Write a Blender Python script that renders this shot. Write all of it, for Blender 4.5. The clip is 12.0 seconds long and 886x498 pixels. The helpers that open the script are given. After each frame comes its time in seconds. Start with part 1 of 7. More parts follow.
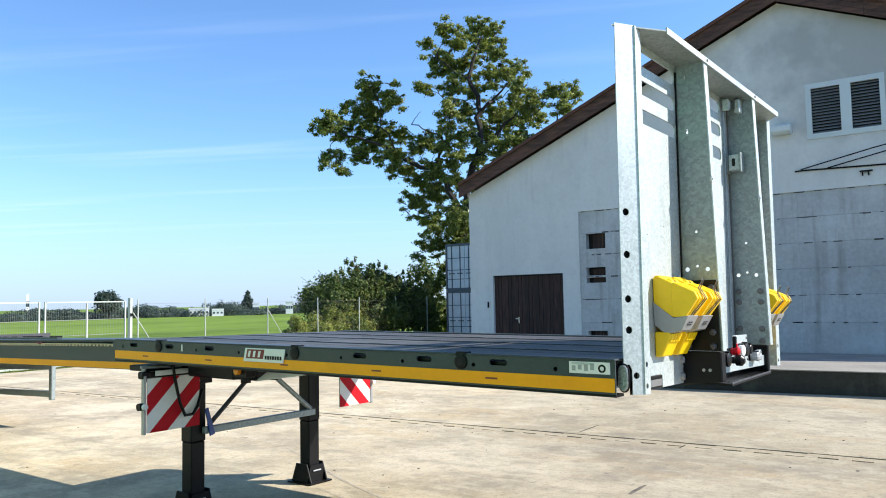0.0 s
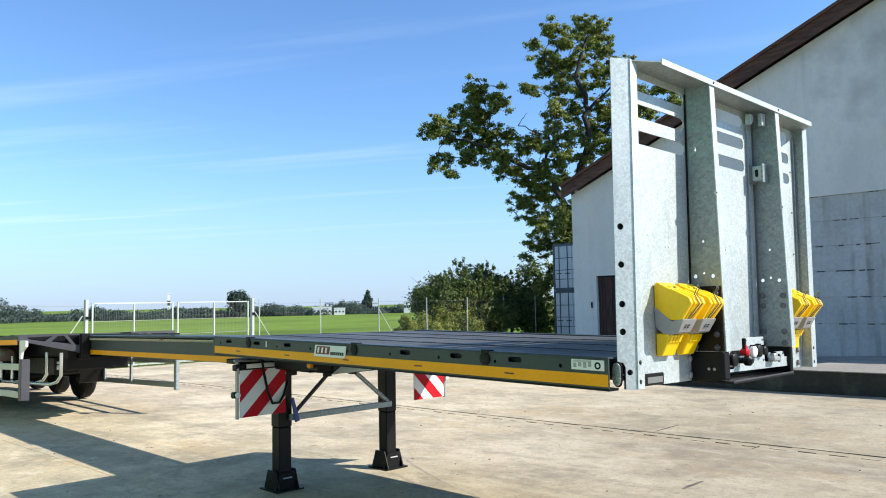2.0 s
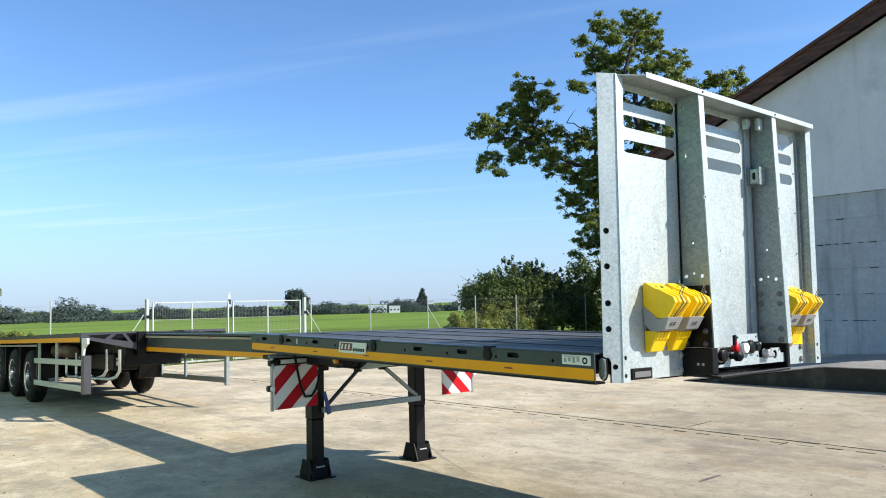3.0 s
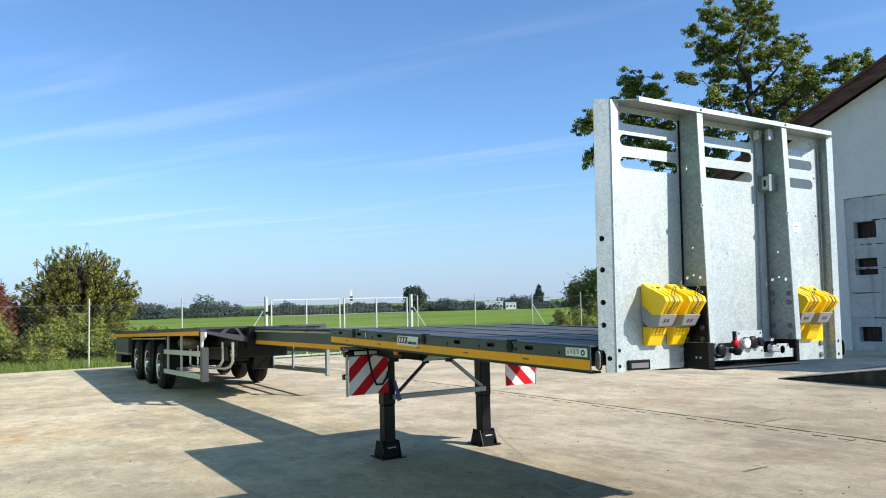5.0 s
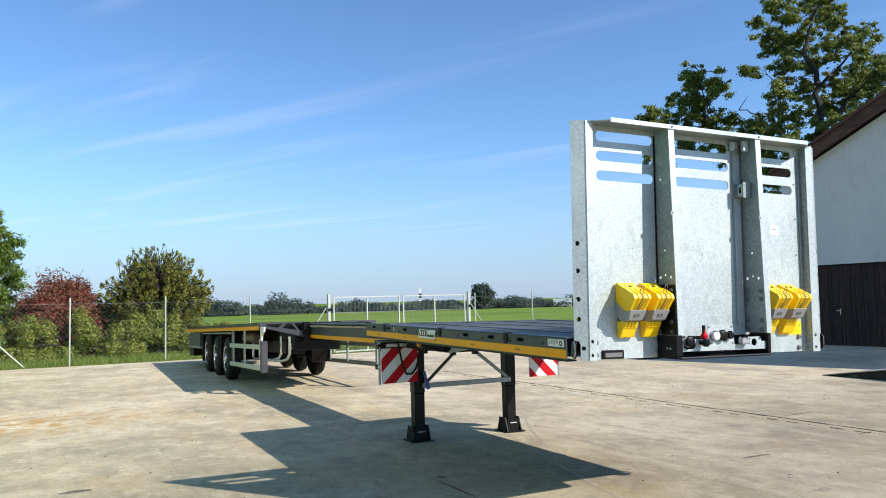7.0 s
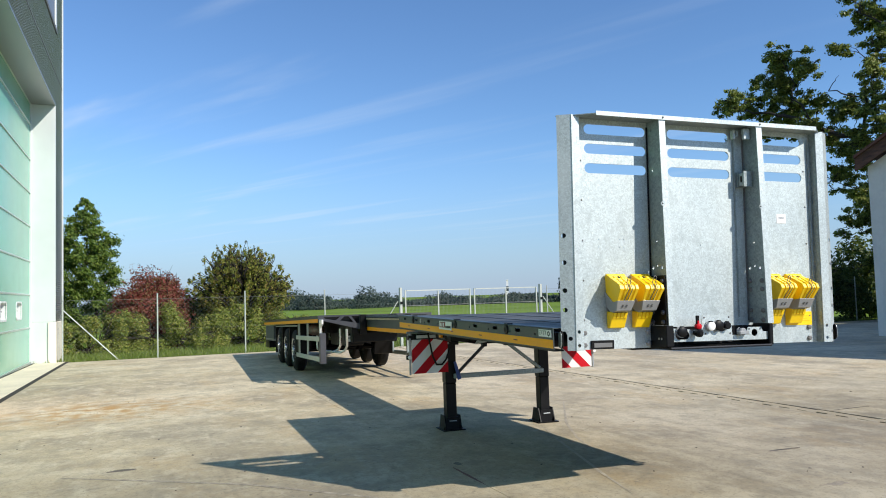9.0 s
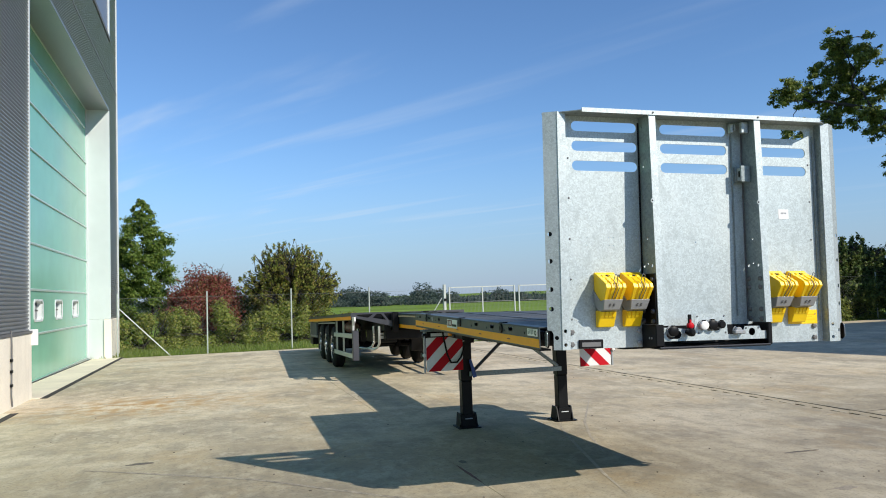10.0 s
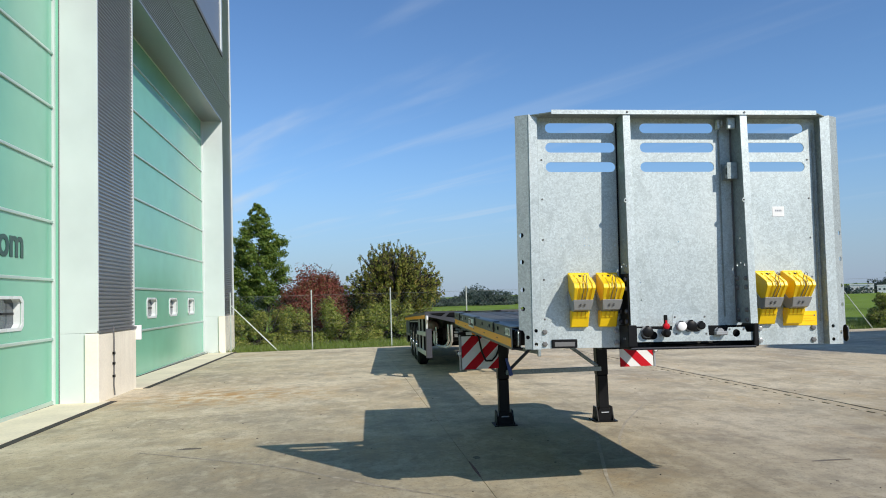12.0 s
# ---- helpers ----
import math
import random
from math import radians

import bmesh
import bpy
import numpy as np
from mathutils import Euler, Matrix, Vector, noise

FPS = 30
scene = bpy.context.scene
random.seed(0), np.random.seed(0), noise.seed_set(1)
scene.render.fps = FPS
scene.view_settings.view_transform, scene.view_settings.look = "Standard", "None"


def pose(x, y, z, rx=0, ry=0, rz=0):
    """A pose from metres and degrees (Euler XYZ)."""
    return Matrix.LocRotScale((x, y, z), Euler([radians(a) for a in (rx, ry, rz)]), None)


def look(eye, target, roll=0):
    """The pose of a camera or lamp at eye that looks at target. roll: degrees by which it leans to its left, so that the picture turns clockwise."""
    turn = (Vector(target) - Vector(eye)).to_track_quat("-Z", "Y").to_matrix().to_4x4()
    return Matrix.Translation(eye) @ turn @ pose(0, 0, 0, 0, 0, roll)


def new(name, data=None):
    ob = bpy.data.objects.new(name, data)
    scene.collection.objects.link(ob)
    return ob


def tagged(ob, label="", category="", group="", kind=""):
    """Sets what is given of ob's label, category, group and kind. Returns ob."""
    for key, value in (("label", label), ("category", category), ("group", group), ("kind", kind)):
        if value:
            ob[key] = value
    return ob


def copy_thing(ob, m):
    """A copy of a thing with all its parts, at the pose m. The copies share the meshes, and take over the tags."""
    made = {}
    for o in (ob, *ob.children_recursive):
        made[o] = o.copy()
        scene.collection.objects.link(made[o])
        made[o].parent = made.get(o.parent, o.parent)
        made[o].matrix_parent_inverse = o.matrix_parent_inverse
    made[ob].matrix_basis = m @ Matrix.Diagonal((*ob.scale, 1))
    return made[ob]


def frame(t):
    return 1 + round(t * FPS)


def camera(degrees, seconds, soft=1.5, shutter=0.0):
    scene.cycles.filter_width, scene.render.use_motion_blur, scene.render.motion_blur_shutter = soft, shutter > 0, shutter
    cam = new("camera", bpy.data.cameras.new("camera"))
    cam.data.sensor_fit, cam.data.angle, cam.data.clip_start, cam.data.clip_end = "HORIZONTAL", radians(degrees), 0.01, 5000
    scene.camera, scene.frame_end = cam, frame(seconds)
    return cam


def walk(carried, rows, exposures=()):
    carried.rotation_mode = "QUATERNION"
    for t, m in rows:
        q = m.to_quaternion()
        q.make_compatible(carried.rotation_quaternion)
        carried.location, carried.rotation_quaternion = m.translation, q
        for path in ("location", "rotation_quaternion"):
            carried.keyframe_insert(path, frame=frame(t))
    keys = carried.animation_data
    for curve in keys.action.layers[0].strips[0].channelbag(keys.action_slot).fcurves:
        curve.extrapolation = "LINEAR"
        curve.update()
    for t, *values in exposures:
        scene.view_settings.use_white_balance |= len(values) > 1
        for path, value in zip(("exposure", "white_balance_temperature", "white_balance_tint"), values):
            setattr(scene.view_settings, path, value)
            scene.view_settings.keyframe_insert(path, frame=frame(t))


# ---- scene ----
cam = camera(60.96, 12.0, soft=1.0)
PATH = [
    (0, (-0.212, 0.003, 1.762), (-1.353, 1.640, 1.901), -1.13),
    (0.5, (-0.029, 0.056, 1.777), (-1.247, 1.637, 1.916), -1.13),
    (1, (0.194, 0.050, 1.786), (-1.086, 1.581, 1.924), -1.10),
    (1.5, (0.376, -0.022, 1.783), (-0.958, 1.462, 1.922), -1.05),
    (2, (0.573, -0.126, 1.781), (-0.807, 1.314, 1.924), -1.08),
    (2.5, (0.796, -0.155, 1.787), (-0.633, 1.236, 1.930), -1.25),
    (3, (1.060, -0.144, 1.787), (-0.422, 1.192, 1.927), -1.32),
    (5, (2.049, -0.102, 1.791), (0.377, 0.987, 1.929), -1.37),
    (5.5, (2.285, -0.112, 1.794), (0.579, 0.923, 1.932), -1.34),
    (6, (2.526, -0.075, 1.801), (0.796, 0.919, 1.938), -1.37),
    (6.5, (2.767, -0.016, 1.797), (1.017, 0.945, 1.933), -1.39),
    (7, (3.005, -0.043, 1.777), (1.240, 0.887, 1.912), -1.40),
    (9, (3.521, 0.557, 1.749), (1.658, 1.274, 1.872), -1.80),
    (9.5, (3.588, 0.798, 1.741), (1.699, 1.446, 1.861), -1.86),
    (10, (3.719, 1.074, 1.755), (1.806, 1.648, 1.873), -2.00),
    (10.5, (3.826, 1.341, 1.727), (1.892, 1.836, 1.847), -1.96),
    (11, (3.927, 1.626, 1.737), (1.973, 2.038, 1.859), -1.98),
    (11.5, (4.064, 1.904, 1.731), (2.095, 2.233, 1.855), -1.97),
    (12, (4.184, 2.178, 1.725), (2.203, 2.426, 1.851), -1.93),
]
EXPOSURES = [(0, 0.92), (2.5, 0.72), (5.5, 0.54), (7, 0.49), (9, 0.27), (12, 0.01)]
walk(cam, [(t, look(eye, target, roll)) for t, eye, target, roll in PATH], EXPOSURES)

# ---- light ----
SUN = Vector((0.672, 0.465, 0.576)).normalized()
world = bpy.data.worlds.new("daylight")
scene.world = world
world.use_nodes = True
wn, wl = world.node_tree.nodes, world.node_tree.links
wn.clear()
w_out, w_bg = wn.new("ShaderNodeOutputWorld"), wn.new("ShaderNodeBackground")
sky = wn.new("ShaderNodeTexSky")
sky.sky_type, sky.sun_disc = "NISHITA", False
sky.sun_elevation, sky.sun_rotation = math.asin(SUN.z), math.atan2(SUN.x, SUN.y)
sky.air_density, sky.dust_density, sky.ozone_density = 1.0, 0.0, 3.0
w_bg.inputs["Strength"].default_value = 0.105
# thin high cloud drawn out in streaks, on a level far overhead
w_co, w_dir, w_low = wn.new("ShaderNodeTexCoord"), wn.new("ShaderNodeSeparateXYZ"), wn.new("ShaderNodeMath")
wl.new(w_co.outputs["Generated"], w_dir.inputs["Vector"])
w_low.operation, w_low.inputs[1].default_value = "MAXIMUM", 0.04
wl.new(w_dir.outputs["Z"], w_low.inputs[0])
w_flat = wn.new("ShaderNodeCombineXYZ")
for axis in "XY":
    w_div = wn.new("ShaderNodeMath")
    w_div.operation = "DIVIDE"
    wl.new(w_dir.outputs[axis], w_div.inputs[0])
    wl.new(w_low.outputs["Value"], w_div.inputs[1])
    wl.new(w_div.outputs["Value"], w_flat.inputs[axis])
w_turn, w_map = wn.new("ShaderNodeMapping"), wn.new("ShaderNodeMapping")
w_turn.inputs["Rotation"].default_value = (0, 0, radians(-26.5))
w_map.inputs["Scale"].default_value = (0.22, 1.5, 1)
w_noise = wn.new("ShaderNodeTexNoise")
w_noise.inputs["Scale"].default_value, w_noise.inputs["Detail"].default_value, w_noise.inputs["Distortion"].default_value = 1.0, 8.0, 0.35
w_ramp = wn.new("ShaderNodeMapRange")
w_ramp.interpolation_type = "SMOOTHSTEP"
w_ramp.inputs["From Min"].default_value, w_ramp.inputs["From Max"].default_value = 0.51, 0.82
w_ramp.inputs["To Max"].default_value = 0.78
w_mix = wn.new("ShaderNodeMixRGB")
w_mix.inputs["Color2"].default_value = (6.2, 6.9, 7.6, 1)
wl.new(w_flat.outputs["Vector"], w_turn.inputs["Vector"])
wl.new(w_turn.outputs["Vector"], w_map.inputs["Vector"])
wl.new(w_map.outputs["Vector"], w_noise.inputs["Vector"])
wl.new(w_noise.outputs["Fac"], w_ramp.inputs["Value"])
# thinner towards the barn's side of the sky
w_side, w_thin = wn.new("ShaderNodeMapRange"), wn.new("ShaderNodeMath")
w_side.inputs["From Min"].default_value, w_side.inputs["From Max"].default_value = 0.55, -0.05
w_side.inputs["To Min"].default_value, w_side.inputs["To Max"].default_value = 0.25, 1.0
w_thin.operation = "MULTIPLY"
wl.new(w_dir.outputs["Y"], w_side.inputs["Value"])
wl.new(w_ramp.outputs["Result"], w_thin.inputs[0])
wl.new(w_side.outputs["Result"], w_thin.inputs[1])
w_rise, w_fade = wn.new("ShaderNodeMapRange"), wn.new("ShaderNodeMath")
w_rise.inputs["From Min"].default_value, w_rise.inputs["From Max"].default_value = 0.05, 0.13
w_fade.operation = "MULTIPLY"
wl.new(w_dir.outputs["Z"], w_rise.inputs["Value"])
wl.new(w_thin.outputs["Value"], w_fade.inputs[0])
wl.new(w_rise.outputs["Result"], w_fade.inputs[1])
wl.new(w_fade.outputs["Value"], w_mix.inputs["Fac"])
# pale haze towards the horizon
w_sep, w_abs, w_hz, w_haze = (wn.new(k) for k in ("ShaderNodeSeparateXYZ", "ShaderNodeMath", "ShaderNodeMapRange", "ShaderNodeMixRGB"))
w_abs.operation = "ABSOLUTE"
w_hz.interpolation_type = "SMOOTHERSTEP"
w_hz.inputs["From Min"].default_value, w_hz.inputs["From Max"].default_value = -0.10, 0.24
w_hz.inputs["To Min"].default_value, w_hz.inputs["To Max"].default_value = 1.0, 0.0
w_haze.inputs["Color2"].default_value = (2.55, 3.4, 5.0, 1)
wl.new(w_co.outputs["Generated"], w_sep.inputs["Vector"])
wl.new(w_sep.outputs["Z"], w_abs.inputs[0])
wl.new(w_abs.outputs["Value"], w_hz.inputs["Value"])
wl.new(w_hz.outputs["Result"], w_haze.inputs["Fac"])
w_tint = wn.new("ShaderNodeMixRGB")
w_tint.blend_type, w_tint.inputs["Fac"].default_value, w_tint.inputs["Color2"].default_value = "MULTIPLY", 1.0, (0.82, 1.03, 1.25, 1)
wl.new(sky.outputs["Color"], w_tint.inputs["Color1"])
wl.new(w_tint.outputs["Color"], w_haze.inputs["Color1"])
wl.new(w_haze.outputs["Color"], w_mix.inputs["Color1"])
wl.new(w_mix.outputs["Color"], w_bg.inputs["Color"])
wl.new(w_bg.outputs["Background"], w_out.inputs["Surface"])

sun_data = bpy.data.lights.new("sun", "SUN")
sun_data.energy, sun_data.angle, sun_data.color = 4.5, radians(0.55), (1.0, 0.94, 0.84)
sun = new("sun", sun_data)
sun.matrix_world = look(SUN * 60, (0, 0, 0))

# ---- materials ----


def material(name, colour, rough=0.6, metal=0.0, vary=0.12, scale=3.0, fine=40.0, bump=0.1, tint=None, random_tint=0.0, spec=0.5, stretch=(1, 1, 1)):
    """Principled surface with broad patches, fine grain and a fine relief, in metres of the object's own space."""
    m = bpy.data.materials.new(name)
    m.use_nodes = True
    n, l = m.node_tree.nodes, m.node_tree.links
    p = n["Principled BSDF"]
    p.inputs["Metallic"].default_value = metal
    p.inputs["Specular IOR Level"].default_value = spec
    co, mp = n.new("ShaderNodeTexCoord"), n.new("ShaderNodeMapping")
    mp.inputs["Scale"].default_value = stretch
    l.new(co.outputs["Object"], mp.inputs["Vector"])
    big, small = n.new("ShaderNodeTexNoise"), n.new("ShaderNodeTexNoise")
    big.inputs["Scale"].default_value, big.inputs["Detail"].default_value = scale, 4
    small.inputs["Scale"].default_value, small.inputs["Detail"].default_value = fine, 3
    for t in (big, small):
        l.new(mp.outputs["Vector"], t.inputs["Vector"])
    mix = n.new("ShaderNodeMixRGB")
    dark = [c * (1 - 2 * vary) for c in colour]
    light = [min(1, c * (1 + vary)) for c in (tint or colour)]
    mix.inputs["Color1"].default_value, mix.inputs["Color2"].default_value = (*dark, 1), (*light, 1)
    both = n.new("ShaderNodeMath")
    both.operation = "MULTIPLY_ADD"
    both.inputs[1].default_value = 0.4
    scaled = n.new("ShaderNodeMath")
    scaled.operation = "MULTIPLY"
    scaled.inputs[1].default_value = 0.6
    l.new(big.outputs["Fac"], scaled.inputs[0])
    l.new(small.outputs["Fac"], both.inputs[0])
    l.new(scaled.outputs["Value"], both.inputs[2])
    wide = n.new("ShaderNodeMapRange")
    wide.inputs["From Min"].default_value, wide.inputs["From Max"].default_value = 0.3, 0.7
    l.new(both.outputs["Value"], wide.inputs["Value"])
    l.new(wide.outputs["Result"], mix.inputs["Fac"])
    colour_out = mix.outputs["Color"]
    if random_tint:
        info, hsv, rr = n.new("ShaderNodeObjectInfo"), n.new("ShaderNodeHueSaturation"), n.new("ShaderNodeMapRange")
        rr.inputs["To Min"].default_value, rr.inputs["To Max"].default_value = 1 - random_tint, 1 + random_tint
        l.new(info.outputs["Random"], rr.inputs["Value"])
        l.new(rr.outputs["Result"], hsv.inputs["Value"])
        l.new(colour_out, hsv.inputs["Color"])
        colour_out = hsv.outputs["Color"]
    l.new(colour_out, p.inputs["Base Color"])
    rg = n.new("ShaderNodeMapRange")
    rg.inputs["To Min"].default_value, rg.inputs["To Max"].default_value = max(0.03, rough - 0.12), min(1, rough + 0.1)
    l.new(big.outputs["Fac"], rg.inputs["Value"])
    l.new(rg.outputs["Result"], p.inputs["Roughness"])
    if bump:
        b = n.new("ShaderNodeBump")
        b.inputs["Strength"].default_value, b.inputs["Distance"].default_value = bump, 0.01
        l.new(small.outputs["Fac"], b.inputs["Height"])
        l.new(b.outputs["Normal"], p.inputs["Normal"])
    return m


def galvanised(name, colour, contrast=0.25, scale=62.0):
    """Hot-dip zinc with crystal spangle."""
    m = material(name, colour, rough=0.50, metal=0.45, vary=0.05, scale=1.6, fine=14, bump=0.02)
    n, l = m.node_tree.nodes, m.node_tree.links
    p = n["Principled BSDF"]
    co = n.new("ShaderNodeTexCoord")
    warp = n.new("ShaderNodeTexNoise")
    warp.inputs["Scale"].default_value = 22
    add = n.new("ShaderNodeMixRGB")
    add.blend_type, add.inputs["Fac"].default_value = "ADD", 0.04
    v = n.new("ShaderNodeTexVoronoi")
    v.inputs["Scale"].default_value = scale
    l.new(co.outputs["Object"], warp.inputs["Vector"])
    l.new(co.outputs["Object"], add.inputs["Color1"])
    l.new(warp.outputs["Color"], add.inputs["Color2"])
    l.new(add.outputs["Color"], v.inputs["Vector"])
    sep, rr, hsv = n.new("ShaderNodeSeparateColor"), n.new("ShaderNodeMapRange"), n.new("ShaderNodeHueSaturation")
    rr.inputs["To Min"].default_value, rr.inputs["To Max"].default_value = 1 - contrast, 1 + contrast * 0.5
    l.new(v.outputs["Color"], sep.inputs["Color"])
    l.new(sep.outputs["Red"], rr.inputs["Value"])
    l.new(rr.outputs["Result"], hsv.inputs["Value"])
    l.new(p.inputs["Base Color"].links[0].from_socket, hsv.inputs["Color"])
    l.new(hsv.outputs["Color"], p.inputs["Base Color"])
    return m


def leafy(name, colours, rough=0.5, through_light=0.35):
    """Leaves: a colour of its own for each leaf, some light passing through."""
    m = bpy.data.materials.new(name)
    m.use_nodes = True
    n, l = m.node_tree.nodes, m.node_tree.links
    p, out = n["Principled BSDF"], n["Material Output"]
    geo, ramp = n.new("ShaderNodeNewGeometry"), n.new("ShaderNodeValToRGB")
    ramp.color_ramp.interpolation = "LINEAR"
    while len(ramp.color_ramp.elements) < len(colours):
        ramp.color_ramp.elements.new(0.5)
    for i, (e, c) in enumerate(zip(ramp.color_ramp.elements, colours)):
        e.position, e.color = i / (len(colours) - 1), (*c, 1)
    l.new(geo.outputs["Random Per Island"], ramp.inputs["Fac"])
    l.new(ramp.outputs["Color"], p.inputs["Base Color"])
    p.inputs["Roughness"].default_value = rough
    p.inputs["Specular IOR Level"].default_value = 0.35
    tr, mix = n.new("ShaderNodeBsdfTranslucent"), n.new("ShaderNodeMixShader")
    mix.inputs["Fac"].default_value = through_light
    l.new(ramp.outputs["Color"], tr.inputs["Color"])
    l.new(p.outputs["BSDF"], mix.inputs[1])
    l.new(tr.outputs["BSDF"], mix.inputs[2])
    l.new(mix.outputs["Shader"], out.inputs["Surface"])
    return m


def stained(m, scale, stretch, lo, hi, colour, amount, rot=0.0, detail=6):
    """Blotches of another colour over a material, by noise in the object's own space."""
    n, l = m.node_tree.nodes, m.node_tree.links
    p = n["Principled BSDF"]
    co, mp, t, r, f, mx = (n.new(k) for k in ("ShaderNodeTexCoord", "ShaderNodeMapping", "ShaderNodeTexNoise", "ShaderNodeMapRange", "ShaderNodeMath", "ShaderNodeMixRGB"))
    mp.inputs["Scale"].default_value, mp.inputs["Rotation"].default_value = stretch, (0, 0, rot)
    t.inputs["Scale"].default_value, t.inputs["Detail"].default_value, t.inputs["Roughness"].default_value = scale, detail, 0.62
    r.inputs["From Min"].default_value, r.inputs["From Max"].default_value = lo, hi
    f.operation, f.inputs[1].default_value = "MULTIPLY", amount
    mx.inputs["Color2"].default_value = (*colour, 1)
    l.new(co.outputs["Object"], mp.inputs["Vector"])
    l.new(mp.outputs["Vector"], t.inputs["Vector"])
    l.new(t.outputs["Fac"], r.inputs["Value"])
    l.new(r.outputs["Result"], f.inputs[0])
    l.new(f.outputs["Value"], mx.inputs["Fac"])
    l.new(p.inputs["Base Color"].links[0].from_socket, mx.inputs["Color1"])
    l.new(mx.outputs["Color"], p.inputs["Base Color"])
    return m


def concrete_yard(name, tone):
    m = material(name, [c * tone for c in (0.50, 0.405, 0.278)], rough=0.8, vary=0.08, scale=0.35, fine=30, bump=0.22, tint=[c * tone for c in (0.555, 0.46, 0.322)])
    n, l = m.node_tree.nodes, m.node_tree.links
    p = n["Principled BSDF"]
    stained(m, 0.45, (0.7, 1.0, 1), 0.46, 0.62, [c * tone for c in (0.31, 0.26, 0.20)], 0.75, 0.1)
    stained(m, 0.33, (1, 0.7, 1), 0.48, 0.62, [c * tone for c in (0.70, 0.605, 0.46)], 0.8, 0.7)
    stained(m, 0.7, (0.6, 1.2, 1), 0.54, 0.70, [c * tone for c in (0.52, 0.355, 0.18)], 0.5, 0.15)
    stained(m, 1.5, (0.7, 1, 1), 0.50, 0.64, [c * tone for c in (0.27, 0.235, 0.185)], 0.5, 0.5)
    stained(m, 3.1, (0.6, 1, 1), 0.52, 0.64, [c * tone for c in (0.70, 0.61, 0.47)], 0.5, 0.25)
    stained(m, 4.0, (0.8, 1, 1), 0.52, 0.66, [c * tone for c in (0.27, 0.235, 0.185)], 0.4, 0.9)
    stained(m, 0.5, (0.10, 3.4, 1), 0.60, 0.66, [c * tone for c in (0.24, 0.205, 0.16)], 0.20, -0.9, 4)
    stained(m, 0.5, (0.10, 3.4, 1), 0.60, 0.66, [c * tone for c in (0.64, 0.56, 0.43)], 0.25, 1.1, 4)
    stained(m, 0.8, (0.06, 4.0, 1), 0.62, 0.68, [c * tone for c in (0.22, 0.19, 0.15)], 0.20, 0.35, 4)
    stained(m, 8.0, (1, 0.7, 1), 0.52, 0.66, [c * tone for c in (0.62, 0.54, 0.42)], 0.4, 0.4, 5)
    stained(m, 7.0, (1, 0.7, 1), 0.64, 0.74, [c * tone for c in (0.15, 0.125, 0.095)], 0.65, 0.0, 4)
    stained(m, 14.0, (1, 1, 1), 0.5, 0.70, [c * tone for c in (0.25, 0.21, 0.165)], 0.36, 0.0, 5)
    stained(m, 40.0, (1, 1, 1), 0.58, 0.70, [c * tone for c in (0.18, 0.155, 0.125)], 0.6, 0.0, 2)
    # one rusty spill in front of the hall
    geo, off, size, far_, fade, noise, both, mx = (n.new(k) for k in ("ShaderNodeNewGeometry", "ShaderNodeVectorMath", "ShaderNodeVectorMath", "ShaderNodeVectorMath", "ShaderNodeMapRange", "ShaderNodeTexNoise", "ShaderNodeMath", "ShaderNodeMixRGB"))
    off.operation, off.inputs[1].default_value = "SUBTRACT", (-10.8, -0.25, 0)
    size.operation, size.inputs[1].default_value = "MULTIPLY", (0.50, 0.36, 0)
    far_.operation = "LENGTH"
    fade.inputs["From Min"].default_value, fade.inputs["From Max"].default_value = 1.0, 0.1
    noise.inputs["Scale"].default_value, noise.inputs["Detail"].default_value = 3.5, 6
    both.operation = "MULTIPLY"
    l.new(geo.outputs["Position"], off.inputs[0])
    l.new(off.outputs["Vector"], size.inputs[0])
    l.new(size.outputs["Vector"], far_.inputs[0])
    l.new(far_.outputs["Value"], fade.inputs["Value"])
    l.new(geo.outputs["Position"], noise.inputs["Vector"])
    sharp = n.new("ShaderNodeMapRange")
    sharp.inputs["From Min"].default_value, sharp.inputs["From Max"].default_value = 0.40, 0.62
    l.new(noise.outputs["Fac"], sharp.inputs["Value"])
    l.new(fade.outputs["Result"], both.inputs[0])
    l.new(sharp.outputs["Result"], both.inputs[1])
    l.new(both.outputs["Value"], mx.inputs["Fac"])
    l.new(p.inputs["Base Color"].links[0].from_socket, mx.inputs["Color1"])
    mx.inputs["Color2"].default_value = (0.44, 0.26, 0.10, 1)
    # brightness fall-off painted into the colour: the worn ramp dims it along x, unevenly
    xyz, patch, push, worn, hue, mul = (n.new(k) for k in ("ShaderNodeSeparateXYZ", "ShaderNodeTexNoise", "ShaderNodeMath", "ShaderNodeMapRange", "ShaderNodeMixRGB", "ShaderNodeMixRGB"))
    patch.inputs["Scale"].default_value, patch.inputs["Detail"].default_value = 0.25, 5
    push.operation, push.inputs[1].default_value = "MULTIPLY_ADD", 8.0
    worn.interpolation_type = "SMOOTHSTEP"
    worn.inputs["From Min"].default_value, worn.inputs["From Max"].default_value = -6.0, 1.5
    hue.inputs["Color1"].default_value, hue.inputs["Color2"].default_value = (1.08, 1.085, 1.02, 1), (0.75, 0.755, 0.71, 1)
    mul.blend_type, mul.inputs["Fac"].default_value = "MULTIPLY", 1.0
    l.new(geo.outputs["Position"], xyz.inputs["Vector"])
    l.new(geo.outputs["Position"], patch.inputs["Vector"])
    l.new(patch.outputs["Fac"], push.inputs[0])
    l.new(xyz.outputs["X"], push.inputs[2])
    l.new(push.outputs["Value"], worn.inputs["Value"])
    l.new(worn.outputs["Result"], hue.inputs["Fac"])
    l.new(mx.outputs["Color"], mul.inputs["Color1"])
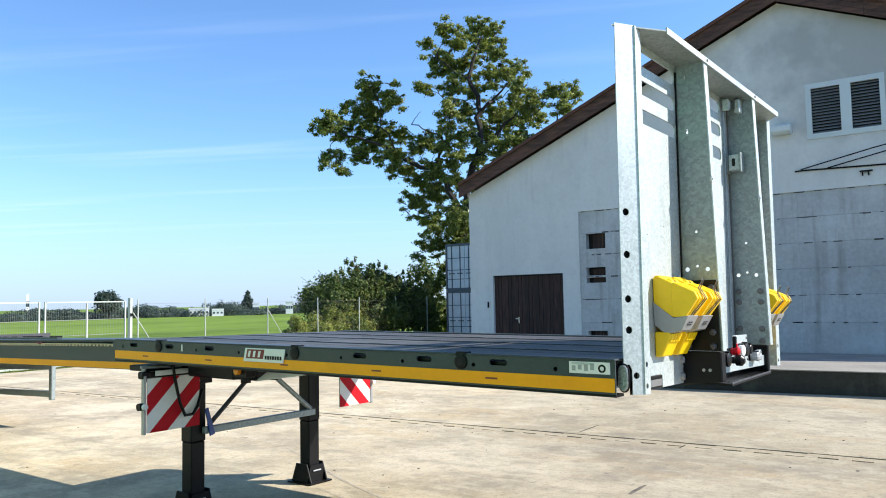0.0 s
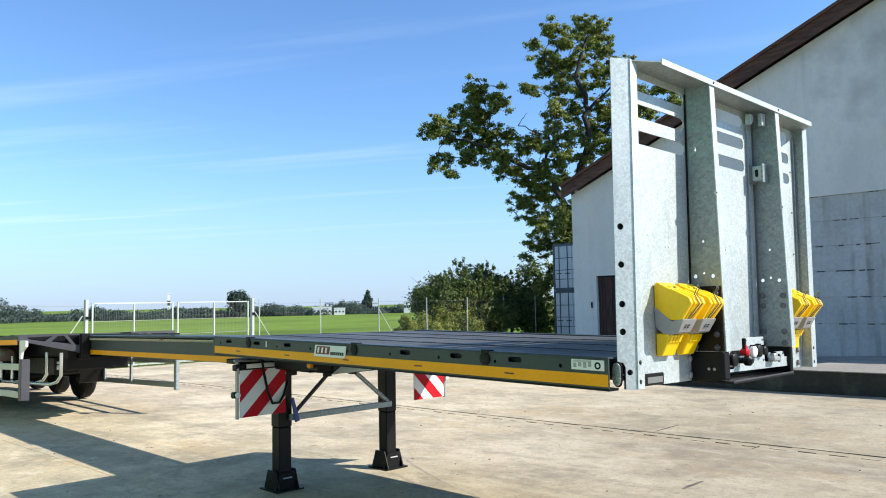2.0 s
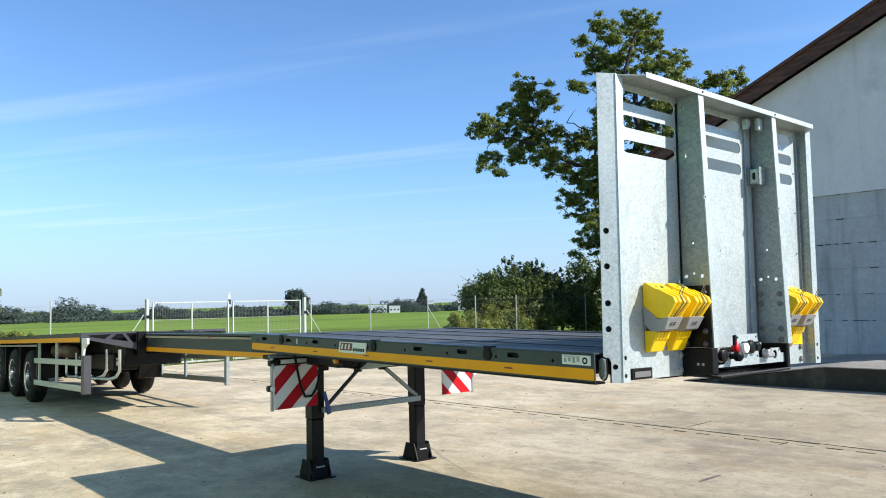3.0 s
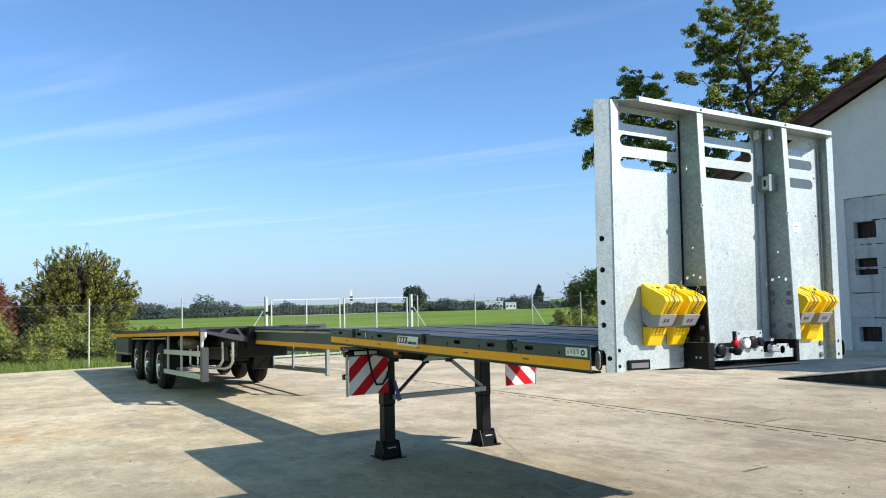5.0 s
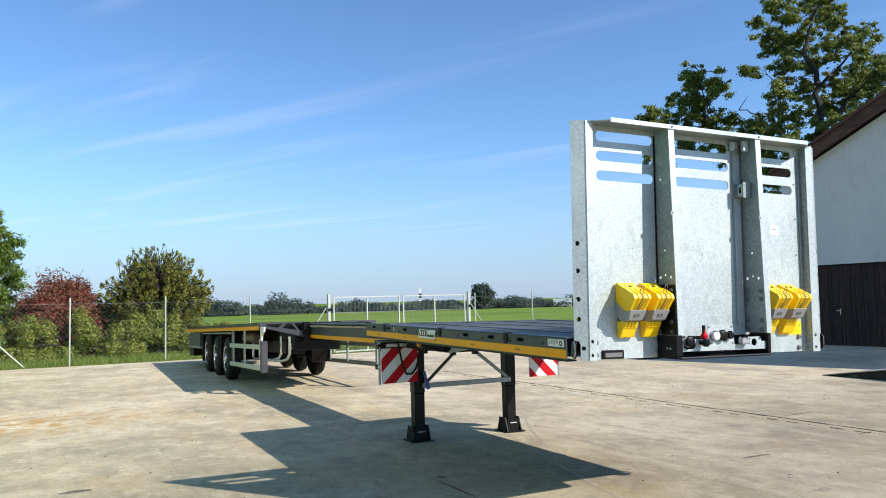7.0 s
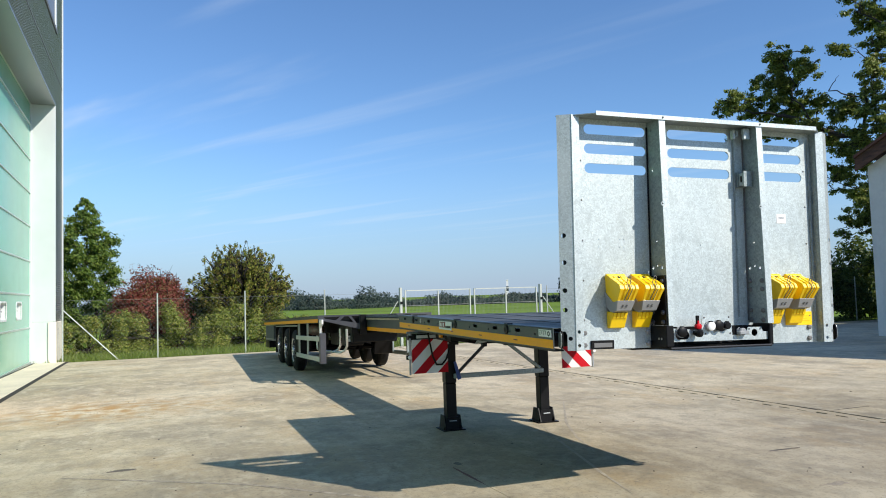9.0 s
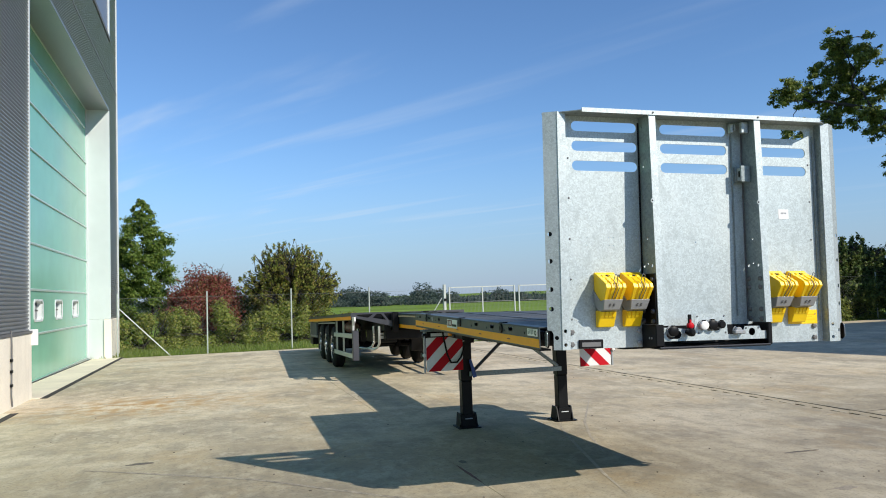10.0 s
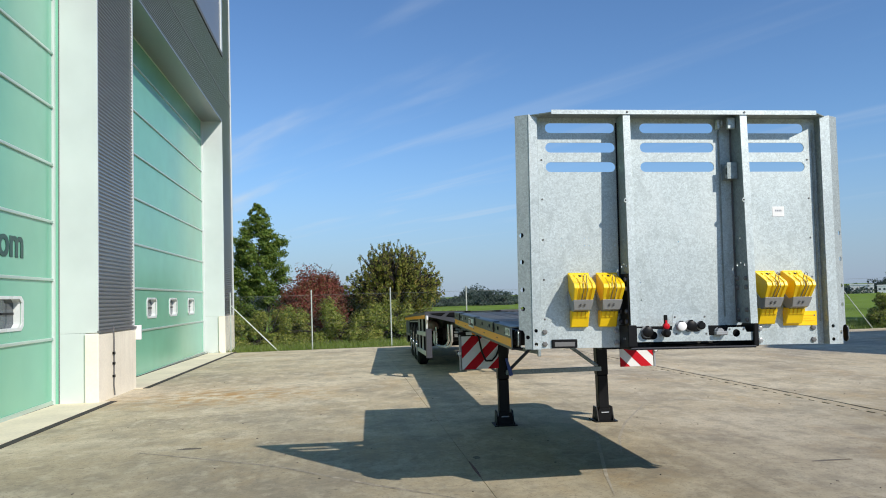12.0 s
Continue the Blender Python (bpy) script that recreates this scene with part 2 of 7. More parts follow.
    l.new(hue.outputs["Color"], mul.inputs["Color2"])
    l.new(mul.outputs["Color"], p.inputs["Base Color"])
    return m


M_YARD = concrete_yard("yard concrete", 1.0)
M_JOINT = material("joint filler", (0.045, 0.038, 0.03), 0.9, vary=0.2)
M_FIELD = material("field grass", (0.115, 0.195, 0.02), 0.95, vary=0.24, scale=0.05, fine=0.9, bump=0.3, tint=(0.175, 0.26, 0.035), stretch=(1, 0.35, 1), spec=0.08)
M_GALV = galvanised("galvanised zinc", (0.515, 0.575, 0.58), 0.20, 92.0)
# dull zinc, also darkened to carry the shade of the headboard's turned-away faces
M_GALV_DULL_SHADE = galvanised("dull galvanised zinc", (0.31, 0.36, 0.365), 0.22)
M_GREEN = material("grey-green chassis paint", (0.048, 0.062, 0.066), 0.42, vary=0.12, scale=2, fine=60, bump=0.02, spec=0.35)
M_DECK = material("dark deck boards", (0.095, 0.096, 0.097), 0.52, vary=0.22, scale=1.5, fine=70, bump=0.25, random_tint=0.25, spec=0.2)
M_STRIPE = material("amber marking tape", (0.98, 0.395, 0.006), 0.45, vary=0.05, scale=4, bump=0.0, spec=0.25)
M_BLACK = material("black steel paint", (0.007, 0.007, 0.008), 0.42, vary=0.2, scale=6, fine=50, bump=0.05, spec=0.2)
M_RUBBER = material("tyre rubber", (0.013, 0.013, 0.014), 0.75, vary=0.15, scale=8, fine=80, bump=0.2, spec=0.25)
M_ALU = material("bare aluminium", (0.72, 0.73, 0.74), 0.3, metal=0.85, vary=0.05, bump=0.02)
M_RIM = material("alloy rim", (0.70, 0.71, 0.72), 0.28, metal=0.75, vary=0.1, bump=0.02)
M_WHITE = material("white plastic", (0.80, 0.80, 0.79), 0.45, vary=0.03, bump=0.0)
M_RED = material("signal red", (0.52, 0.010, 0.020), 0.5, vary=0.04, bump=0.0, spec=0.12)
M_DARKRED = material("brownish red paint", (0.20, 0.03, 0.025), 0.5, vary=0.1)
M_YELLOW = material("yellow plastic", (0.95, 0.62, 0.005), 0.40, vary=0.04, scale=6, bump=0.03)
M_GUSSET = material("dark violet-grey steel paint", (0.055, 0.056, 0.068), 0.45, vary=0.1)
M_GREY = material("grey bracket steel", (0.36, 0.37, 0.38), 0.4, metal=0.3, vary=0.06)
M_BLUE = material("blue paint", (0.03, 0.08, 0.33), 0.4)
M_AMBER = material("amber lens", (0.85, 0.30, 0.02), 0.25, vary=0.02, bump=0)
M_CREAM = material("cream concrete plinth", (0.88, 0.81, 0.67), 0.8, vary=0.07, scale=1.2, fine=25, bump=0.1)
M_SILL = material("worn threshold concrete", (0.64, 0.56, 0.42), 0.85, vary=0.14, scale=0.8, fine=20, bump=0.2)
M_CLAD = material("grey corrugated cladding", (0.31, 0.315, 0.32), 0.36, metal=0.55, vary=0.05, scale=0.5, bump=0.02)
M_PANEL = material("pale folded sheet", (0.66, 0.70, 0.69), 0.35, metal=0.15, vary=0.04, scale=0.4, fine=1.6, bump=0.5)
M_DOOR = material("mint green door fabric", (0.20, 0.50, 0.35), 0.24, vary=0.06, scale=0.35, fine=1.2, bump=0.06)
M_PROFILE = material("silver door profile", (0.52, 0.64, 0.58), 0.35, metal=0.4, vary=0.05)
M_LETTER = material("dark green lettering", (0.02, 0.075, 0.06), 0.4, bump=0)
M_PLASTER = material("old white render", (0.77, 0.755, 0.72), 0.85, vary=0.05, scale=0.3, fine=9, bump=0.2)
M_BLOCK = material("whitewashed concrete panel", (0.54, 0.54, 0.53), 0.85, vary=0.13, scale=0.7, fine=12, bump=0.3, random_tint=0.05)
M_SEAM = material("crumbled seam", (0.13, 0.12, 0.115), 0.95, vary=0.3, scale=5)
M_TIMBER = material("weathered brown timber", (0.115, 0.055, 0.036), 0.8, vary=0.45, scale=2, fine=30, bump=0.4, stretch=(1, 6, 6), random_tint=0.2)
M_DOORWOOD = material("dark stained door boards", (0.050, 0.022, 0.016), 0.75, vary=0.5, scale=3, fine=30, bump=0.4, stretch=(6, 6, 0.7), random_tint=0.35)
M_ROOF = material("brown roof tile", (0.13, 0.055, 0.035), 0.8, vary=0.25, scale=2, fine=12, bump=0.4)
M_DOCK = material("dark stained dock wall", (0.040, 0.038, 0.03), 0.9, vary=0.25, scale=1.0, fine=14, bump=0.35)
M_LOUVRE = material("louvre grey", (0.14, 0.14, 0.14), 0.6, vary=0.1)
M_DARK = material("dark interior", (0.012, 0.012, 0.012), 0.9, vary=0.1, bump=0)
M_BOX = material("pale blue container paint", (0.55, 0.61, 0.64), 0.5, vary=0.1, scale=1.5)
M_BOXBAR = material("container bar steel", (0.07, 0.09, 0.11), 0.5)
M_POST = material("pale fence post paint", (0.50, 0.54, 0.50), 0.5, metal=0.2, vary=0.06)
M_WIRE = material("fence wire", (0.30, 0.32, 0.31), 0.5, metal=0.5, bump=0)
M_BARK = material("bark", (0.04, 0.033, 0.027), 0.9, vary=0.3, scale=4, fine=20, bump=0.6, stretch=(1, 1, 0.3))
M_OAK = leafy("oak leaves", [(0.085, 0.12, 0.026), (0.16, 0.21, 0.042), (0.25, 0.295, 0.065), (0.37, 0.39, 0.10)], rough=0.36, through_light=0.5)
M_HEDGE = leafy("hedge leaves", [(0.04, 0.075, 0.017), (0.07, 0.12, 0.026), (0.12, 0.17, 0.038), (0.19, 0.205, 0.056)])
M_BROWNLEAF = leafy("bronze green leaves", [(0.11, 0.155, 0.033), (0.22, 0.27, 0.05), (0.37, 0.38, 0.08), (0.42, 0.30, 0.09)], through_light=0.55)
M_REDLEAF = leafy("autumn red leaves", [(0.22, 0.06, 0.05), (0.34, 0.09, 0.07), (0.28, 0.12, 0.075), (0.17, 0.16, 0.055)], through_light=0.45)
M_BRIGHTLEAF = leafy("fresh green leaves", [(0.075, 0.15, 0.026), (0.15, 0.235, 0.038), (0.24, 0.31, 0.06)], through_light=0.45)
M_BRAMBLE = leafy("bramble leaves", [(0.10, 0.155, 0.03), (0.215, 0.28, 0.052), (0.35, 0.40, 0.082), (0.46, 0.42, 0.125)], through_light=0.5)
M_BLADE = leafy("grass blades", [(0.115, 0.18, 0.03), (0.17, 0.24, 0.042), (0.26, 0.28, 0.08)])
# distance haze is painted into these leaf colours, bluer than the near foliage
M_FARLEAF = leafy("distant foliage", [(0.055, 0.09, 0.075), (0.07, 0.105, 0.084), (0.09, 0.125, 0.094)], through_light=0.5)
M_FARWALL = material("distant pale wall", (0.82, 0.82, 0.82), 0.8, vary=0.05)
M_FARROOF = material("distant grey-brown roof", (0.30, 0.25, 0.23), 0.8)
M_GLASS = material("dark window glass", (0.05, 0.07, 0.09), 0.06, vary=0.05, bump=0.0, spec=0.8)
M_SCUFF = material("rubber scuff", (0.16, 0.135, 0.105), 0.8, vary=0.3, scale=12, fine=60, bump=0.1)
M_SEALANT = material("red-brown sealant", (0.20, 0.085, 0.06), 0.7, vary=0.25, scale=6)
M_TANK = material("brown primer", (0.20, 0.13, 0.10), 0.5, vary=0.12)
M_THRESHOLD = material("pale threshold screed", (0.80, 0.70, 0.53), 0.85, vary=0.10, scale=1.2, fine=24, bump=0.15)
M_STREAK = material("faint tyre streak", (0.35, 0.30, 0.23), 0.85, vary=0.3, scale=9, fine=60, bump=0.1)
M_DOCKTOP = material("stained dock screed", (0.30, 0.28, 0.245), 0.85, vary=0.2, scale=0.9, fine=16, bump=0.2)
M_SCRAPE = material("pale tyre scrape", (0.45, 0.39, 0.30), 0.85, vary=0.2, scale=9, fine=60, bump=0.1)
M_SLAT = material("weathered louvre slats", (0.23, 0.23, 0.23), 0.6, vary=0.12)
M_LENS = material("clear lamp lens", (0.36, 0.38, 0.38), 0.15, metal=0.5, vary=0.3, scale=60, fine=150, bump=0.3, spec=0.7)
M_STONE = material("pale porthole plastic", (0.70, 0.74, 0.73), 0.3, vary=0.05)
stained(M_PLASTER, 0.5, (1, 1, 0.8), 0.50, 0.68, (0.52, 0.51, 0.49), 0.35)
stained(M_PLASTER, 1.3, (1.8, 1, 0.16), 0.58, 0.76, (0.36, 0.355, 0.34), 0.3)
stained(M_PLASTER, 3.0, (1, 1, 0.7), 0.52, 0.64, (0.47, 0.46, 0.44), 0.15, 0.0, 9)
stained(M_PLASTER, 0.30, (1, 1, 0.6), 0.50, 0.72, (0.52, 0.52, 0.50), 0.4)
stained(M_DOORWOOD, 2.2, (9, 9, 0.5), 0.56, 0.70, (0.16, 0.085, 0.05), 0.5)
stained(M_PLASTER, 2.4, (1, 1, 1), 0.60, 0.70, (0.72, 0.73, 0.74), 0.3)
stained(M_BLOCK, 1.2, (2.2, 1, 0.2), 0.52, 0.70, (0.27, 0.25, 0.225), 0.75)
stained(M_BLOCK, 0.6, (1, 1, 1), 0.52, 0.68, (0.68, 0.69, 0.70), 0.5)
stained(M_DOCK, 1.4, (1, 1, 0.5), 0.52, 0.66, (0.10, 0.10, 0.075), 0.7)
stained(M_CREAM, 1.5, (1.5, 1.5, 0.3), 0.56, 0.76, (0.55, 0.48, 0.37), 0.4)
stained(M_GALV, 2.2, (1, 1, 0.7), 0.52, 0.70, (0.62, 0.66, 0.66), 0.35)
stained(M_GALV, 9.0, (1, 1, 0.6), 0.56, 0.68, (0.33, 0.37, 0.37), 0.45)
stained(M_GALV, 60.0, (1, 1, 1), 0.70, 0.76, (0.22, 0.20, 0.16), 0.6)
stained(M_GALV, 5.0, (1, 1.5, 0.25), 0.60, 0.74, (0.36, 0.40, 0.40), 0.35)
stained(M_RUBBER, 3.0, (1, 1, 1), 0.50, 0.70, (0.06, 0.055, 0.048), 0.5)
stained(M_SILL, 1.6, (1, 1, 1), 0.52, 0.66, (0.42, 0.32, 0.20), 0.4)



def grime(m, centre, spread, colour, amount):
    """One weathered patch of a wall, ragged at its edge."""
    n, l = m.node_tree.nodes, m.node_tree.links
    p = n["Principled BSDF"]
    geo, off, size, length, noise, edge, fade, mx = (n.new(k) for k in ("ShaderNodeNewGeometry", "ShaderNodeVectorMath", "ShaderNodeVectorMath", "ShaderNodeVectorMath", "ShaderNodeTexNoise", "ShaderNodeMath", "ShaderNodeMapRange", "ShaderNodeMixRGB"))
    off.operation, off.inputs[1].default_value = "SUBTRACT", centre
    size.operation, size.inputs[1].default_value = "MULTIPLY", spread
    length.operation = "LENGTH"
    noise.inputs["Scale"].default_value, noise.inputs["Detail"].default_value = 1.1, 8
    edge.operation, edge.inputs[1].default_value = "MULTIPLY_ADD", 1.6
    fade.inputs["From Min"].default_value, fade.inputs["From Max"].default_value = 1.9, 1.2
    fade.inputs["To Max"].default_value = amount
    l.new(geo.outputs["Position"], off.inputs[0])
    l.new(off.outputs["Vector"], size.inputs[0])
    l.new(size.outputs["Vector"], length.inputs[0])
    l.new(geo.outputs["Position"], noise.inputs["Vector"])
    l.new(noise.outputs["Fac"], edge.inputs[0])
    l.new(length.outputs["Value"], edge.inputs[2])
    l.new(edge.outputs["Value"], fade.inputs["Value"])
    l.new(fade.outputs["Result"], mx.inputs["Fac"])
    l.new(p.inputs["Base Color"].links[0].from_socket, mx.inputs["Color1"])
    mx.inputs["Color2"].default_value = (*colour, 1)
    l.new(mx.outputs["Color"], p.inputs["Base Color"])


grime(M_PLASTER, (-1.0, 24.5, 9.0), (0.17, 0.0, 0.34), (0.36, 0.36, 0.345), 0.75)

# ---- shape tools ----


class Geo:
    """Gathers points and faces for one mesh."""

    def __init__(self):
        self.v, self.f = [], []

    def add(self, points, faces):
        k = len(self.v)
        self.v += [tuple(p) for p in points]
        self.f += [tuple(i + k for i in f) for f in faces]
        return self

    def box(self, x0, x1, y0, y1, z0, z1):
        p = [(x, y, z) for z in (z0, z1) for y in (y0, y1) for x in (x0, x1)]
        return self.add(p, [(0, 2, 3, 1), (4, 5, 7, 6), (0, 1, 5, 4), (2, 6, 7, 3), (0, 4, 6, 2), (1, 3, 7, 5)])

    def prism(self, outline, a, b, place):
        """An outline of (u, v) drawn from depth a to depth b; place(u, v, w) gives the point."""
        n = len(outline)
        p = [place(u, v, a) for u, v in outline] + [place(u, v, b) for u, v in outline]
        f = [tuple(range(n))[::-1], tuple(range(n, 2 * n))] + [(i, (i + 1) % n, n + (i + 1) % n, n + i) for i in range(n)]
        return self.add(p, f)

    def tube(self, path, radii, sides=8):
        path = [Vector(p) for p in path]
        if isinstance(radii, (int, float)):
            radii = [radii] * len(path)
        rings = []
        for i, p in enumerate(path):
            d = (path[min(i + 1, len(path) - 1)] - path[max(i - 1, 0)]).normalized()
            a = d.orthogonal().normalized() if i == 0 else (a - d * a.dot(d)).normalized()
            b = d.cross(a)
            rings.append([p + (a * math.cos(t) + b * math.sin(t)) * radii[i] for t in (2 * math.pi * k / sides for k in range(sides))])
        pts = [q for r in rings for q in r]
        fs = [(i * sides + k, i * sides + (k + 1) % sides, (i + 1) * sides + (k + 1) % sides, (i + 1) * sides + k) for i in range(len(path) - 1) for k in range(sides)]
        fs += [tuple(range(sides))[::-1], tuple(range((len(path) - 1) * sides, len(path) * sides))]
        return self.add(pts, fs)

    def lathe(self, profile, centre, axis="y", sides=28):
        """A profile of (along, radius) turned about an axis through centre."""
        cx, cy, cz = centre
        pts = []
        for a, r in profile:
            for k in range(sides):
                t = 2 * math.pi * k / sides
                c, s = r * math.cos(t), r * math.sin(t)
                pts.append({"y": (cx + c, cy + a, cz + s), "x": (cx + a, cy + c, cz + s), "z": (cx + c, cy + s, cz + a)}[axis])
        n = len(profile)
        fs = [(i * sides + k, i * sides + (k + 1) % sides, (i + 1) * sides + (k + 1) % sides, (i + 1) * sides + k) for i in range(n - 1) for k in range(sides)]
        fs += [tuple(range(sides))[::-1], tuple(range((n - 1) * sides, n * sides))]
        return self.add(pts, fs)

    def plate(self, outline, holes, a, b, place):
        """A plate with holes, from depth a to b."""
        bm = bmesh.new()
        edges = []
        for loop in [outline] + holes:
            vs = [bm.verts.new((u, v, 0)) for u, v in loop]
            edges += [bm.edges.new((vs[i], vs[(i + 1) % len(vs)])) for i in range(len(vs))]
        bmesh.ops.triangle_fill(bm, use_beauty=True, use_dissolve=False, edges=edges)
        bm.verts.index_update()
        flat = [(v.co.x, v.co.y) for v in bm.verts]
        tris = [[v.index for v in f.verts] for f in bm.faces]
        rims, k = [], 0
        for loop in [outline] + holes:
            rims += [(k + i, k + (i + 1) % len(loop)) for i in range(len(loop))]
            k += len(loop)
        bm.free()
        n = len(flat)
        pts = [place(u, v, a) for u, v in flat] + [place(u, v, b) for u, v in flat]
        fs = [tuple(t) for t in tris] + [tuple(i + n for i in t[::-1]) for t in tris] + [(i, j, j + n, i + n) for i, j in rims]
        return self.add(pts, fs)


def ring(cx, cy, r, n=12, rx=None):
    return [(cx + (rx or r) * math.cos(2 * math.pi * k / n), cy + r * math.sin(2 * math.pi * k / n)) for k in range(n)]


def slot(u0, u1, v0, v1, n=6):
    """An outline with round ends."""
    r, vm = (v1 - v0) / 2, (v0 + v1) / 2
    right = [(u1 - r + r * math.cos(t), vm + r * math.sin(t)) for t in (-math.pi / 2 + math.pi * k / n for k in range(n + 1))]
    left = [(u0 + r - r * math.cos(t), vm - r * math.sin(t)) for t in (-math.pi / 2 + math.pi * k / n for k in range(n + 1))]
    return right + left


def mesh_of(name, geo, mat, bevel=0.0, smooth=False, warp=None):
    pts = [warp(*p) for p in geo.v] if warp else geo.v
    me = bpy.data.meshes.new(name)
    me.from_pydata(pts, [], geo.f)
    bm = bmesh.new()
    bm.from_mesh(me)
    bmesh.ops.recalc_face_normals(bm, faces=bm.faces)
    if bevel:
        es = [e for e in bm.edges if len(e.link_faces) == 2 and e.calc_face_angle(0) > 0.5 and e.calc_length() > bevel * 2.5]
        bmesh.ops.bevel(bm, geom=es, offset=bevel, segments=1, affect="EDGES", clamp_overlap=True)
    bm.to_mesh(me)
    bm.free()
    if smooth:
        me.shade_smooth()
        me.set_sharp_from_angle(angle=0.7)
    me.materials.append(mat)
    return me


def part(name, geo, mat, parent=None, label="", bevel=0.0, smooth=False, warp=None):
    ob = new(name, mesh_of(name, geo, mat, bevel, smooth, warp))
    if parent and parent.parent and parent.parent.parent:
        parent = parent.parent
    ob.parent = parent
    return tagged(ob, label) if label else ob


def again(ob, parent, m):
    """The same piece once more, on the same mesh."""
    o = new(ob.name.split(".")[0], ob.data)
    o.parent = parent
    o.matrix_basis = m
    return o


def thing(name, place, label, category, group="", kind="", rz=0.0):
    ob = new(name)
    ob.empty_display_size = 0.2
    ob.matrix_basis = pose(*place, 0, 0, rz)
    return tagged(ob, label, category, group, kind)


def bare(name, arrays, mat, parent=None, label=""):
    """A mesh straight from arrays of points and quads, for leaves, blades and wires."""
    me = bpy.data.meshes.new(name)
    v, f = arrays
    me.from_pydata(v.tolist() if hasattr(v, "tolist") else v, [], f.tolist() if hasattr(f, "tolist") else f)
    me.materials.append(mat)
    ob = new(name, me)
    ob.parent = parent
    return tagged(ob, label) if label else ob


def XYZ(u, v, w):
    return (u, v, w)


def XZ(u, v, w):
    return (u, w, v)


def YZ(u, v, w):
    return (w, u, v)


# ---- ground ----


def ground_z(x, y):
    z = 0.008 * (min(max(x, -26), 12) + 5.7) - 0.02 * max(0, min(y, 9.5) - 5)
    return z - 0.0062 * min(max(0, -26 - x), 235)


def graded(lo, hi, near, far):
    out, d = [], 1.0
    a = near[0]
    while a > lo:
        a -= d
        out.insert(0, max(a, lo))
        d *= 1.3
    out += list(np.linspace(near[0], near[1], far))
    a, d = near[1], 1.0
    while a < hi:
        a += d
        out.append(min(a, hi))
        d *= 1.3
    return out


def sheet(xs, ys, height):
    pts = [(x, y, height(x, y)) for y in ys for x in xs]
    n = len(xs)
    fs = [(j * n + i, j * n + i + 1, (j + 1) * n + i + 1, (j + 1) * n + i) for j in range(len(ys) - 1) for i in range(n - 1)]
    return Geo().add(pts, fs)


ground = part("ground", sheet(graded(-3000, 3000, (-60, 30), 46), graded(-3000, 3000, (-40, 60), 51), lambda x, y: ground_z(x, y) - 0.06), M_FIELD, smooth=True)
tagged(ground, "flat green meadow reaching to the distant tree line", "ground", kind="structure")


def slab(x0, x1, y0, y1):
    xs = [x0] + [x for x in (-22, -18, -14, -10, -6, -2, 2, 6) if x0 < x < x1] + [x1]
    ys = [y0] + [y for y in (5.0, 9.5) if y0 < y < y1] + [y1]
    g = sheet(xs, ys, ground_z)
    lower = sheet(xs, ys, lambda x, y: ground_z(x, y) - 0.04)
    g.add(lower.v, [f[::-1] for f in lower.f])
    n, m = len(xs), len(ys)
    k = n * m
    rim = [(i, i + 1) for i in range(n - 1)] + [((m - 1) * n + i + 1, (m - 1) * n + i) for i in range(n - 1)]
    rim += [((j + 1) * n, j * n) for j in range(m - 1)] + [(j * n + n - 1, (j + 1) * n + n - 1) for j in range(m - 1)]
    g.f += [(a, a + k, b + k, b) for a, b in rim]
    return g


pavement = thing("pavement", (0, 0, 0), "sunlit beige concrete yard with stains and joints", "pavement", kind="structure")
JOINTS_X = (-25.6, -15.3, -4.75, 6.0, 14.0)
JOINTS_Y = (-9.0, -2.35, 3.35, 9.325)
for x0, x1 in zip(JOINTS_X, JOINTS_X[1:]):
    for y0, y1 in zip(JOINTS_Y, JOINTS_Y[1:]):
        gap = 0.006
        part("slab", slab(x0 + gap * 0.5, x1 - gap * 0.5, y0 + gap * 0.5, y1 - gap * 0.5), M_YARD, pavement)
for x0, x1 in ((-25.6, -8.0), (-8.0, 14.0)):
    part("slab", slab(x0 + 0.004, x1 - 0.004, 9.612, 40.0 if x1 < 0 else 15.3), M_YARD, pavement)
# the filler seen down in the joints
part("joint", sheet((-25.6, -10, 14.0), (-9, 5, 9.5, 40), lambda x, y: ground_z(x, y) - 0.046), M_JOINT, pavement)
# drain channel: two kerb strips and a row of slotted covers
drain = thing("drain_channel", (0, 0, 0), "narrow concrete drain channel with slotted covers in the yard", "drain", kind="structure")
cover = None
for i in range(39):
    x0 = -25.3 + i * 1.02
    if cover is None:
        g = Geo().box(0.003, 1.017, -0.085, 0.085, -0.03, -0.002)
        for k in range(3):
            g.box(k * 0.34 + 0.003, k * 0.34 + 0.13, -0.145, -0.085, -0.03, -0.002)
        cover = part("cover", g, M_YARD, drain)
        cover.matrix_basis = pose(x0, 9.48, ground_z(x0, 9.48))
    else:
        again(cover, drain, pose(x0, 9.48, ground_z(x0 + 0.5, 9.48)))


# dark strips paint the shade down the back slot and between the front bars
for name, y0, y1, low in (("slot_bed", 9.567, 9.610, 0.005), ("channel_bed", 9.330, 9.394, 0.012)):
    part(name, sheet((-25.3, -10, 14.0), (y0, y1), lambda x, y, low=low: ground_z(x, 9.48) - low), M_JOINT, drain)


# scuffs, an open crack and a strip of red-brown sealant in the yard
def smear(name, x, y, half_x, half_y, mat, seed, n=18):
    r = random.Random(seed)
    rim = [(x + half_x * math.cos(t) * r.uniform(0.6, 1.0), y + half_y * math.sin(t) * r.uniform(0.6, 1.0)) for t in (2 * math.pi * k / n for k in range(n))]
    z = ground_z(x, y)
    part(name, Geo().prism(rim, z - 0.004, z + 0.0025, XYZ), mat, pavement)


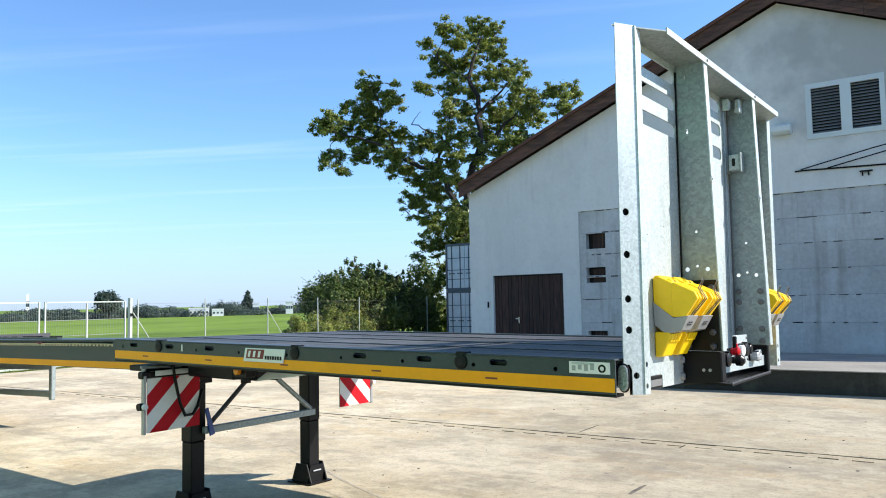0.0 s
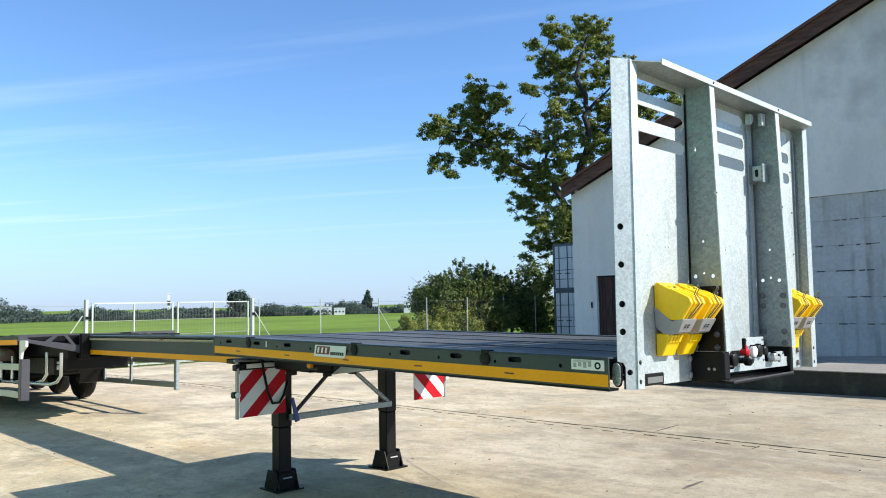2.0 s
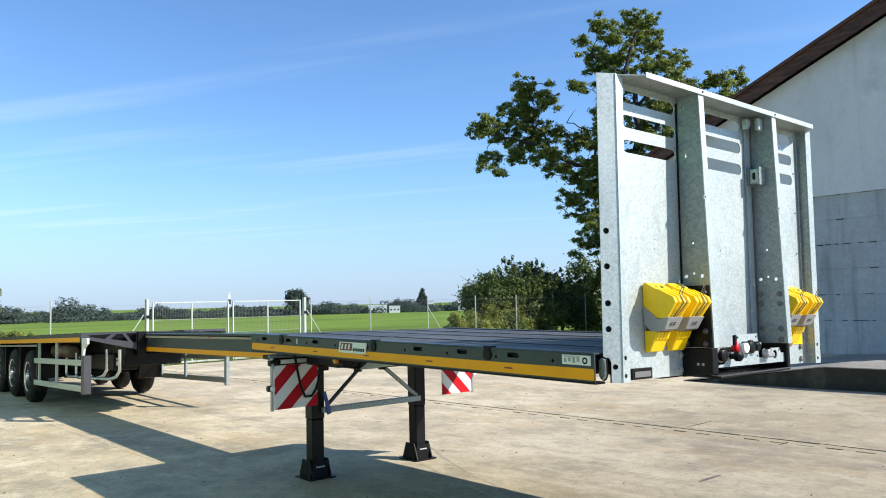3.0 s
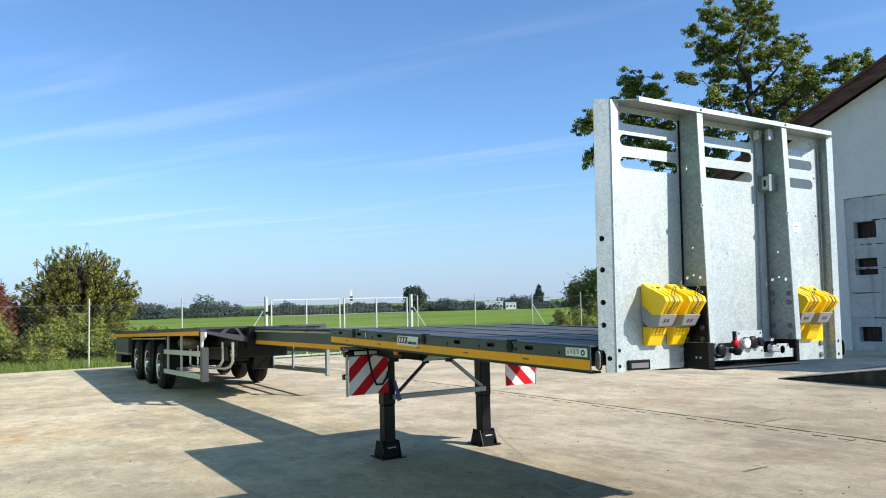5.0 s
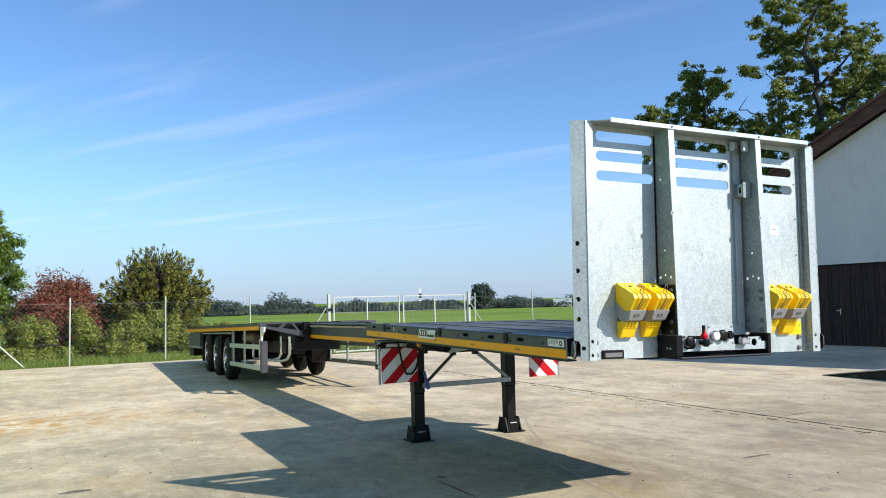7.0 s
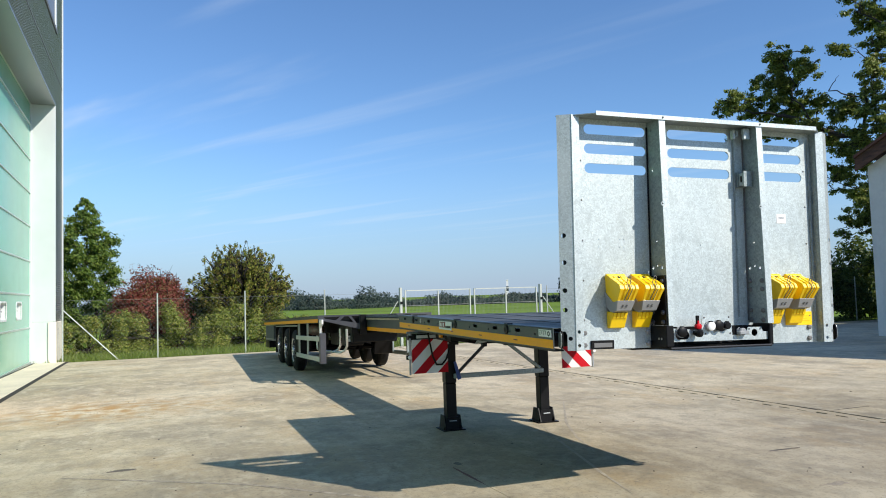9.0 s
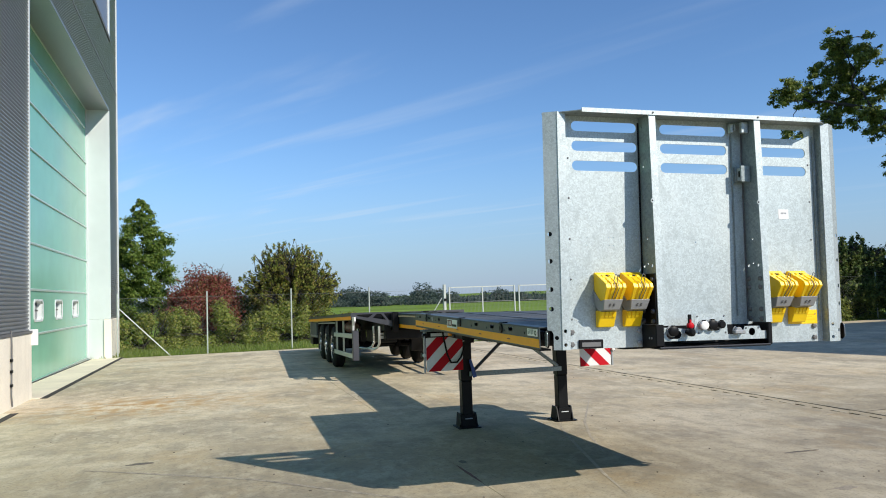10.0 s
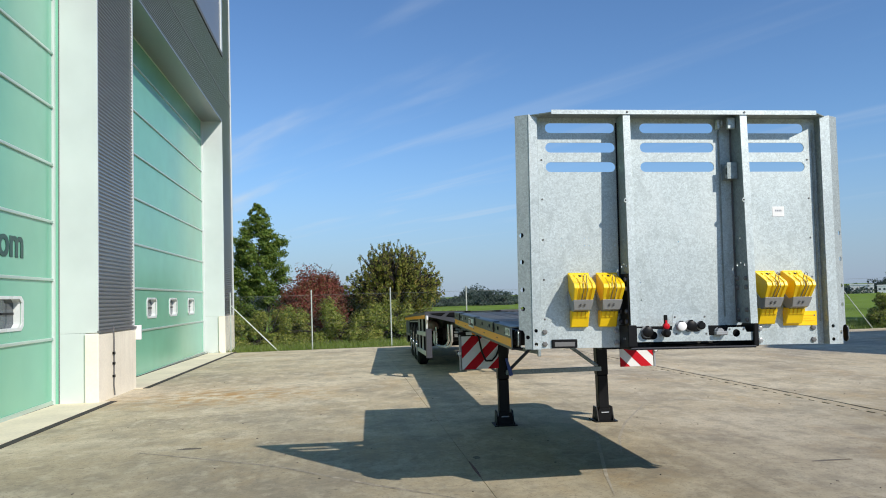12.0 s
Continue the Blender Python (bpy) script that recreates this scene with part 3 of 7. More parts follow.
smear("scuff", -2.84, 6.77, 0.026, 0.37, M_SCUFF, 1)
smear("scuff", -1.48, 6.08, 0.06, 0.15, M_STREAK, 2)
smear("scuff", -5.28, 0.23, 0.07, 0.17, M_SCUFF, 3)
smear("scuff", -3.79, 3.46, 0.08, 0.05, M_SCUFF, 4)
smear("crack", -4.76, 10.08, 0.014, 0.40, M_JOINT, 5)
smear("crack", -3.20, 9.30, 0.010, 0.16, M_JOINT, 6)
smear("sealant", -3.21, 3.352, 0.52, 0.017, M_SEALANT, 7, 30)


def streak(path, width, mat):
    """A long thin mark laid on the yard along a few points."""
    pts = [Vector((x, y, 0)) for x, y in path]
    left, right = [], []
    for i, q in enumerate(pts):
        d = (pts[min(i + 1, len(pts) - 1)] - pts[max(i - 1, 0)]).normalized()
        s = Vector((-d.y, d.x, 0)) * width * (0.15 if i in (0, len(pts) - 1) else 0.5)
        for side, o in ((left, s), (right, -s)):
            side.append((q.x + o.x, q.y + o.y, ground_z(q.x, q.y) + 0.0022))
    n = len(pts)
    g = Geo().add(left + right, [(i, i + 1, n + i + 1, n + i) for i in range(n - 1)])
    g.add([(x, y, z - 0.006) for x, y, z in left + right], [(n + i, n + i + 1, i + 1, i) for i in range(n - 1)])
    part("tyre_streak", g, mat, pavement)


streak(((-5.2, -0.35), (-4.84, 0.17), (-3.94, 1.39), (-2.87, 2.35), (-2.11, 3.13)), 0.05, M_STREAK)
# pale turning marks of a lorry's tyres
streak(((-7.54, 6.86), (-5.46, 5.71), (-4.46, 5.27), (-3.63, 4.99)), 0.035, M_SCRAPE)
streak(((-5.46, 5.34), (-4.73, 5.08), (-2.72, 4.50), (-1.99, 4.32)), 0.035, M_SCRAPE)
# grit and leaf crumbs lying about the yard
rg = random.Random(23)
grit = Geo()
for k in range(120):
    x, y = rg.uniform(-14, 1.5), rg.uniform(-2.0, 13)
    if abs(y - 9.48) < 0.25:
        continue
    a, s, z = rg.uniform(0, 6.28), rg.uniform(0.005, 0.015), ground_z(x, y)
    rim = [(x + s * math.cos(a + t) * (1.6 if j % 2 else 0.7), y + s * math.sin(a + t)) for j, t in enumerate((0, 1.3, 2.5, 3.7, 5.0))]
    grit.prism(rim, z - 0.002, z + 0.006, XYZ)
litter = part("grit", grit, M_SCUFF)
tagged(litter, "scattered dark grit and leaf crumbs on the yard", "grit", kind="stuff")

# ---- the extendable trailer ----
PIVOT = (-1.40, 4.67, 0.0)
trailer = thing("flatbed_trailer", PIVOT, "extendable flatbed trailer, grey-green with amber tape, on landing legs", "trailer", rz=-2.27)
DECK_Z = 1.46
CAMBER = ((-25.0, 1.02), (-22.0, 1.09), (-12.4, 1.395), (-6.0, 1.485), (-1.4, 1.45), (2.0, 1.42))


def drift(x):
    """The pulled-out rear half stands a touch out of line with the front."""
    return 0.008 * max(0.0, -7.0 - x)


def bend(x, y, z):
    """The long frame bows a little: shifts heights with the way back along it."""
    for (xa, za), (xb, zb) in zip(CAMBER, CAMBER[1:]):
        if x <= xb:
            break
    t = (x - xa) / (xb - xa)
    return (x - PIVOT[0], y - drift(x), z - DECK_Z + za + (zb - za) * t - (0.015 if x > -7 else 0.010) * y)


def flat(x, y, z):
    """The headboard leans a little to one side and stands a touch askew on the deck."""
    return (x - 0.12 + 0.0145 * y - PIVOT[0], y + 0.02 * (z - 1.3), z - 0.02 * y)


def level(x, y, z):
    return (x - PIVOT[0], y - drift(x), z)


def tpart(name, geo, mat, parent=trailer, label="", bevel=0.0, smooth=False, warp=bend):
    return part(name, geo, mat, parent, label, bevel, smooth, warp)


# front deck: rails, cross edge, boards
HALF, HALF_R = 1.262, 1.40
front_deck = tpart("front_deck", Geo().box(-5.97, -1.58, -HALF + 0.03, HALF_R - 0.03, 1.36, 1.425), M_BLACK, label="dark front load deck frame")


def side_rail(sign, x0, x1):
    half = HALF if sign < 0 else HALF_R
    def at(u, v, w):
        return (u, sign * w, v)
    holes = []
    for x in np.arange(x0 + 0.28, x1 - 0.15, 0.50):
        if min(abs(x - q) for q in (-5.36, -3.80, -2.46)) < 0.13:
            continue
        holes.append(slot(x - 0.055, x + 0.055, 1.404, 1.436, 5))
    for x in np.arange(x0 + 0.12, x1 - 0.1, 0.50):
        holes.append(ring(x, 1.402, 0.012, 8))
    g = Geo().plate([(x0, 1.295), (x1, 1.295), (x1, 1.452), (x0, 1.452)], holes, half - 0.008, half, at)
    rail = tpart("side_rail", g, M_GREEN, label="grey-green side rail with lashing slots")
    tpart("rail_top", Geo().box(x0, x1, *sorted((sign * (half - 0.10), sign * (half + 0.004))), 1.4525, 1.462), M_GREEN, rail, bevel=0.003)
    tpart("lower_lip", Geo().box(x0, x1, *sorted((sign * (half - 0.09), sign * (half - 0.002))), 1.281, 1.2945), M_BLACK, rail)
    tpart("marking_tape", Geo().box(x0 + 0.004, x1 - 0.004, *sorted((sign * half, sign * (half + 0.003))), 1.304, 1.370), M_STRIPE, rail, "amber reflective tape")
    for x in np.arange(x0 + 0.42, x1 - 0.1, 0.82):
        tpart("tape_print", Geo().box(x, x + 0.075, *sorted((sign * (half + 0.003), sign * (half + 0.0042))), 1.332, 1.341), M_DARKRED, rail)
    return rail


rail_left = side_rail(-1, -6.0, -1.56)
side_rail(1, -6.0, -1.56)
# ring pockets set into the left rail
for x in (-5.36, -3.80, -2.46):
    g = Geo().lathe([(-0.010, 0.030), (-0.008, 0.040), (0.004, 0.042), (0.006, 0.022), (0.03, 0.022)], (x, -HALF - 0.002, 1.415), "y", 14)
    ringp = tpart("lashing_pocket", g, M_BLACK, rail_left, smooth=True)
    tpart("pocket_bore", Geo().lathe([(-0.0105, 0.02), (-0.0098, 0.02)], (x, -HALF - 0.002, 1.415), "y", 12), M_DARK, ringp)
    tpart("pocket_cap", Geo().box(x - 0.035, x + 0.035, -HALF - 0.006, -HALF + 0.05, 1.45, 1.470), M_BLACK, rail_left, bevel=0.003)
tpart("end_beam", Geo().box(-6.035, -6.002, -HALF, HALF_R, 1.30, 1.455), M_GREEN, bevel=0.004, label="grey-green rear edge of the front deck")
board = None
ys = np.linspace(-HALF + 0.105, HALF_R - 0.105, 9)
for ya, yb in zip(ys, ys[1:]):
    for xa, xb in ((-5.99, -4.42), (-4.40, -3.0), (-2.98, -1.60)):
        tpart("deck_board", Geo().box(xa, xb, ya + 0.006, yb - 0.006, 1.427, 1.452), M_DECK, front_deck, bevel=0.003)
for x in (-4.41, -2.99):
    tpart("cross_strip", Geo().box(x - 0.007, x + 0.007, -HALF + 0.105, HALF_R - 0.105, 1.43, 1.454), M_GUSSET, front_deck)
for ya in (-0.62, 0.0, 0.62):
    tpart("deck_track", Geo().box(-5.98, -1.60, ya - 0.03, ya + 0.03, 1.4525, 1.4575), M_GUSSET, front_deck)
    for x in np.arange(-5.6, -1.7, 0.65):
        tpart("track_plate", Geo().box(x - 0.07, x + 0.07, ya - 0.02, ya + 0.02, 1.4575, 1.4595), M_GUSSET, front_deck)
# plate with a red block and dark bars, and the sign label near the headboard
plate_ = tpart("maker_plate", Geo().prism([(-4.315, 1.346), (-3.905, 1.346), (-3.885, 1.438), (-4.295, 1.438)], -HALF - 0.012, -HALF - 0.004, XZ), M_WHITE, label="white maker's plate with a red block and dark bars", bevel=0.002)
tpart("red_block", Geo().prism([(-4.285, 1.368), (-4.105, 1.368), (-4.09, 1.43), (-4.268, 1.43)], -HALF - 0.0145, -HALF - 0.012, XZ), M_DARKRED, plate_)
for k in range(3):
    a = -4.262 + k * 0.052
    tpart("plate_stroke", Geo().prism([(a, 1.378), (a + 0.022, 1.378), (a + 0.034, 1.42), (a + 0.012, 1.42)], -HALF - 0.0165, -HALF - 0.0145, XZ), M_WHITE, plate_)
for k in range(7):
    tpart("plate_bar", Geo().box(-4.085 + k * 0.025, -4.068 + k * 0.025, -HALF - 0.0145, -HALF - 0.012, 1.366, 1.390), M_BLACK, plate_)
label_ = tpart("lashing_label", Geo().box(-1.80, -1.585, -HALF - 0.006, -HALF - 0.0005, 1.388, 1.445), M_WHITE, label="white lashing label with small dark marks")
for k in range(4):
    tpart("label_bar", Geo().box(-1.785 + k * 0.033, -1.765 + k * 0.033, -HALF - 0.0075, -HALF - 0.006, 1.40 + 0.006 * (k % 2), 1.425 + 0.004 * k), M_GREY, label_)
for k in range(3):
    tpart("label_line", Geo().box(-1.785, -1.665, -HALF - 0.0075, -HALF - 0.006, 1.431 + k * 0.004, 1.4325 + k * 0.004), M_GREY, label_)
tpart("label_ring", Geo().plate(ring(-1.625, 1.415, 0.02, 16), [ring(-1.625, 1.415, 0.011, 12)], -HALF - 0.0075, -HALF - 0.006, XZ), M_BLACK, label_)
tpart("rail_tag", Geo().box(-5.06, -5.045, -HALF - 0.004, -HALF, 1.39, 1.44), M_WHITE, rail_left)

# frame under the front deck
g = Geo()
for y in (-0.47, 0.47):
    g.prism([(-5.9, 1.36), (-1.62, 1.36), (-1.62, 1.30), (-4.0, 1.275), (-4.7, 1.19), (-5.9, 1.18)], y - 0.07, y + 0.07, XZ)
tpart("main_frame", g, M_GREY, label="pale grey main frame beams under the deck", bevel=0.005)
# lit and shaded parts of the neck web, set as a pale and a black piece
tpart("neck_plate", Geo().prism([(-5.06, 1.135), (-4.54, 1.20), (-4.30, 1.235), (-4.45, 1.265), (-4.85, 1.25)], -0.575, -0.56, XZ), M_PANEL, label="pale grey wedge set for the lit part of the sloped neck", warp=level)
tpart("neck_belly", Geo().box(-5.9, -5.07, -0.55, 0.55, 1.135, 1.24), M_BLACK, bevel=0.01, warp=level)
for x in (-5.6, -5.0, -4.4, -3.8, -3.2, -2.6, -2.0):
    tpart("cross_member", Geo().box(x - 0.04, x + 0.04, -HALF + 0.04, HALF_R - 0.04, 1.285, 1.36), M_BLACK)
tpart("coupling_plate", Geo().box(-3.6, -1.62, -0.53, 0.53, 1.262, 1.282), M_BLACK)

# telescopic beam
BEAM = 0.25
g = Geo()
for s in (-1, 1):
    a, b = sorted((s * BEAM, s * (BEAM - 0.02)))
    g.box(-13.0, -5.2, a, b, 1.12, 1.40)
g.box(-13.0, -5.2, -BEAM + 0.02, BEAM - 0.02, 1.38, 1.40).box(-13.0, -5.2, -BEAM + 0.02, BEAM - 0.02, 1.12, 1.14)
g.box(-13.0, -5.9, -BEAM - 0.03, BEAM + 0.03, 1.4005, 1.425)
beam = tpart("telescopic_beam", g, M_GREEN, label="long grey-green telescopic centre beam, pulled out", bevel=0.003)
for s in (-1, 1):
    tpart("beam_tape", Geo().box(-12.9, -5.3, *sorted((s * BEAM, s * (BEAM + 0.003))), 1.125, 1.195), M_STRIPE, beam, "amber reflective tape")
    tpart("rack_bar", Geo().box(-12.3, -5.6, *sorted((s * BEAM, s * (BEAM + 0.03))), 1.372, 1.380), M_SILL, beam)
    tooth = None
    for k in range(90):
        x = -12.25 + k * 0.075
        z = bend(x, 0, 1.362)[2]
        if tooth is None:
            tooth = part("rack_tooth", Geo().box(0, 0.035, -0.012, 0.012, -0.012, 0.009), M_SILL, beam)
            tooth.matrix_basis = pose(x - PIVOT[0], s * (BEAM + 0.0155) - drift(x), z)
        else:
            again(tooth, beam, pose(x - PIVOT[0], s * (BEAM + 0.0155) - drift(x), z))
tpart("beam_rail", Geo().box(-11.9, -9.0, -BEAM - 0.03, -BEAM + 0.03, 1.426, 1.446), M_GREEN, beam)
tpart("rail_stop", Geo().box(-9.16, -9.0, -BEAM - 0.035, -BEAM + 0.035, 1.4465, 1.462), M_BLACK, beam)
g = Geo().box(-9.57, -9.47, -BEAM - 0.03, -BEAM, 1.385, 1.40).tube([(-9.57, -BEAM - 0.015, 1.40), (-9.42, -BEAM - 0.03, 1.375), (-9.34, -BEAM - 0.03, 1.385)], 0.012, 6)
tpart("pin_lever", g, M_DARKRED, beam)

# rear bogie deck
rear_deck = tpart("rear_deck", Geo().box(-23.4, -12.42, -HALF + 0.02, HALF - 0.02, 1.36, 1.43), M_BLACK, label="rear load deck over the three axles")
for s in (-1, 1):
    rr_ = tpart("rear_rail", Geo().box(-23.4, -12.40, *sorted((s * (HALF - 0.012), s * HALF)), 1.30, 1.455), M_GREEN, label="rear side rail")
    tpart("rear_tape", Geo().box(-23.38, -12.42, *sorted((s * HALF, s * (HALF + 0.003))), 1.305, 1.385), M_STRIPE, rr_, "amber reflective tape")
    for x in np.arange(-23.0, -12.6, 0.6):
        tpart("rail_notch", Geo().box(x, x + 0.14, *sorted((s * (HALF - 0.03), s * (HALF + 0.004))), 1.4425, 1.4605), M_BLACK, rr_)
for k in range(8):
    ya = -HALF + 0.02 + k * (2 * HALF - 0.04) / 8
    tpart("deck_board", Geo().box(-23.35, -12.45, ya + 0.006, ya + (2 * HALF - 0.04) / 8 - 0.006, 1.432, 1.452), M_DECK, rear_deck)
# outriggers with cut-outs at the front of the rear deck
for s in (-1, 1):
    def outrig(u, v, w, s=s):
        return (-12.37 + 0.15 * u + w, s * (HALF + (0.36 - HALF) * u), v)
    holes = [[(0.12, 1.415), (0.52, 1.425), (0.40, 1.345), (0.16, 1.385)], [(0.60, 1.425), (0.70, 1.425), (0.82, 1.29), (0.50, 1.34)], [(0.76, 1.43), (0.95, 1.43), (0.95, 1.27), (0.88, 1.28)]]
    outline = [(0, 1.46), (1, 1.46), (1, 1.125), (0.88, 1.165), (0.0, 1.365)]
    tpart("outrigger", Geo().plate(outline, holes, -0.012, 0.012, outrig), M_GUSSET, label="dark grey gusset plate with triangular cut-outs")
    tpart("outrigger_web", Geo().prism([(0.02, 1.455), (0.98, 1.455), (0.98, 1.18), (0.02, 1.37)], -0.14, -0.125, outrig), M_BLACK)
    tpart("outrigger_post", Geo().box(-12.30, -12.14, *sorted((s * 0.27, s * 0.40)), 1.03, 1.455), M_BLACK, bevel=0.005)
tpart("bogie_frame", Geo().box(-23.0, -12.3, -0.56, -0.42, 1.05, 1.36).box(-23.0, -12.3, 0.42, 0.56, 1.05, 1.36), M_BLACK, label="black bogie chassis beams")

# wheels
R = 0.53


def wheel_mesh():
    tyre = Geo().lathe([(0.01, 0.30), (0.0, 0.34), (-0.005, 0.42), (0.02, 0.49), (0.06, R), (0.24, R), (0.28, 0.49), (0.305, 0.42), (0.30, 0.34), (0.29, 0.30)], (0, 0, 0), "y", 40)
    for r in (0.10, 0.15, 0.20):
        tyre.lathe([(r - 0.006, R - 0.012), (r - 0.005, R + 0.006), (r + 0.03, R + 0.006), (r + 0.031, R - 0.012)], (0, 0, 0), "y", 40)
    rim = Geo().lathe([(0.012, 0.30), (-0.006, 0.306), (0.0, 0.282), (0.05, 0.268), (0.06, 0.215), (0.03, 0.16), (0.03, 0.095), (-0.025, 0.085), (-0.04, 0.05), (-0.04, 0.0)], (0, 0, 0), "y", 36)
    bolts = Geo()
    for k in range(10):
        t = 2 * math.pi * k / 10
        bolts.lathe([(-0.005, 0.014), (0.04, 0.014)], (0.118 * math.cos(t), 0, 0.118 * math.sin(t)), "y", 6)
    openings = Geo()
    for k in range(10):
        t = 2 * math.pi * (k + 0.5) / 10
        openings.lathe([(0.035, 0.030), (0.10, 0.030)], (0.212 * math.cos(t), 0, 0.215 * math.sin(t)), "y", 10)
    return (mesh_of("tyre", tyre, M_RUBBER, smooth=True), mesh_of("rim", rim, M_RIM, smooth=True), mesh_of("wheel_bolts", bolts, M_ALU), mesh_of("rim_openings", openings, M_DARK))


TYRE, RIM, BOLTS, OPEN = wheel_mesh()
AXLES = (-16.40, -17.95, -19.50)
for x in AXLES:
    for s in (-1, 1):
        y_out = s * 1.235
        zg = ground_z(x, PIVOT[1] + 0.3) + R - 0.004
        wheel = new("wheel")
        wheel.parent = trailer
        wheel.matrix_basis = pose(x - PIVOT[0], y_out - drift(x), zg, 0, 0, 0 if s < 0 else 180)
        tagged(wheel, "black truck tyre on a bright rim")
        for nm, me in (("tyre", TYRE), ("rim", RIM), ("wheel_bolts", BOLTS), ("rim_openings", OPEN)):
            o = new(nm, me)
            o.parent = wheel
    axle = tpart("axle", Geo().lathe([(-0.95, 0.07), (0.95, 0.07)], (x, 0, ground_z(x, 5) + R), "y", 12), M_BLACK, warp=level)
    for s in (-1, 1):
        tpart("air_bellows", Geo().lathe([(0.0, 0.10), (0.06, 0.14), (0.12, 0.11), (0.18, 0.14), (0.25, 0.10)], (x - 0.4, s * 0.5, 0.55), "z", 14), M_RUBBER, axle, smooth=True, warp=level)
        tpart("spring_arm", Geo().prism([(x - 0.5, 0.48), (x + 0.1, 0.36), (x + 0.6, 0.62), (x + 0.6, 0.70), (x + 0.1, 0.46), (x - 0.5, 0.56)], s * 0.5 - 0.05, s * 0.5 + 0.05, XZ), M_BLACK, axle, warp=level)
        tpart("hanger", Geo().box(x + 0.5, x + 0.68, s * 0.5 - 0.07, s * 0.5 + 0.07, 0.58, 1.04), M_BLACK, axle, warp=level)
# mudguards between the wheels
for s in (-1, 1):
    a, b = sorted((s * (HALF - 0.36), s * (HALF - 0.03)))
    for x in (-15.62, -17.17, -18.72, -20.28)[0 if s < 0 else 1:]:
        tpart("mudguard_post", Geo().box(x - 0.03, x + 0.03, a, b, 0.62, 1.30), M_BLACK, warp=bend)
    tpart("mudguard_top", Geo().box(-20.3, -15.6, a, b, 1.235, 1.27), M_GREY, label="dull grey mudguard strip over the wheels")
    tpart("mud_flap", Geo().box(-20.36, -20.33, a, b, 0.45, 1.2), M_RUBBER)
    tpart("rear_box", Geo().box(-23.15, -20.9, a, b, 0.86, 1.28), M_BOXBAR, bevel=0.01)
    tpart("rear_sill", Geo().box(-23.15, -20.9, a, b, 0.80, 0.858), M_GREY)
    tpart("rear_edge", Geo().box(-23.22, -23.16, a, b, 0.62, 1.28), M_GREY)
    tpart("rear_flap", Geo().box(-23.2, -22.2, a, b, 0.55, 0.77), M_BLACK)
tpart("rear_bumper", Geo().box(-23.3, -23.23, -1.18, 1.18, 0.55, 0.68), M_GREY, bevel=0.01)
# side guards
for s in (-1, 1):
    a, b = sorted((s * (HALF - 0.035), s * (HALF - 0.005)))
    gx, gd = (-12.34, 0.05) if s < 0 else (-12.25, 0.08)
    gm = M_POST if s < 0 else M_GALV_DULL_SHADE
    guard = tpart("side_guard", Geo().box(-15.75, gx, a, b, 0.96 - gd, 1.06 - gd), gm, label="pale side guard with two rails", bevel=0.004)
    tpart("lower_rail", Geo().box(-15.75, gx, a, b, 0.53 - gd, 0.63 - gd), gm, guard, bevel=0.004)
    a2, b2 = sorted((s * (HALF - 0.07), s * (HALF - 0.036)))
    for x, top in ((-15.5, 1.30), (-14.15, 1.30)):
        tpart("guard_post", Geo().box(x - 0.04, x + 0.04, a2, b2, 0.50, top), gm, guard)
    a3, b3 = sorted((s * (HALF - (0.13 if s < 0 else 0.07)), s * (HALF - 0.0)))
    tpart("guard_end", Geo().prism([(gx, 0.49 - gd), (gx + 0.13 * (1 if s < 0 else 0.7), 0.49 - gd), (gx + 0.13 * (1 if s < 0 else 0.7), 1.08), (gx, 1.08)], a3, b3, XZ), M_GUSSET if s < 0 else gm, guard, bevel=0.01)
    tpart("guard_bracket", Geo().prism([(gx - 0.01, 1.08), (gx + 0.05, 1.08), (gx + 0.10, 1.2), (gx + 0.3, 1.28), (gx + 0.3, 1.37), (gx - 0.01, 1.37)], *sorted((s * (HALF - 0.05), s * (HALF - 0.01))), XZ), M_WHITE, guard, bevel=0.006)
# air tank, spare carrier and bent tubes ahead of the wheels
tank = tpart("air_tank", Geo().lathe([(-1.3, 0.0), (-1.28, 0.08), (-1.2, 0.13), (-0.1, 0.13), (-0.02, 0.08), (0, 0)], (-14.2, -0.90, 1.14), "x", 18), M_TANK, label="brown compressed air tank", smooth=True)
for a in (-1.0, -0.35):
    tpart("tank_strap", Geo().lathe([(a, 0.135), (a + 0.04, 0.135)], (-14.2, -0.90, 1.14), "x", 18), M_DARKRED, tank)
for x, d in ((-12.85, 0.0), (-12.15, 0.0)):
    path = [(x, -0.70, 1.16), (x, -0.70, 0.80), (x - 0.06, -0.74, 0.70), (x - 0.2, -0.80, 0.66), (x - 1.9, -0.86, 0.64), (x - 2.0, -0.87, 0.70), (x - 2.0, -0.87, 1.10)]
    tpart("bent_tube", Geo().tube(path, 0.026, 10), M_ALU, label="bright bent support tube", smooth=True)
tpart("carrier_box", Geo().box(-14.45, -12.75, -0.62, -0.2, 0.78, 1.08), M_BLACK, bevel=0.02)
tpart("warning_label", Geo().box(-12.749, -12.743, -0.58, -0.50, 0.87, 0.94).box(-12.749, -12.743, -0.58, -0.50, 0.96, 1.0), M_WHITE)
tpart("bogie_plate", Geo().box(-13.2, -12.5, -0.5, 0.5, 0.85, 1.08), M_BLACK, bevel=0.02)
tpart("mudguard_front", Geo().prism([(-15.75, 0.5), (-15.62, 0.45), (-15.5, 0.8), (-15.5, 1.28), (-16.2, 1.28), (-16.2, 1.22), (-15.75, 1.1)], 0.72, 1.24, XZ), M_BLACK, bevel=0.02)

# landing legs
LEG_X, LEG_Y = -5.765, 0.672


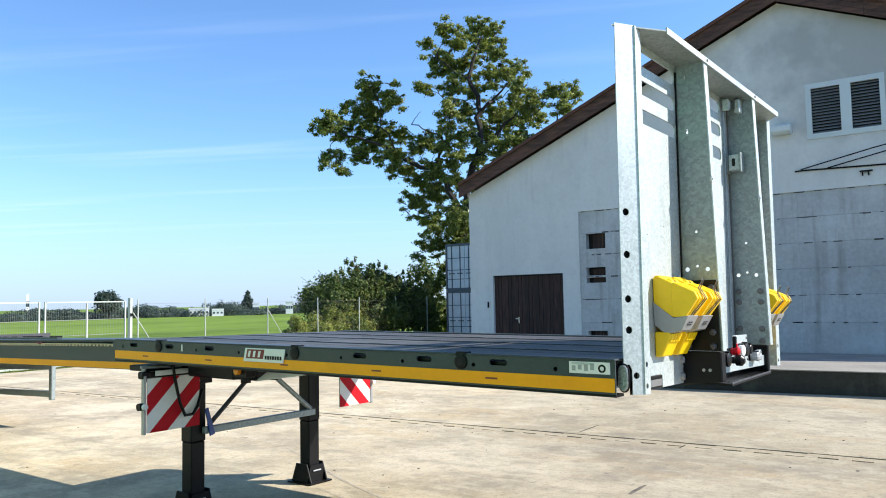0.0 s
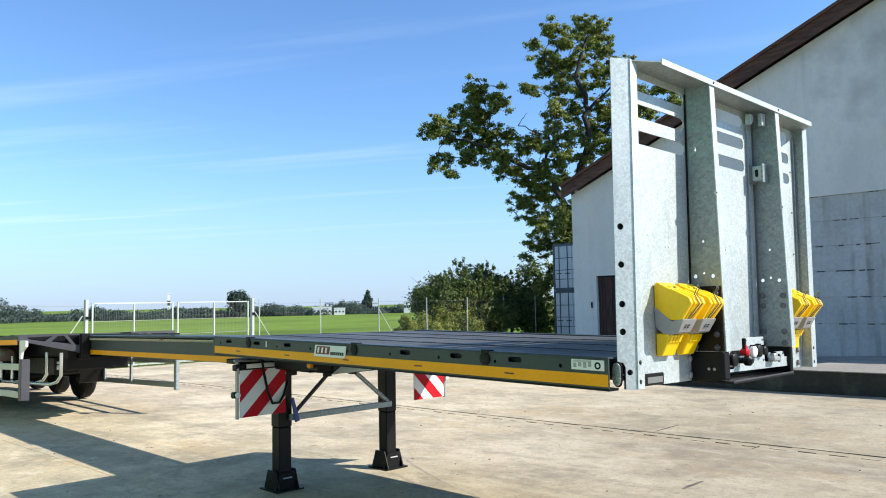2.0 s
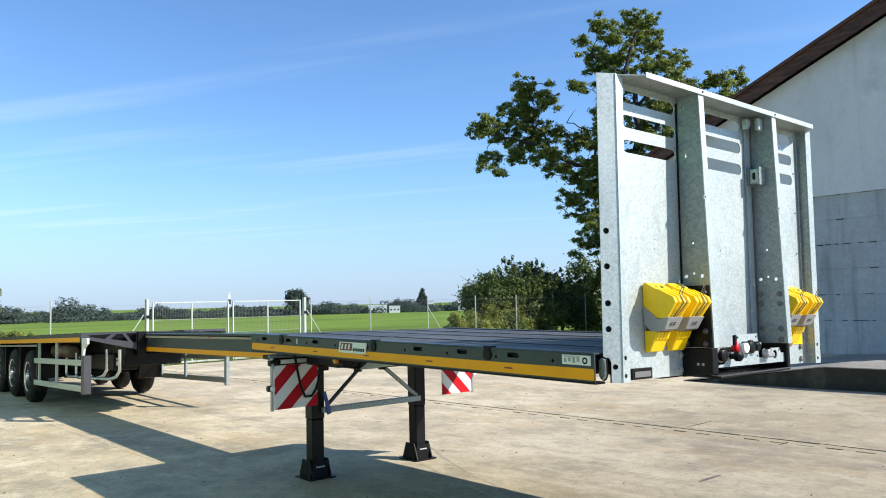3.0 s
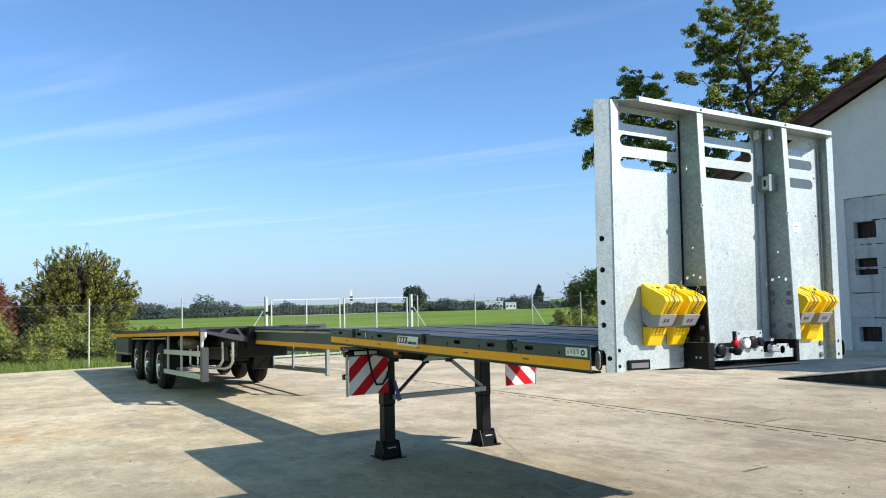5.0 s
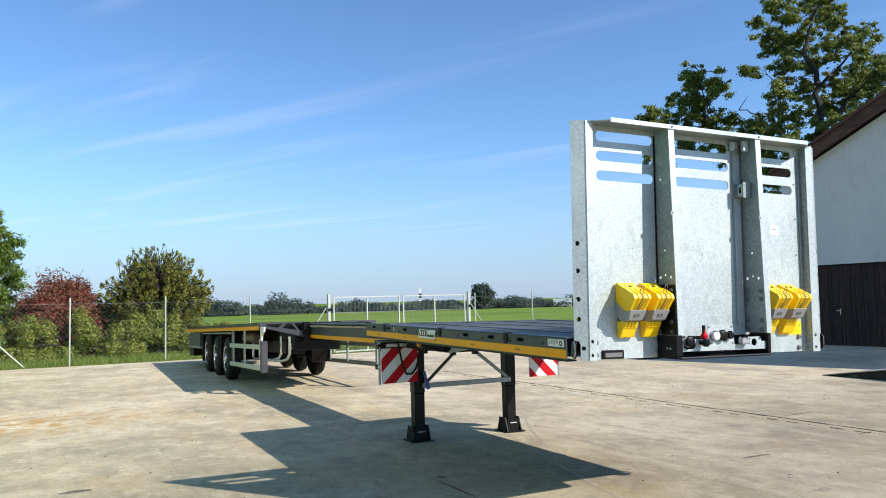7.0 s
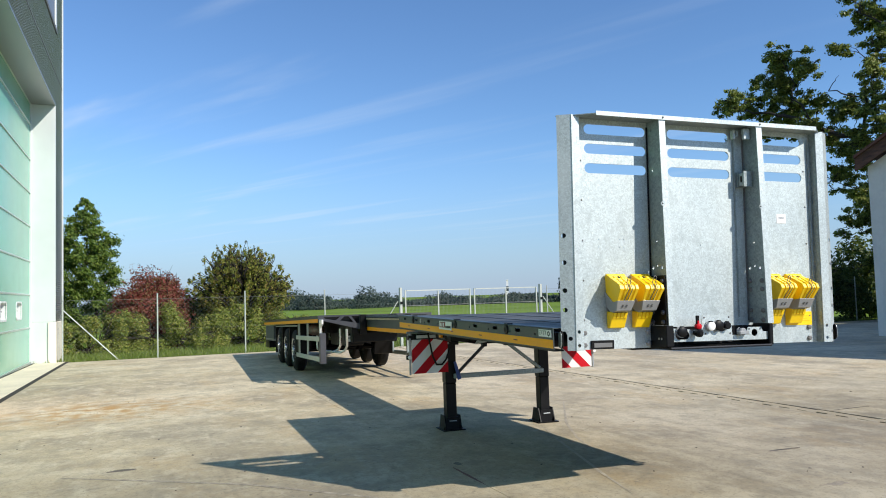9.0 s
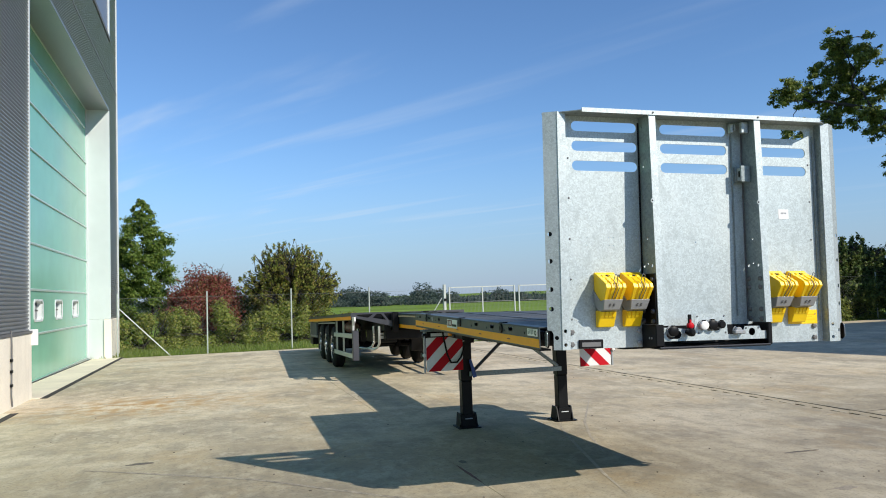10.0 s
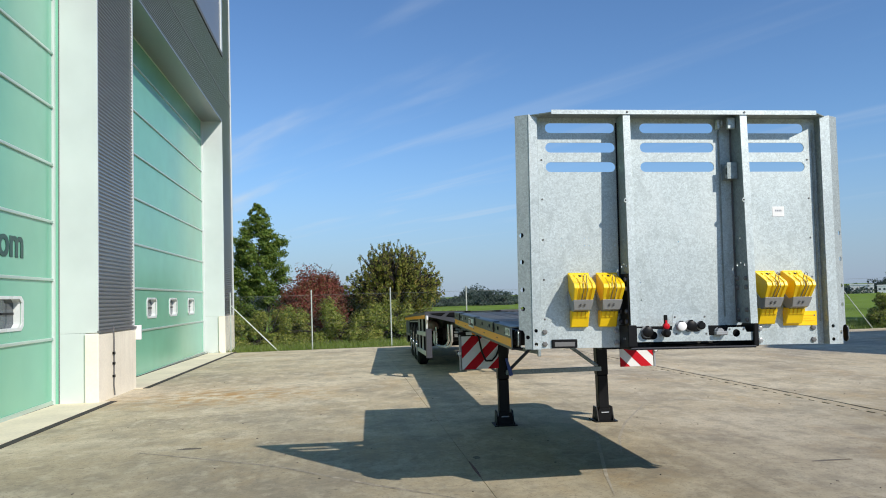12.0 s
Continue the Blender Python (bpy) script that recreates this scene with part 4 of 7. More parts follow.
def leg(s):
    y = s * LEG_Y
    zg = ground_z(LEG_X, PIVOT[1] + y) + 0.001
    g = Geo().box(LEG_X - 0.075, LEG_X + 0.075, y - 0.075, y + 0.075, 0.60, 1.28)
    lg = tpart("landing_leg", g, M_BLACK, label="black telescopic landing leg", bevel=0.01, warp=level)
    tpart("inner_leg", Geo().box(LEG_X - 0.069, LEG_X + 0.069, y - 0.069, y + 0.069, zg + 0.05, 0.60), M_BLACK, lg, bevel=0.008, warp=level)
    foot = tpart("foot_plate", Geo().box(LEG_X - 0.16, LEG_X + 0.16, y - 0.15, y + 0.15, zg, zg + 0.014), M_BLACK, lg, warp=level)
    for d in (-1, 1):
        tpart("foot_cheek", Geo().prism([(LEG_X - 0.14, zg + 0.014), (LEG_X + 0.14, zg + 0.014), (LEG_X + 0.075, zg + 0.19), (LEG_X - 0.075, zg + 0.19)], y + d * 0.105 - 0.006, y + d * 0.105 + 0.006, XZ), M_BLACK, lg, warp=level)
    tpart("foot_front", Geo().prism([(y - 0.13, zg + 0.014), (y + 0.13, zg + 0.014), (y + 0.08, zg + 0.17), (y - 0.08, zg + 0.17)], LEG_X + 0.085, LEG_X + 0.10, YZ), M_BLACK, lg, warp=level)
    tpart("foot_pin", Geo().tube([(LEG_X + 0.105, y - 0.05, zg + 0.12), (LEG_X + 0.105, y + 0.05, zg + 0.12)], 0.008, 6), M_GREY, lg, warp=level)
    tpart("leg_bracket", Geo().box(LEG_X - 0.10, LEG_X + 0.13, y - 0.10, y + 0.10, 1.10, 1.30), M_BLACK, lg, bevel=0.005, warp=level)
    for z in (1.13, 1.20, 1.27):
        tpart("bracket_bolt", Geo().lathe([(0.13, 0.014), (0.145, 0.014)], (LEG_X, y + s * 0.05, z), "x", 6), M_GREY, lg, warp=level)
    return lg


leg_left, leg_right = leg(-1), leg(1)
tpart("leg_brace", Geo().box(LEG_X + 0.078, LEG_X + 0.125, -LEG_Y + 0.03, LEG_Y - 0.03, 0.665, 0.725), M_GALV_DULL_SHADE, label="galvanised cross brace between the legs", bevel=0.004, warp=level)
tpart("leg_strut", Geo().tube([(LEG_X + 0.10, -LEG_Y + 0.08, 0.73), (LEG_X + 0.14, -0.22, 1.08)], 0.021, 8), M_GUSSET, warp=level)
tpart("leg_strut", Geo().tube([(LEG_X + 0.10, LEG_Y - 0.08, 0.73), (LEG_X + 0.14, 0.10, 1.10)], 0.024, 8), M_GALV_DULL_SHADE, warp=level)
for y in (-0.22, 0.10):
    tpart("strut_eye", Geo().box(LEG_X + 0.10, LEG_X + 0.17, y - 0.03, y + 0.03, 1.06, 1.14), M_BLACK, warp=level)
tpart("gear_lever", Geo().prism([(-LEG_Y + 0.02, 0.88), (-LEG_Y + 0.05, 0.89), (-LEG_Y + 0.12, 0.66), (-LEG_Y + 0.07, 0.645)], LEG_X + 0.128, LEG_X + 0.145, YZ), M_BLUE, label="blue gear lever", bevel=0.003, warp=level)
tpart("gear_box", Geo().box(LEG_X - 0.12, LEG_X + 0.16, -LEG_Y - 0.16, -LEG_Y - 0.085, 0.95, 1.2), M_BLACK, bevel=0.01, warp=level)
for y0, y1 in ((-HALF + 0.06, -0.5), (0.5, HALF - 0.06)):
    tpart("under_beam", Geo().box(LEG_X - 0.12, LEG_X + 0.14, y0, y1, 1.245, 1.29), M_BLACK, bevel=0.006, warp=level)
side_lamp = tpart("side_lamp", Geo().lathe([(-0.01, 0.012), (0.0, 0.026), (0.03, 0.026)], (-4.48, -HALF + 0.05, 1.262), "y", 14), M_AMBER, label="round amber side marker lamp", smooth=True)
tpart("lamp_bracket", Geo().box(-4.55, -4.41, -HALF + 0.085, -HALF + 0.11, 1.22, 1.32), M_BLACK, side_lamp)
tpart("side_locker", Geo().box(-5.45, -4.85, -0.95, -0.72, 1.16, 1.28), M_BLACK, bevel=0.015)


# red and white width boards
def width_board(s):
    y0, y1 = (-1.23, -0.75) if s < 0 else (0.865, 1.315)
    z0, z1 = (0.765, 1.195) if s < 0 else (0.718, 1.16)
    x = -5.57 if s < 0 else -5.525
    bd = tpart("width_board", Geo().box(x - 0.012, x, y0, y1, z0, z1), M_WHITE, label="square width board with red and white diagonal stripes", bevel=0.002, warp=level)
    w = y1 - y0
    # four bands at 45 degrees, clipped to the square
    for k in range(3):
        lo, hi = (-0.62 + k * 0.66) * w, (-0.62 + k * 0.66 + 0.33) * w
        pts = []
        for u, v in ((0, 0), (w, 0), (w, w * (z1 - z0) / w), (0, z1 - z0)):
            pts.append((u, v))
        poly = pts
        for sgn, lim in ((1, lo), (-1, hi)):
            out = []
            for i in range(len(poly)):
                (ua, va), (ub, vb) = poly[i], poly[(i + 1) % len(poly)]
                da, db = sgn * ((ua - va) - lim), sgn * ((ub - vb) - lim)
                if da >= 0:
                    out.append((ua, va))
                if da * db < 0:
                    t = da / (da - db)
                    out.append((ua + (ub - ua) * t, va + (vb - va) * t))
            poly = out
            if not poly:
                break
        if len(poly) >= 3:
            if s > 0:
                poly = [(w - u, v) for u, v in poly]
            tpart("red_band", Geo().prism([(y0 + u, z0 + v) for u, v in poly], x, x + 0.003, YZ), M_RED, bd, warp=level)
    ye = y0 - 0.012 if s < 0 else y1 + 0.012
    tpart("board_rail", Geo().box(x - 0.03, x + 0.004, *sorted((ye, ye + s * 0.02)), z0 - 0.01, z1 + 0.02), M_GREY, bd, warp=level)
    lampb = tpart("board_lamp", Geo().lathe([(0.0, 0.03), (0.05, 0.03), (0.055, 0.02)], (x - 0.02, ye + s * 0.03 - 0.025, z0 + 0.21), "y", 12), M_BLACK, bd, smooth=True, warp=level)
    tpart("lamp_glass", Geo().lathe([(0.0, 0.026), (0.02, 0.022), (0.024, 0.0)], (x + 0.012, ye + s * 0.02, z0 + 0.21), "x", 12), M_WHITE, bd, smooth=True, warp=level)
    tpart("board_arm", Geo().box(x - 0.06, x - 0.014, *sorted((s * 0.70, y0 if s > 0 else y0)), z1 - 0.03, z1 + 0.05) if s < 0 else Geo().box(x - 0.06, x - 0.014, 0.7, y1, z1 - 0.06, z1 + 0.04), M_BLACK, bd, warp=level)
    return bd


board_left, board_right = width_board(-1), width_board(1)
cable = [(-5.550, -1.02, 1.30), (-5.540, -1.0, 1.16), (-5.520, -0.97, 0.98), (-5.520, -0.92, 0.87), (-5.530, -0.84, 0.87), (-5.550, -0.78, 0.93), (-5.570, -0.72, 1.06)]
tpart("board_cable", Geo().tube(cable, 0.013, 6), M_BLACK, board_left, smooth=True, warp=level)
tpart("bracket_bar", Geo().box(-5.560, -5.545, -1.17, -0.78, 1.212, 1.252), M_PANEL, board_left, warp=level)
tpart("hinge_post", Geo().tube([(-5.610, -1.24, 0.90), (-5.610, -1.24, 1.29)], 0.016, 8), M_GREY, board_left, warp=level)
tpart("hinge_knob", Geo().box(-5.650, -5.570, -1.27, -1.2, 1.19, 1.25), M_BLACK, board_left, bevel=0.01, warp=level)
tpart("board_stay", Geo().tube([(-5.600, -0.9, 1.27), (-5.550, -1.3, 1.29)], 0.012, 6), M_GALV_DULL_SHADE, board_left, warp=level)

# ---- headboard ----
TOP, BOT = 3.108, 1.272
XP, XF = -1.419, -1.347
headboard = tpart("headboard", Geo().box(XP - 0.05, XP - 0.02, -1.05, 1.20, BOT + 0.16, BOT + 0.24), M_GALV_DULL_SHADE, label="tall galvanised steel headboard with slots, ribs and a top lip", warp=flat)
SLOTS = [(-0.962, -0.390), (-0.195, 0.412), (0.60, 1.168)]
PANELS = [(-1.045, -0.387), (-0.385, 0.548), (0.550, 1.262)]
for (y0, y1), (s0, s1) in zip(PANELS, SLOTS):
    holes = [slot(s0, min(s1, y1 - 0.004), z - 0.040, z + 0.040) for z in (3.016, 2.859, 2.702)]
    if y0 < -0.5:
        holes = [slot(s0, y1 - 0.012, z - 0.040, z + 0.040) for z in (3.016, 2.859, 2.702)]
        holes += [ring(y, z, 0.0045, 6) for z in (2.135, 2.075) for y in (-0.852, -0.665, -0.628, -0.425)]
    elif y0 < 0.4:
        holes += [ring(y, z, 0.006, 8) for y, z in ((0.096, 2.10), (-0.225, 1.78), (-0.222, 1.64))]
    else:
        holes += [ring(0.665, 2.45, 0.005, 6)]
    zb = BOT if y0 < -0.5 or y0 > 0.4 else BOT + 0.03
    tpart("panel", Geo().plate([(y0, zb), (y1, zb), (y1, TOP - 0.012), (y0, TOP - 0.012)], holes, XP - 0.004, XP + 0.004, YZ), M_GALV, headboard, "bright zinc sheet with three long slots", warp=flat)
    # bolts along the foot of the outer sheets
    if zb == BOT:
        for y in ((-1.0, -0.43) if y0 < 0 else (0.735, 1.175)):
            for z in (1.402, 1.308):
                tpart("foot_bolt", Geo().lathe([(0.004, 0.021), (0.018, 0.021), (0.022, 0.012)], (XP, y, z), "x", 6), M_LOUVRE if y < -0.9 or y > 1 else M_GREY, headboard, warp=flat)
# side posts: a slanted outer plate with round holes, a narrow front flange, a slanted inner return
for s in (-1, 1):
    rear, fold, inner = (-1.204, -1.108, -1.042) if s < 0 else (1.444, 1.346, 1.266)

    def slant(u, v, w, s=s, rear=rear, fold=fold):
        return (-1.405 + 0.058 * u - w * 0.85, rear + (fold - rear) * u - s * w * 0.5, v)
    holes = [ring(0.32, z, 0.0185, 14, rx=0.165) for z in (2.158, 1.949, 1.733, 1.583)]
    holes += [ring(0.64, 1.364, 0.016, 12, rx=0.15)]
    cut = [(0, TOP), (1, TOP), (1, BOT), (0.42, BOT), (0.42, BOT + 0.12), (0.30, BOT + 0.145), (0, BOT + 0.15)]
    post = tpart("side_post", Geo().plate(cut, holes, 0.0, 0.006, slant), M_GALV, headboard, "slanted zinc side post with round holes", warp=flat)
    fl = [(fold, TOP), (inner, TOP - 0.013), (inner, BOT), (fold, BOT)]
    hy = -1.082 if s < 0 else 1.300
    tpart("front_flange", Geo().plate(fl, [ring(hy, z, 0.014, 10) for z in (1.415, 1.311)], XF, XF + 0.006, YZ), M_GALV, post, warp=flat)
    ia = -1.045 if s < 0 else 1.268
    # darker zinc here puts the return's shade into its colour
    tpart("inner_return", Geo().prism([(XF, ia), (XF, ia - s * 0.006), (XP + 0.004, ia - s * 0.006), (XP + 0.004, ia)], BOT, TOP - 0.013, XYZ), M_GALV_DULL_SHADE, post, warp=flat)
    # black sheet added behind the holes to paint the shade inside the post
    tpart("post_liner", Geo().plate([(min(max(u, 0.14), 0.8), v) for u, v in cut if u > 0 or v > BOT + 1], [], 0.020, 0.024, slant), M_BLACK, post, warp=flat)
    for z in (2.76, 2.445, 2.125, 1.81, 1.50):
        tpart("rivet", Geo().lathe([(0.003, 0.009), (0.009, 0.006)], (XP, -0.995 if s < 0 else 1.19, z), "x", 8), M_LOUVRE, post, warp=flat)
    # oval lamp in the post's foot, facing outwards
    lamp = tpart("position_lamp", Geo().prism(slot(1.285, 1.425, -0.040, 0.040, 8), 0.0, 0.010, lambda u, v, w, s=s, rear=rear: (-1.407 + v * 0.75, rear - s * (0.012 - w) + s * 0.004, u)), M_BLACK, headboard, "oval clear position lamp in a black rubber frame", bevel=0.004, warp=flat)
    tpart("lens", Geo().prism(slot(1.292, 1.418, -0.034, 0.034, 8), 0.010, 0.022, lambda u, v, w, s=s, rear=rear: (-1.407 + v * 0.75, rear - s * (0.012 - w) + s * 0.004, u)), M_LENS, lamp, bevel=0.004, warp=flat)


# ribs, deeper at the foot
def rib(y, foot):
    def web(u, v, w):
        return (u, w, v)
    x_top, x_bot = -1.252, -1.202
    holes = [ring(-1.379, 1.908, 0.013, 8), ring(-1.266, 1.906, 0.013, 8), ring(-1.322, 1.925, 0.008, 8), ring(-1.322, 2.12, 0.008, 8)]
    holes += [slot(-1.365, -1.352, 3.0, 3.034, 4), slot(-1.36, -1.347, 2.68, 2.714, 4)]
    # web in the darker zinc, its shaded side painted in; the flange stays bright
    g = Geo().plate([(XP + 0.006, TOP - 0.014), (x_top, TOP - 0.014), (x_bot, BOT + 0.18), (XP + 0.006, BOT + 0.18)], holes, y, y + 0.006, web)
    rb = tpart("rib", g, M_GALV_DULL_SHADE, headboard, "tapered zinc rib with bolts and drilled holes", warp=flat)
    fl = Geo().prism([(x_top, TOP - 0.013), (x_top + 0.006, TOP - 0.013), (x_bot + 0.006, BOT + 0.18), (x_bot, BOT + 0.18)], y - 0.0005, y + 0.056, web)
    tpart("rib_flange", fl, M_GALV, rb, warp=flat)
    tpart("rib_foot", Geo().box(XP + 0.005, XP + 0.011, y + 0.007, y + 0.052, BOT + 0.2, TOP - 0.02), M_GALV_DULL_SHADE, rb, warp=flat)
    # dark strip painted for the shadow line where the web meets the sheet
    tpart("root_seam", Geo().box(XP + 0.005, XP + 0.012, y - 0.012, y - 0.001, BOT + 0.2, TOP - 0.05), M_BLACK if foot else M_LOUVRE, rb, warp=flat)
    for z in (1.80, 1.73, 1.555, 1.478):
        for x in (-1.382, -1.245):
            tpart("rib_bolt", Geo().lathe([(-0.018, 0.010), (-0.013, 0.017), (0.0, 0.020)], (x, y - (0.013 if foot else 0.0), z), "y", 10), M_GUSSET if foot else M_LOUVRE, rb, warp=flat)
    tpart("rib_lug", Geo().lathe([(0.0, 0.020), (0.010, 0.020)], (x_top + 0.022, y + 0.002, 2.41), "x", 12), M_GALV, rb, warp=flat)
    tpart("lug_hole", Geo().lathe([(0.010, 0.007), (0.0112, 0.007)], (x_top + 0.022, y - 0.006, 2.41), "x", 10), M_DARK, rb, warp=flat)
    return rb


rib_a, rib_b = rib(-0.383, True), rib(0.556, False)
# black reinforcing cheek on the first rib
tpart("rib_cheek", Geo().prism([(XP + 0.01, 1.845), (-1.219, 1.845), (-1.208, 1.452), (XP + 0.01, 1.452)], -0.395, -0.3835, XZ), M_BLACK, rib_a, "black bolted cheek plate", warp=flat)
# clamp box with a slotted face and two wings on the second rib
clamp = tpart("clamp_box", Geo().box(-1.395, -1.325, 0.486, 0.548, 2.605, 2.71), M_GALV, headboard, "small zinc clamp box on the rib", bevel=0.004, warp=flat)
tpart("clamp_wing", Geo().box(-1.409, -1.397, 0.47, 0.552, 2.59, 2.72), M_GALV_DULL_SHADE, clamp, warp=flat)
tpart("clamp_wing", Geo().box(-1.323, -1.311, 0.47, 0.552, 2.59, 2.72), M_GALV_DULL_SHADE, clamp, warp=flat)
tpart("clamp_slot", Geo().prism(slot(2.63, 2.685, -1.372, -1.350, 5), 0.4845, 0.4861, lambda u, v, w: (v, w, u)), M_DARK, clamp, warp=flat)
tpart("hose_pipe", Geo().tube([(XP + 0.014, 0.452, 3.0), (XP + 0.014, 0.452, 1.5)], 0.005, 6), M_GALV_DULL_SHADE, headboard, smooth=True, warp=flat)
tpart("hose_pipe", Geo().tube([(XP + 0.014, 1.235, 3.0), (XP + 0.014, 1.235, 1.45)], 0.005, 6), M_GALV_DULL_SHADE, headboard, smooth=True, warp=flat)
tpart("hook_pair", Geo().box(-1.40, -1.36, 0.42, 0.445, 3.0, 3.075).box(-1.34, -1.31, 0.485, 0.548, 2.99, 3.08).box(-1.38, -1.36, 0.455, 0.47, 3.02, 3.07), M_GALV, headboard, bevel=0.004, warp=flat)
# top lip with chamfered corners
lip = [(-1.42, -1.205), (XF, -1.102), (-1.238, -0.948), (-1.238, 1.178), (XF, 1.312), (-1.42, 1.43)]
# lip in the darker zinc too, shade included in the tone
tpart("top_lip", Geo().prism(lip, TOP - 0.011, TOP - 0.004, XYZ), M_GALV_DULL_SHADE, headboard, "zinc top lip", warp=flat)
tpart("lip_edge", Geo().box(-1.243, -1.236, -0.948, 1.178, TOP - 0.022, TOP + 0.012), M_GALV, headboard, warp=flat)
for y in (-0.35, 0.59):
    tpart("lip_bolt", Geo().lathe([(0.0, 0.009), (0.006, 0.007)], (-1.236, y, TOP - 0.004), "x", 8), M_LOUVRE, headboard, warp=flat)
# foot: black coupling bay between the ribs
bay = tpart("coupling_bay", Geo().box(XP - 0.03, XP + 0.012, -0.40, 0.63, BOT - 0.01, BOT + 0.16), M_BLACK, headboard, "black open bay with hose and cable couplings", warp=flat)
tpart("bay_cheek", Geo().prism([(XP, BOT - 0.012), (-1.20, BOT + 0.012), (-1.202, BOT + 0.178), (XP, BOT + 0.178)], -0.405, -0.335, XZ), M_BLACK, bay, bevel=0.006, warp=flat)
for u in (-1.30, -1.265):
    tpart("cheek_screw", Geo().lathe([(-0.003, 0.009), (0.0, 0.009)], (u, -0.405, BOT + 0.075), "y", 10), M_GREY, bay, warp=flat)
tpart("bay_cheek", Geo().prism([(XP, BOT - 0.012), (-1.225, BOT + 0.004), (-1.225, BOT + 0.178), (XP, BOT + 0.178)], 0.592, 0.632, XZ), M_BLACK, bay, bevel=0.006, warp=flat)
tpart("bay_lip", Geo().prism([(XP, -0.40), (-1.150, -0.40), (-1.212, 0.60), (XP, 0.60)], BOT - 0.006, BOT + 0.004, XYZ), M_BLACK, bay, warp=flat)
tpart("bay_lip_edge", Geo().prism([(-1.156, -0.40), (-1.150, -0.40), (-1.212, 0.60), (-1.218, 0.60)], BOT + 0.004, BOT + 0.012, XYZ), M_GUSSET, bay, warp=flat)
socket_panel = [(-0.322, BOT + 0.048), (0.60, BOT + 0.048), (0.60, BOT + 0.112), (0.545, BOT + 0.112), (0.53, BOT + 0.15), (0.40, BOT + 0.15), (0.375, BOT + 0.09), (0.245, BOT + 0.09), (0.232, BOT + 0.255), (-0.035, BOT + 0.255), (-0.045, BOT + 0.135), (-0.322, BOT + 0.155)]
tpart("socket_plate", Geo().plate(socket_panel, [slot(-0.29, -0.16, BOT + 0.065, BOT + 0.13), slot(0.05, 0.19, BOT + 0.12, BOT + 0.19), ring(0.463, BOT + 0.105, 0.030, 12)], -1.255, -1.249, YZ), M_GALV, bay, "zinc socket plate", warp=flat)
for y, z in ((-0.02, 0.235), (0.215, 0.235), (-0.012, 0.105), (0.225, 0.105), (0.41, 0.135), (0.52, 0.135)):
    tpart("plate_screw", Geo().lathe([(0.0, 0.008), (0.005, 0.006)], (-1.249, y, BOT + z), "x", 8), M_LOUVRE, bay, warp=flat)
SX = -1.25
for y, z, r, mt, nm in ((-0.245, 1.398, 0.052, M_BLACK, "air_socket"), (0.022, 1.438, 0.046, M_WHITE, "light_socket"), (0.097, 1.440, 0.052, M_BLACK, "brake_socket"), (0.176, 1.440, 0.038, M_BLACK, "small_socket"), (0.320, 1.390, 0.038, M_GREY, "hose_coupling")):
    r *= 0.68
    so = tpart(nm, Geo().lathe([(0.0, r), (0.02, r), (0.023, r * 1.12), (0.040, r * 1.12), (0.045, r * 0.9), (0.045, 0.0)], (SX, y, z), "x", 18), mt, bay, smooth=True, warp=flat)
    tpart("socket_rim", Geo().lathe([(0.0, r * 1.3), (0.012, r * 1.3)], (SX, y, z), "x", 18), M_GREY, so, warp=flat)
    tpart("socket_hinge", Geo().box(SX + 0.012, SX + 0.042, y - 0.008, y + 0.008, z + r * 1.05, z + r * 1.05 + 0.008), M_BLACK, so, warp=flat)
glad = tpart("hose_head", Geo().lathe([(0.0, 0.02), (0.03, 0.02), (0.04, 0.032), (0.07, 0.032), (0.085, 0.015)], (SX, -0.112, 1.388), "x", 14), M_BLACK, bay, smooth=True, warp=flat)
tpart("red_cap", Geo().lathe([(0.01, 0.018), (0.02, 0.024), (0.05, 0.024), (0.058, 0.012)], (SX, -0.104, 1.440), "x", 14), M_RED, glad, smooth=True, warp=flat)
tpart("cap_lever", Geo().box(SX + 0.02, SX + 0.04, -0.118, -0.092, 1.455, 1.525), M_BLACK, glad, bevel=0.004, warp=flat)
tpart("bay_hose", Geo().tube([(-1.40, -0.20, 1.33), (-1.33, -0.10, 1.305), (-1.33, 0.1, 1.30), (-1.36, 0.3, 1.305), (-1.36, 0.52, 1.33)], 0.014, 6), M_BLACK, bay, smooth=True, warp=flat)
tpart("red_lever", Geo().box(SX + 0.02, SX + 0.045, -0.114, -0.096, 1.455, 1.485), M_RED, glad, bevel=0.004, warp=flat)
tpart("release_handle", Geo().box(SX + 0.005, SX + 0.05, 0.28, 0.375, 1.365, 1.395), M_GREY, bay, bevel=0.006, warp=flat)
# pocket in the left foot of the sheet
pocket = tpart("foot_pocket", Geo().box(XP + 0.004, XP + 0.02, -0.947, -0.745, BOT + 0.002, BOT + 0.07), M_BLACK, headboard, "dark recessed pocket frame", bevel=0.004, warp=flat)
tpart("pocket_plate", Geo().box(XP + 0.02, XP + 0.024, -0.925, -0.767, BOT + 0.016, BOT + 0.05), M_LOUVRE, pocket, warp=flat)
# paper tag with unreadable print
tag = tpart("paper_tag", Geo().box(XP + 0.004, XP + 0.006, 0.880, 0.978, 2.297, 2.378), M_WHITE, headboard, "white paper tag", warp=flat)
for k in range(4):
    tpart("tag_bar", Geo().box(XP + 0.006, XP + 0.007, 0.903 + k * 0.014, 0.913 + k * 0.014, 2.338, 2.352), M_GREY, tag, warp=flat)


# wheel chocks in their holders, hung on the leaning sheet
HUNG = trailer.matrix_basis @ pose(-0.12 - PIVOT[0], -0.026, 0, -1.146, 0, -0.83)


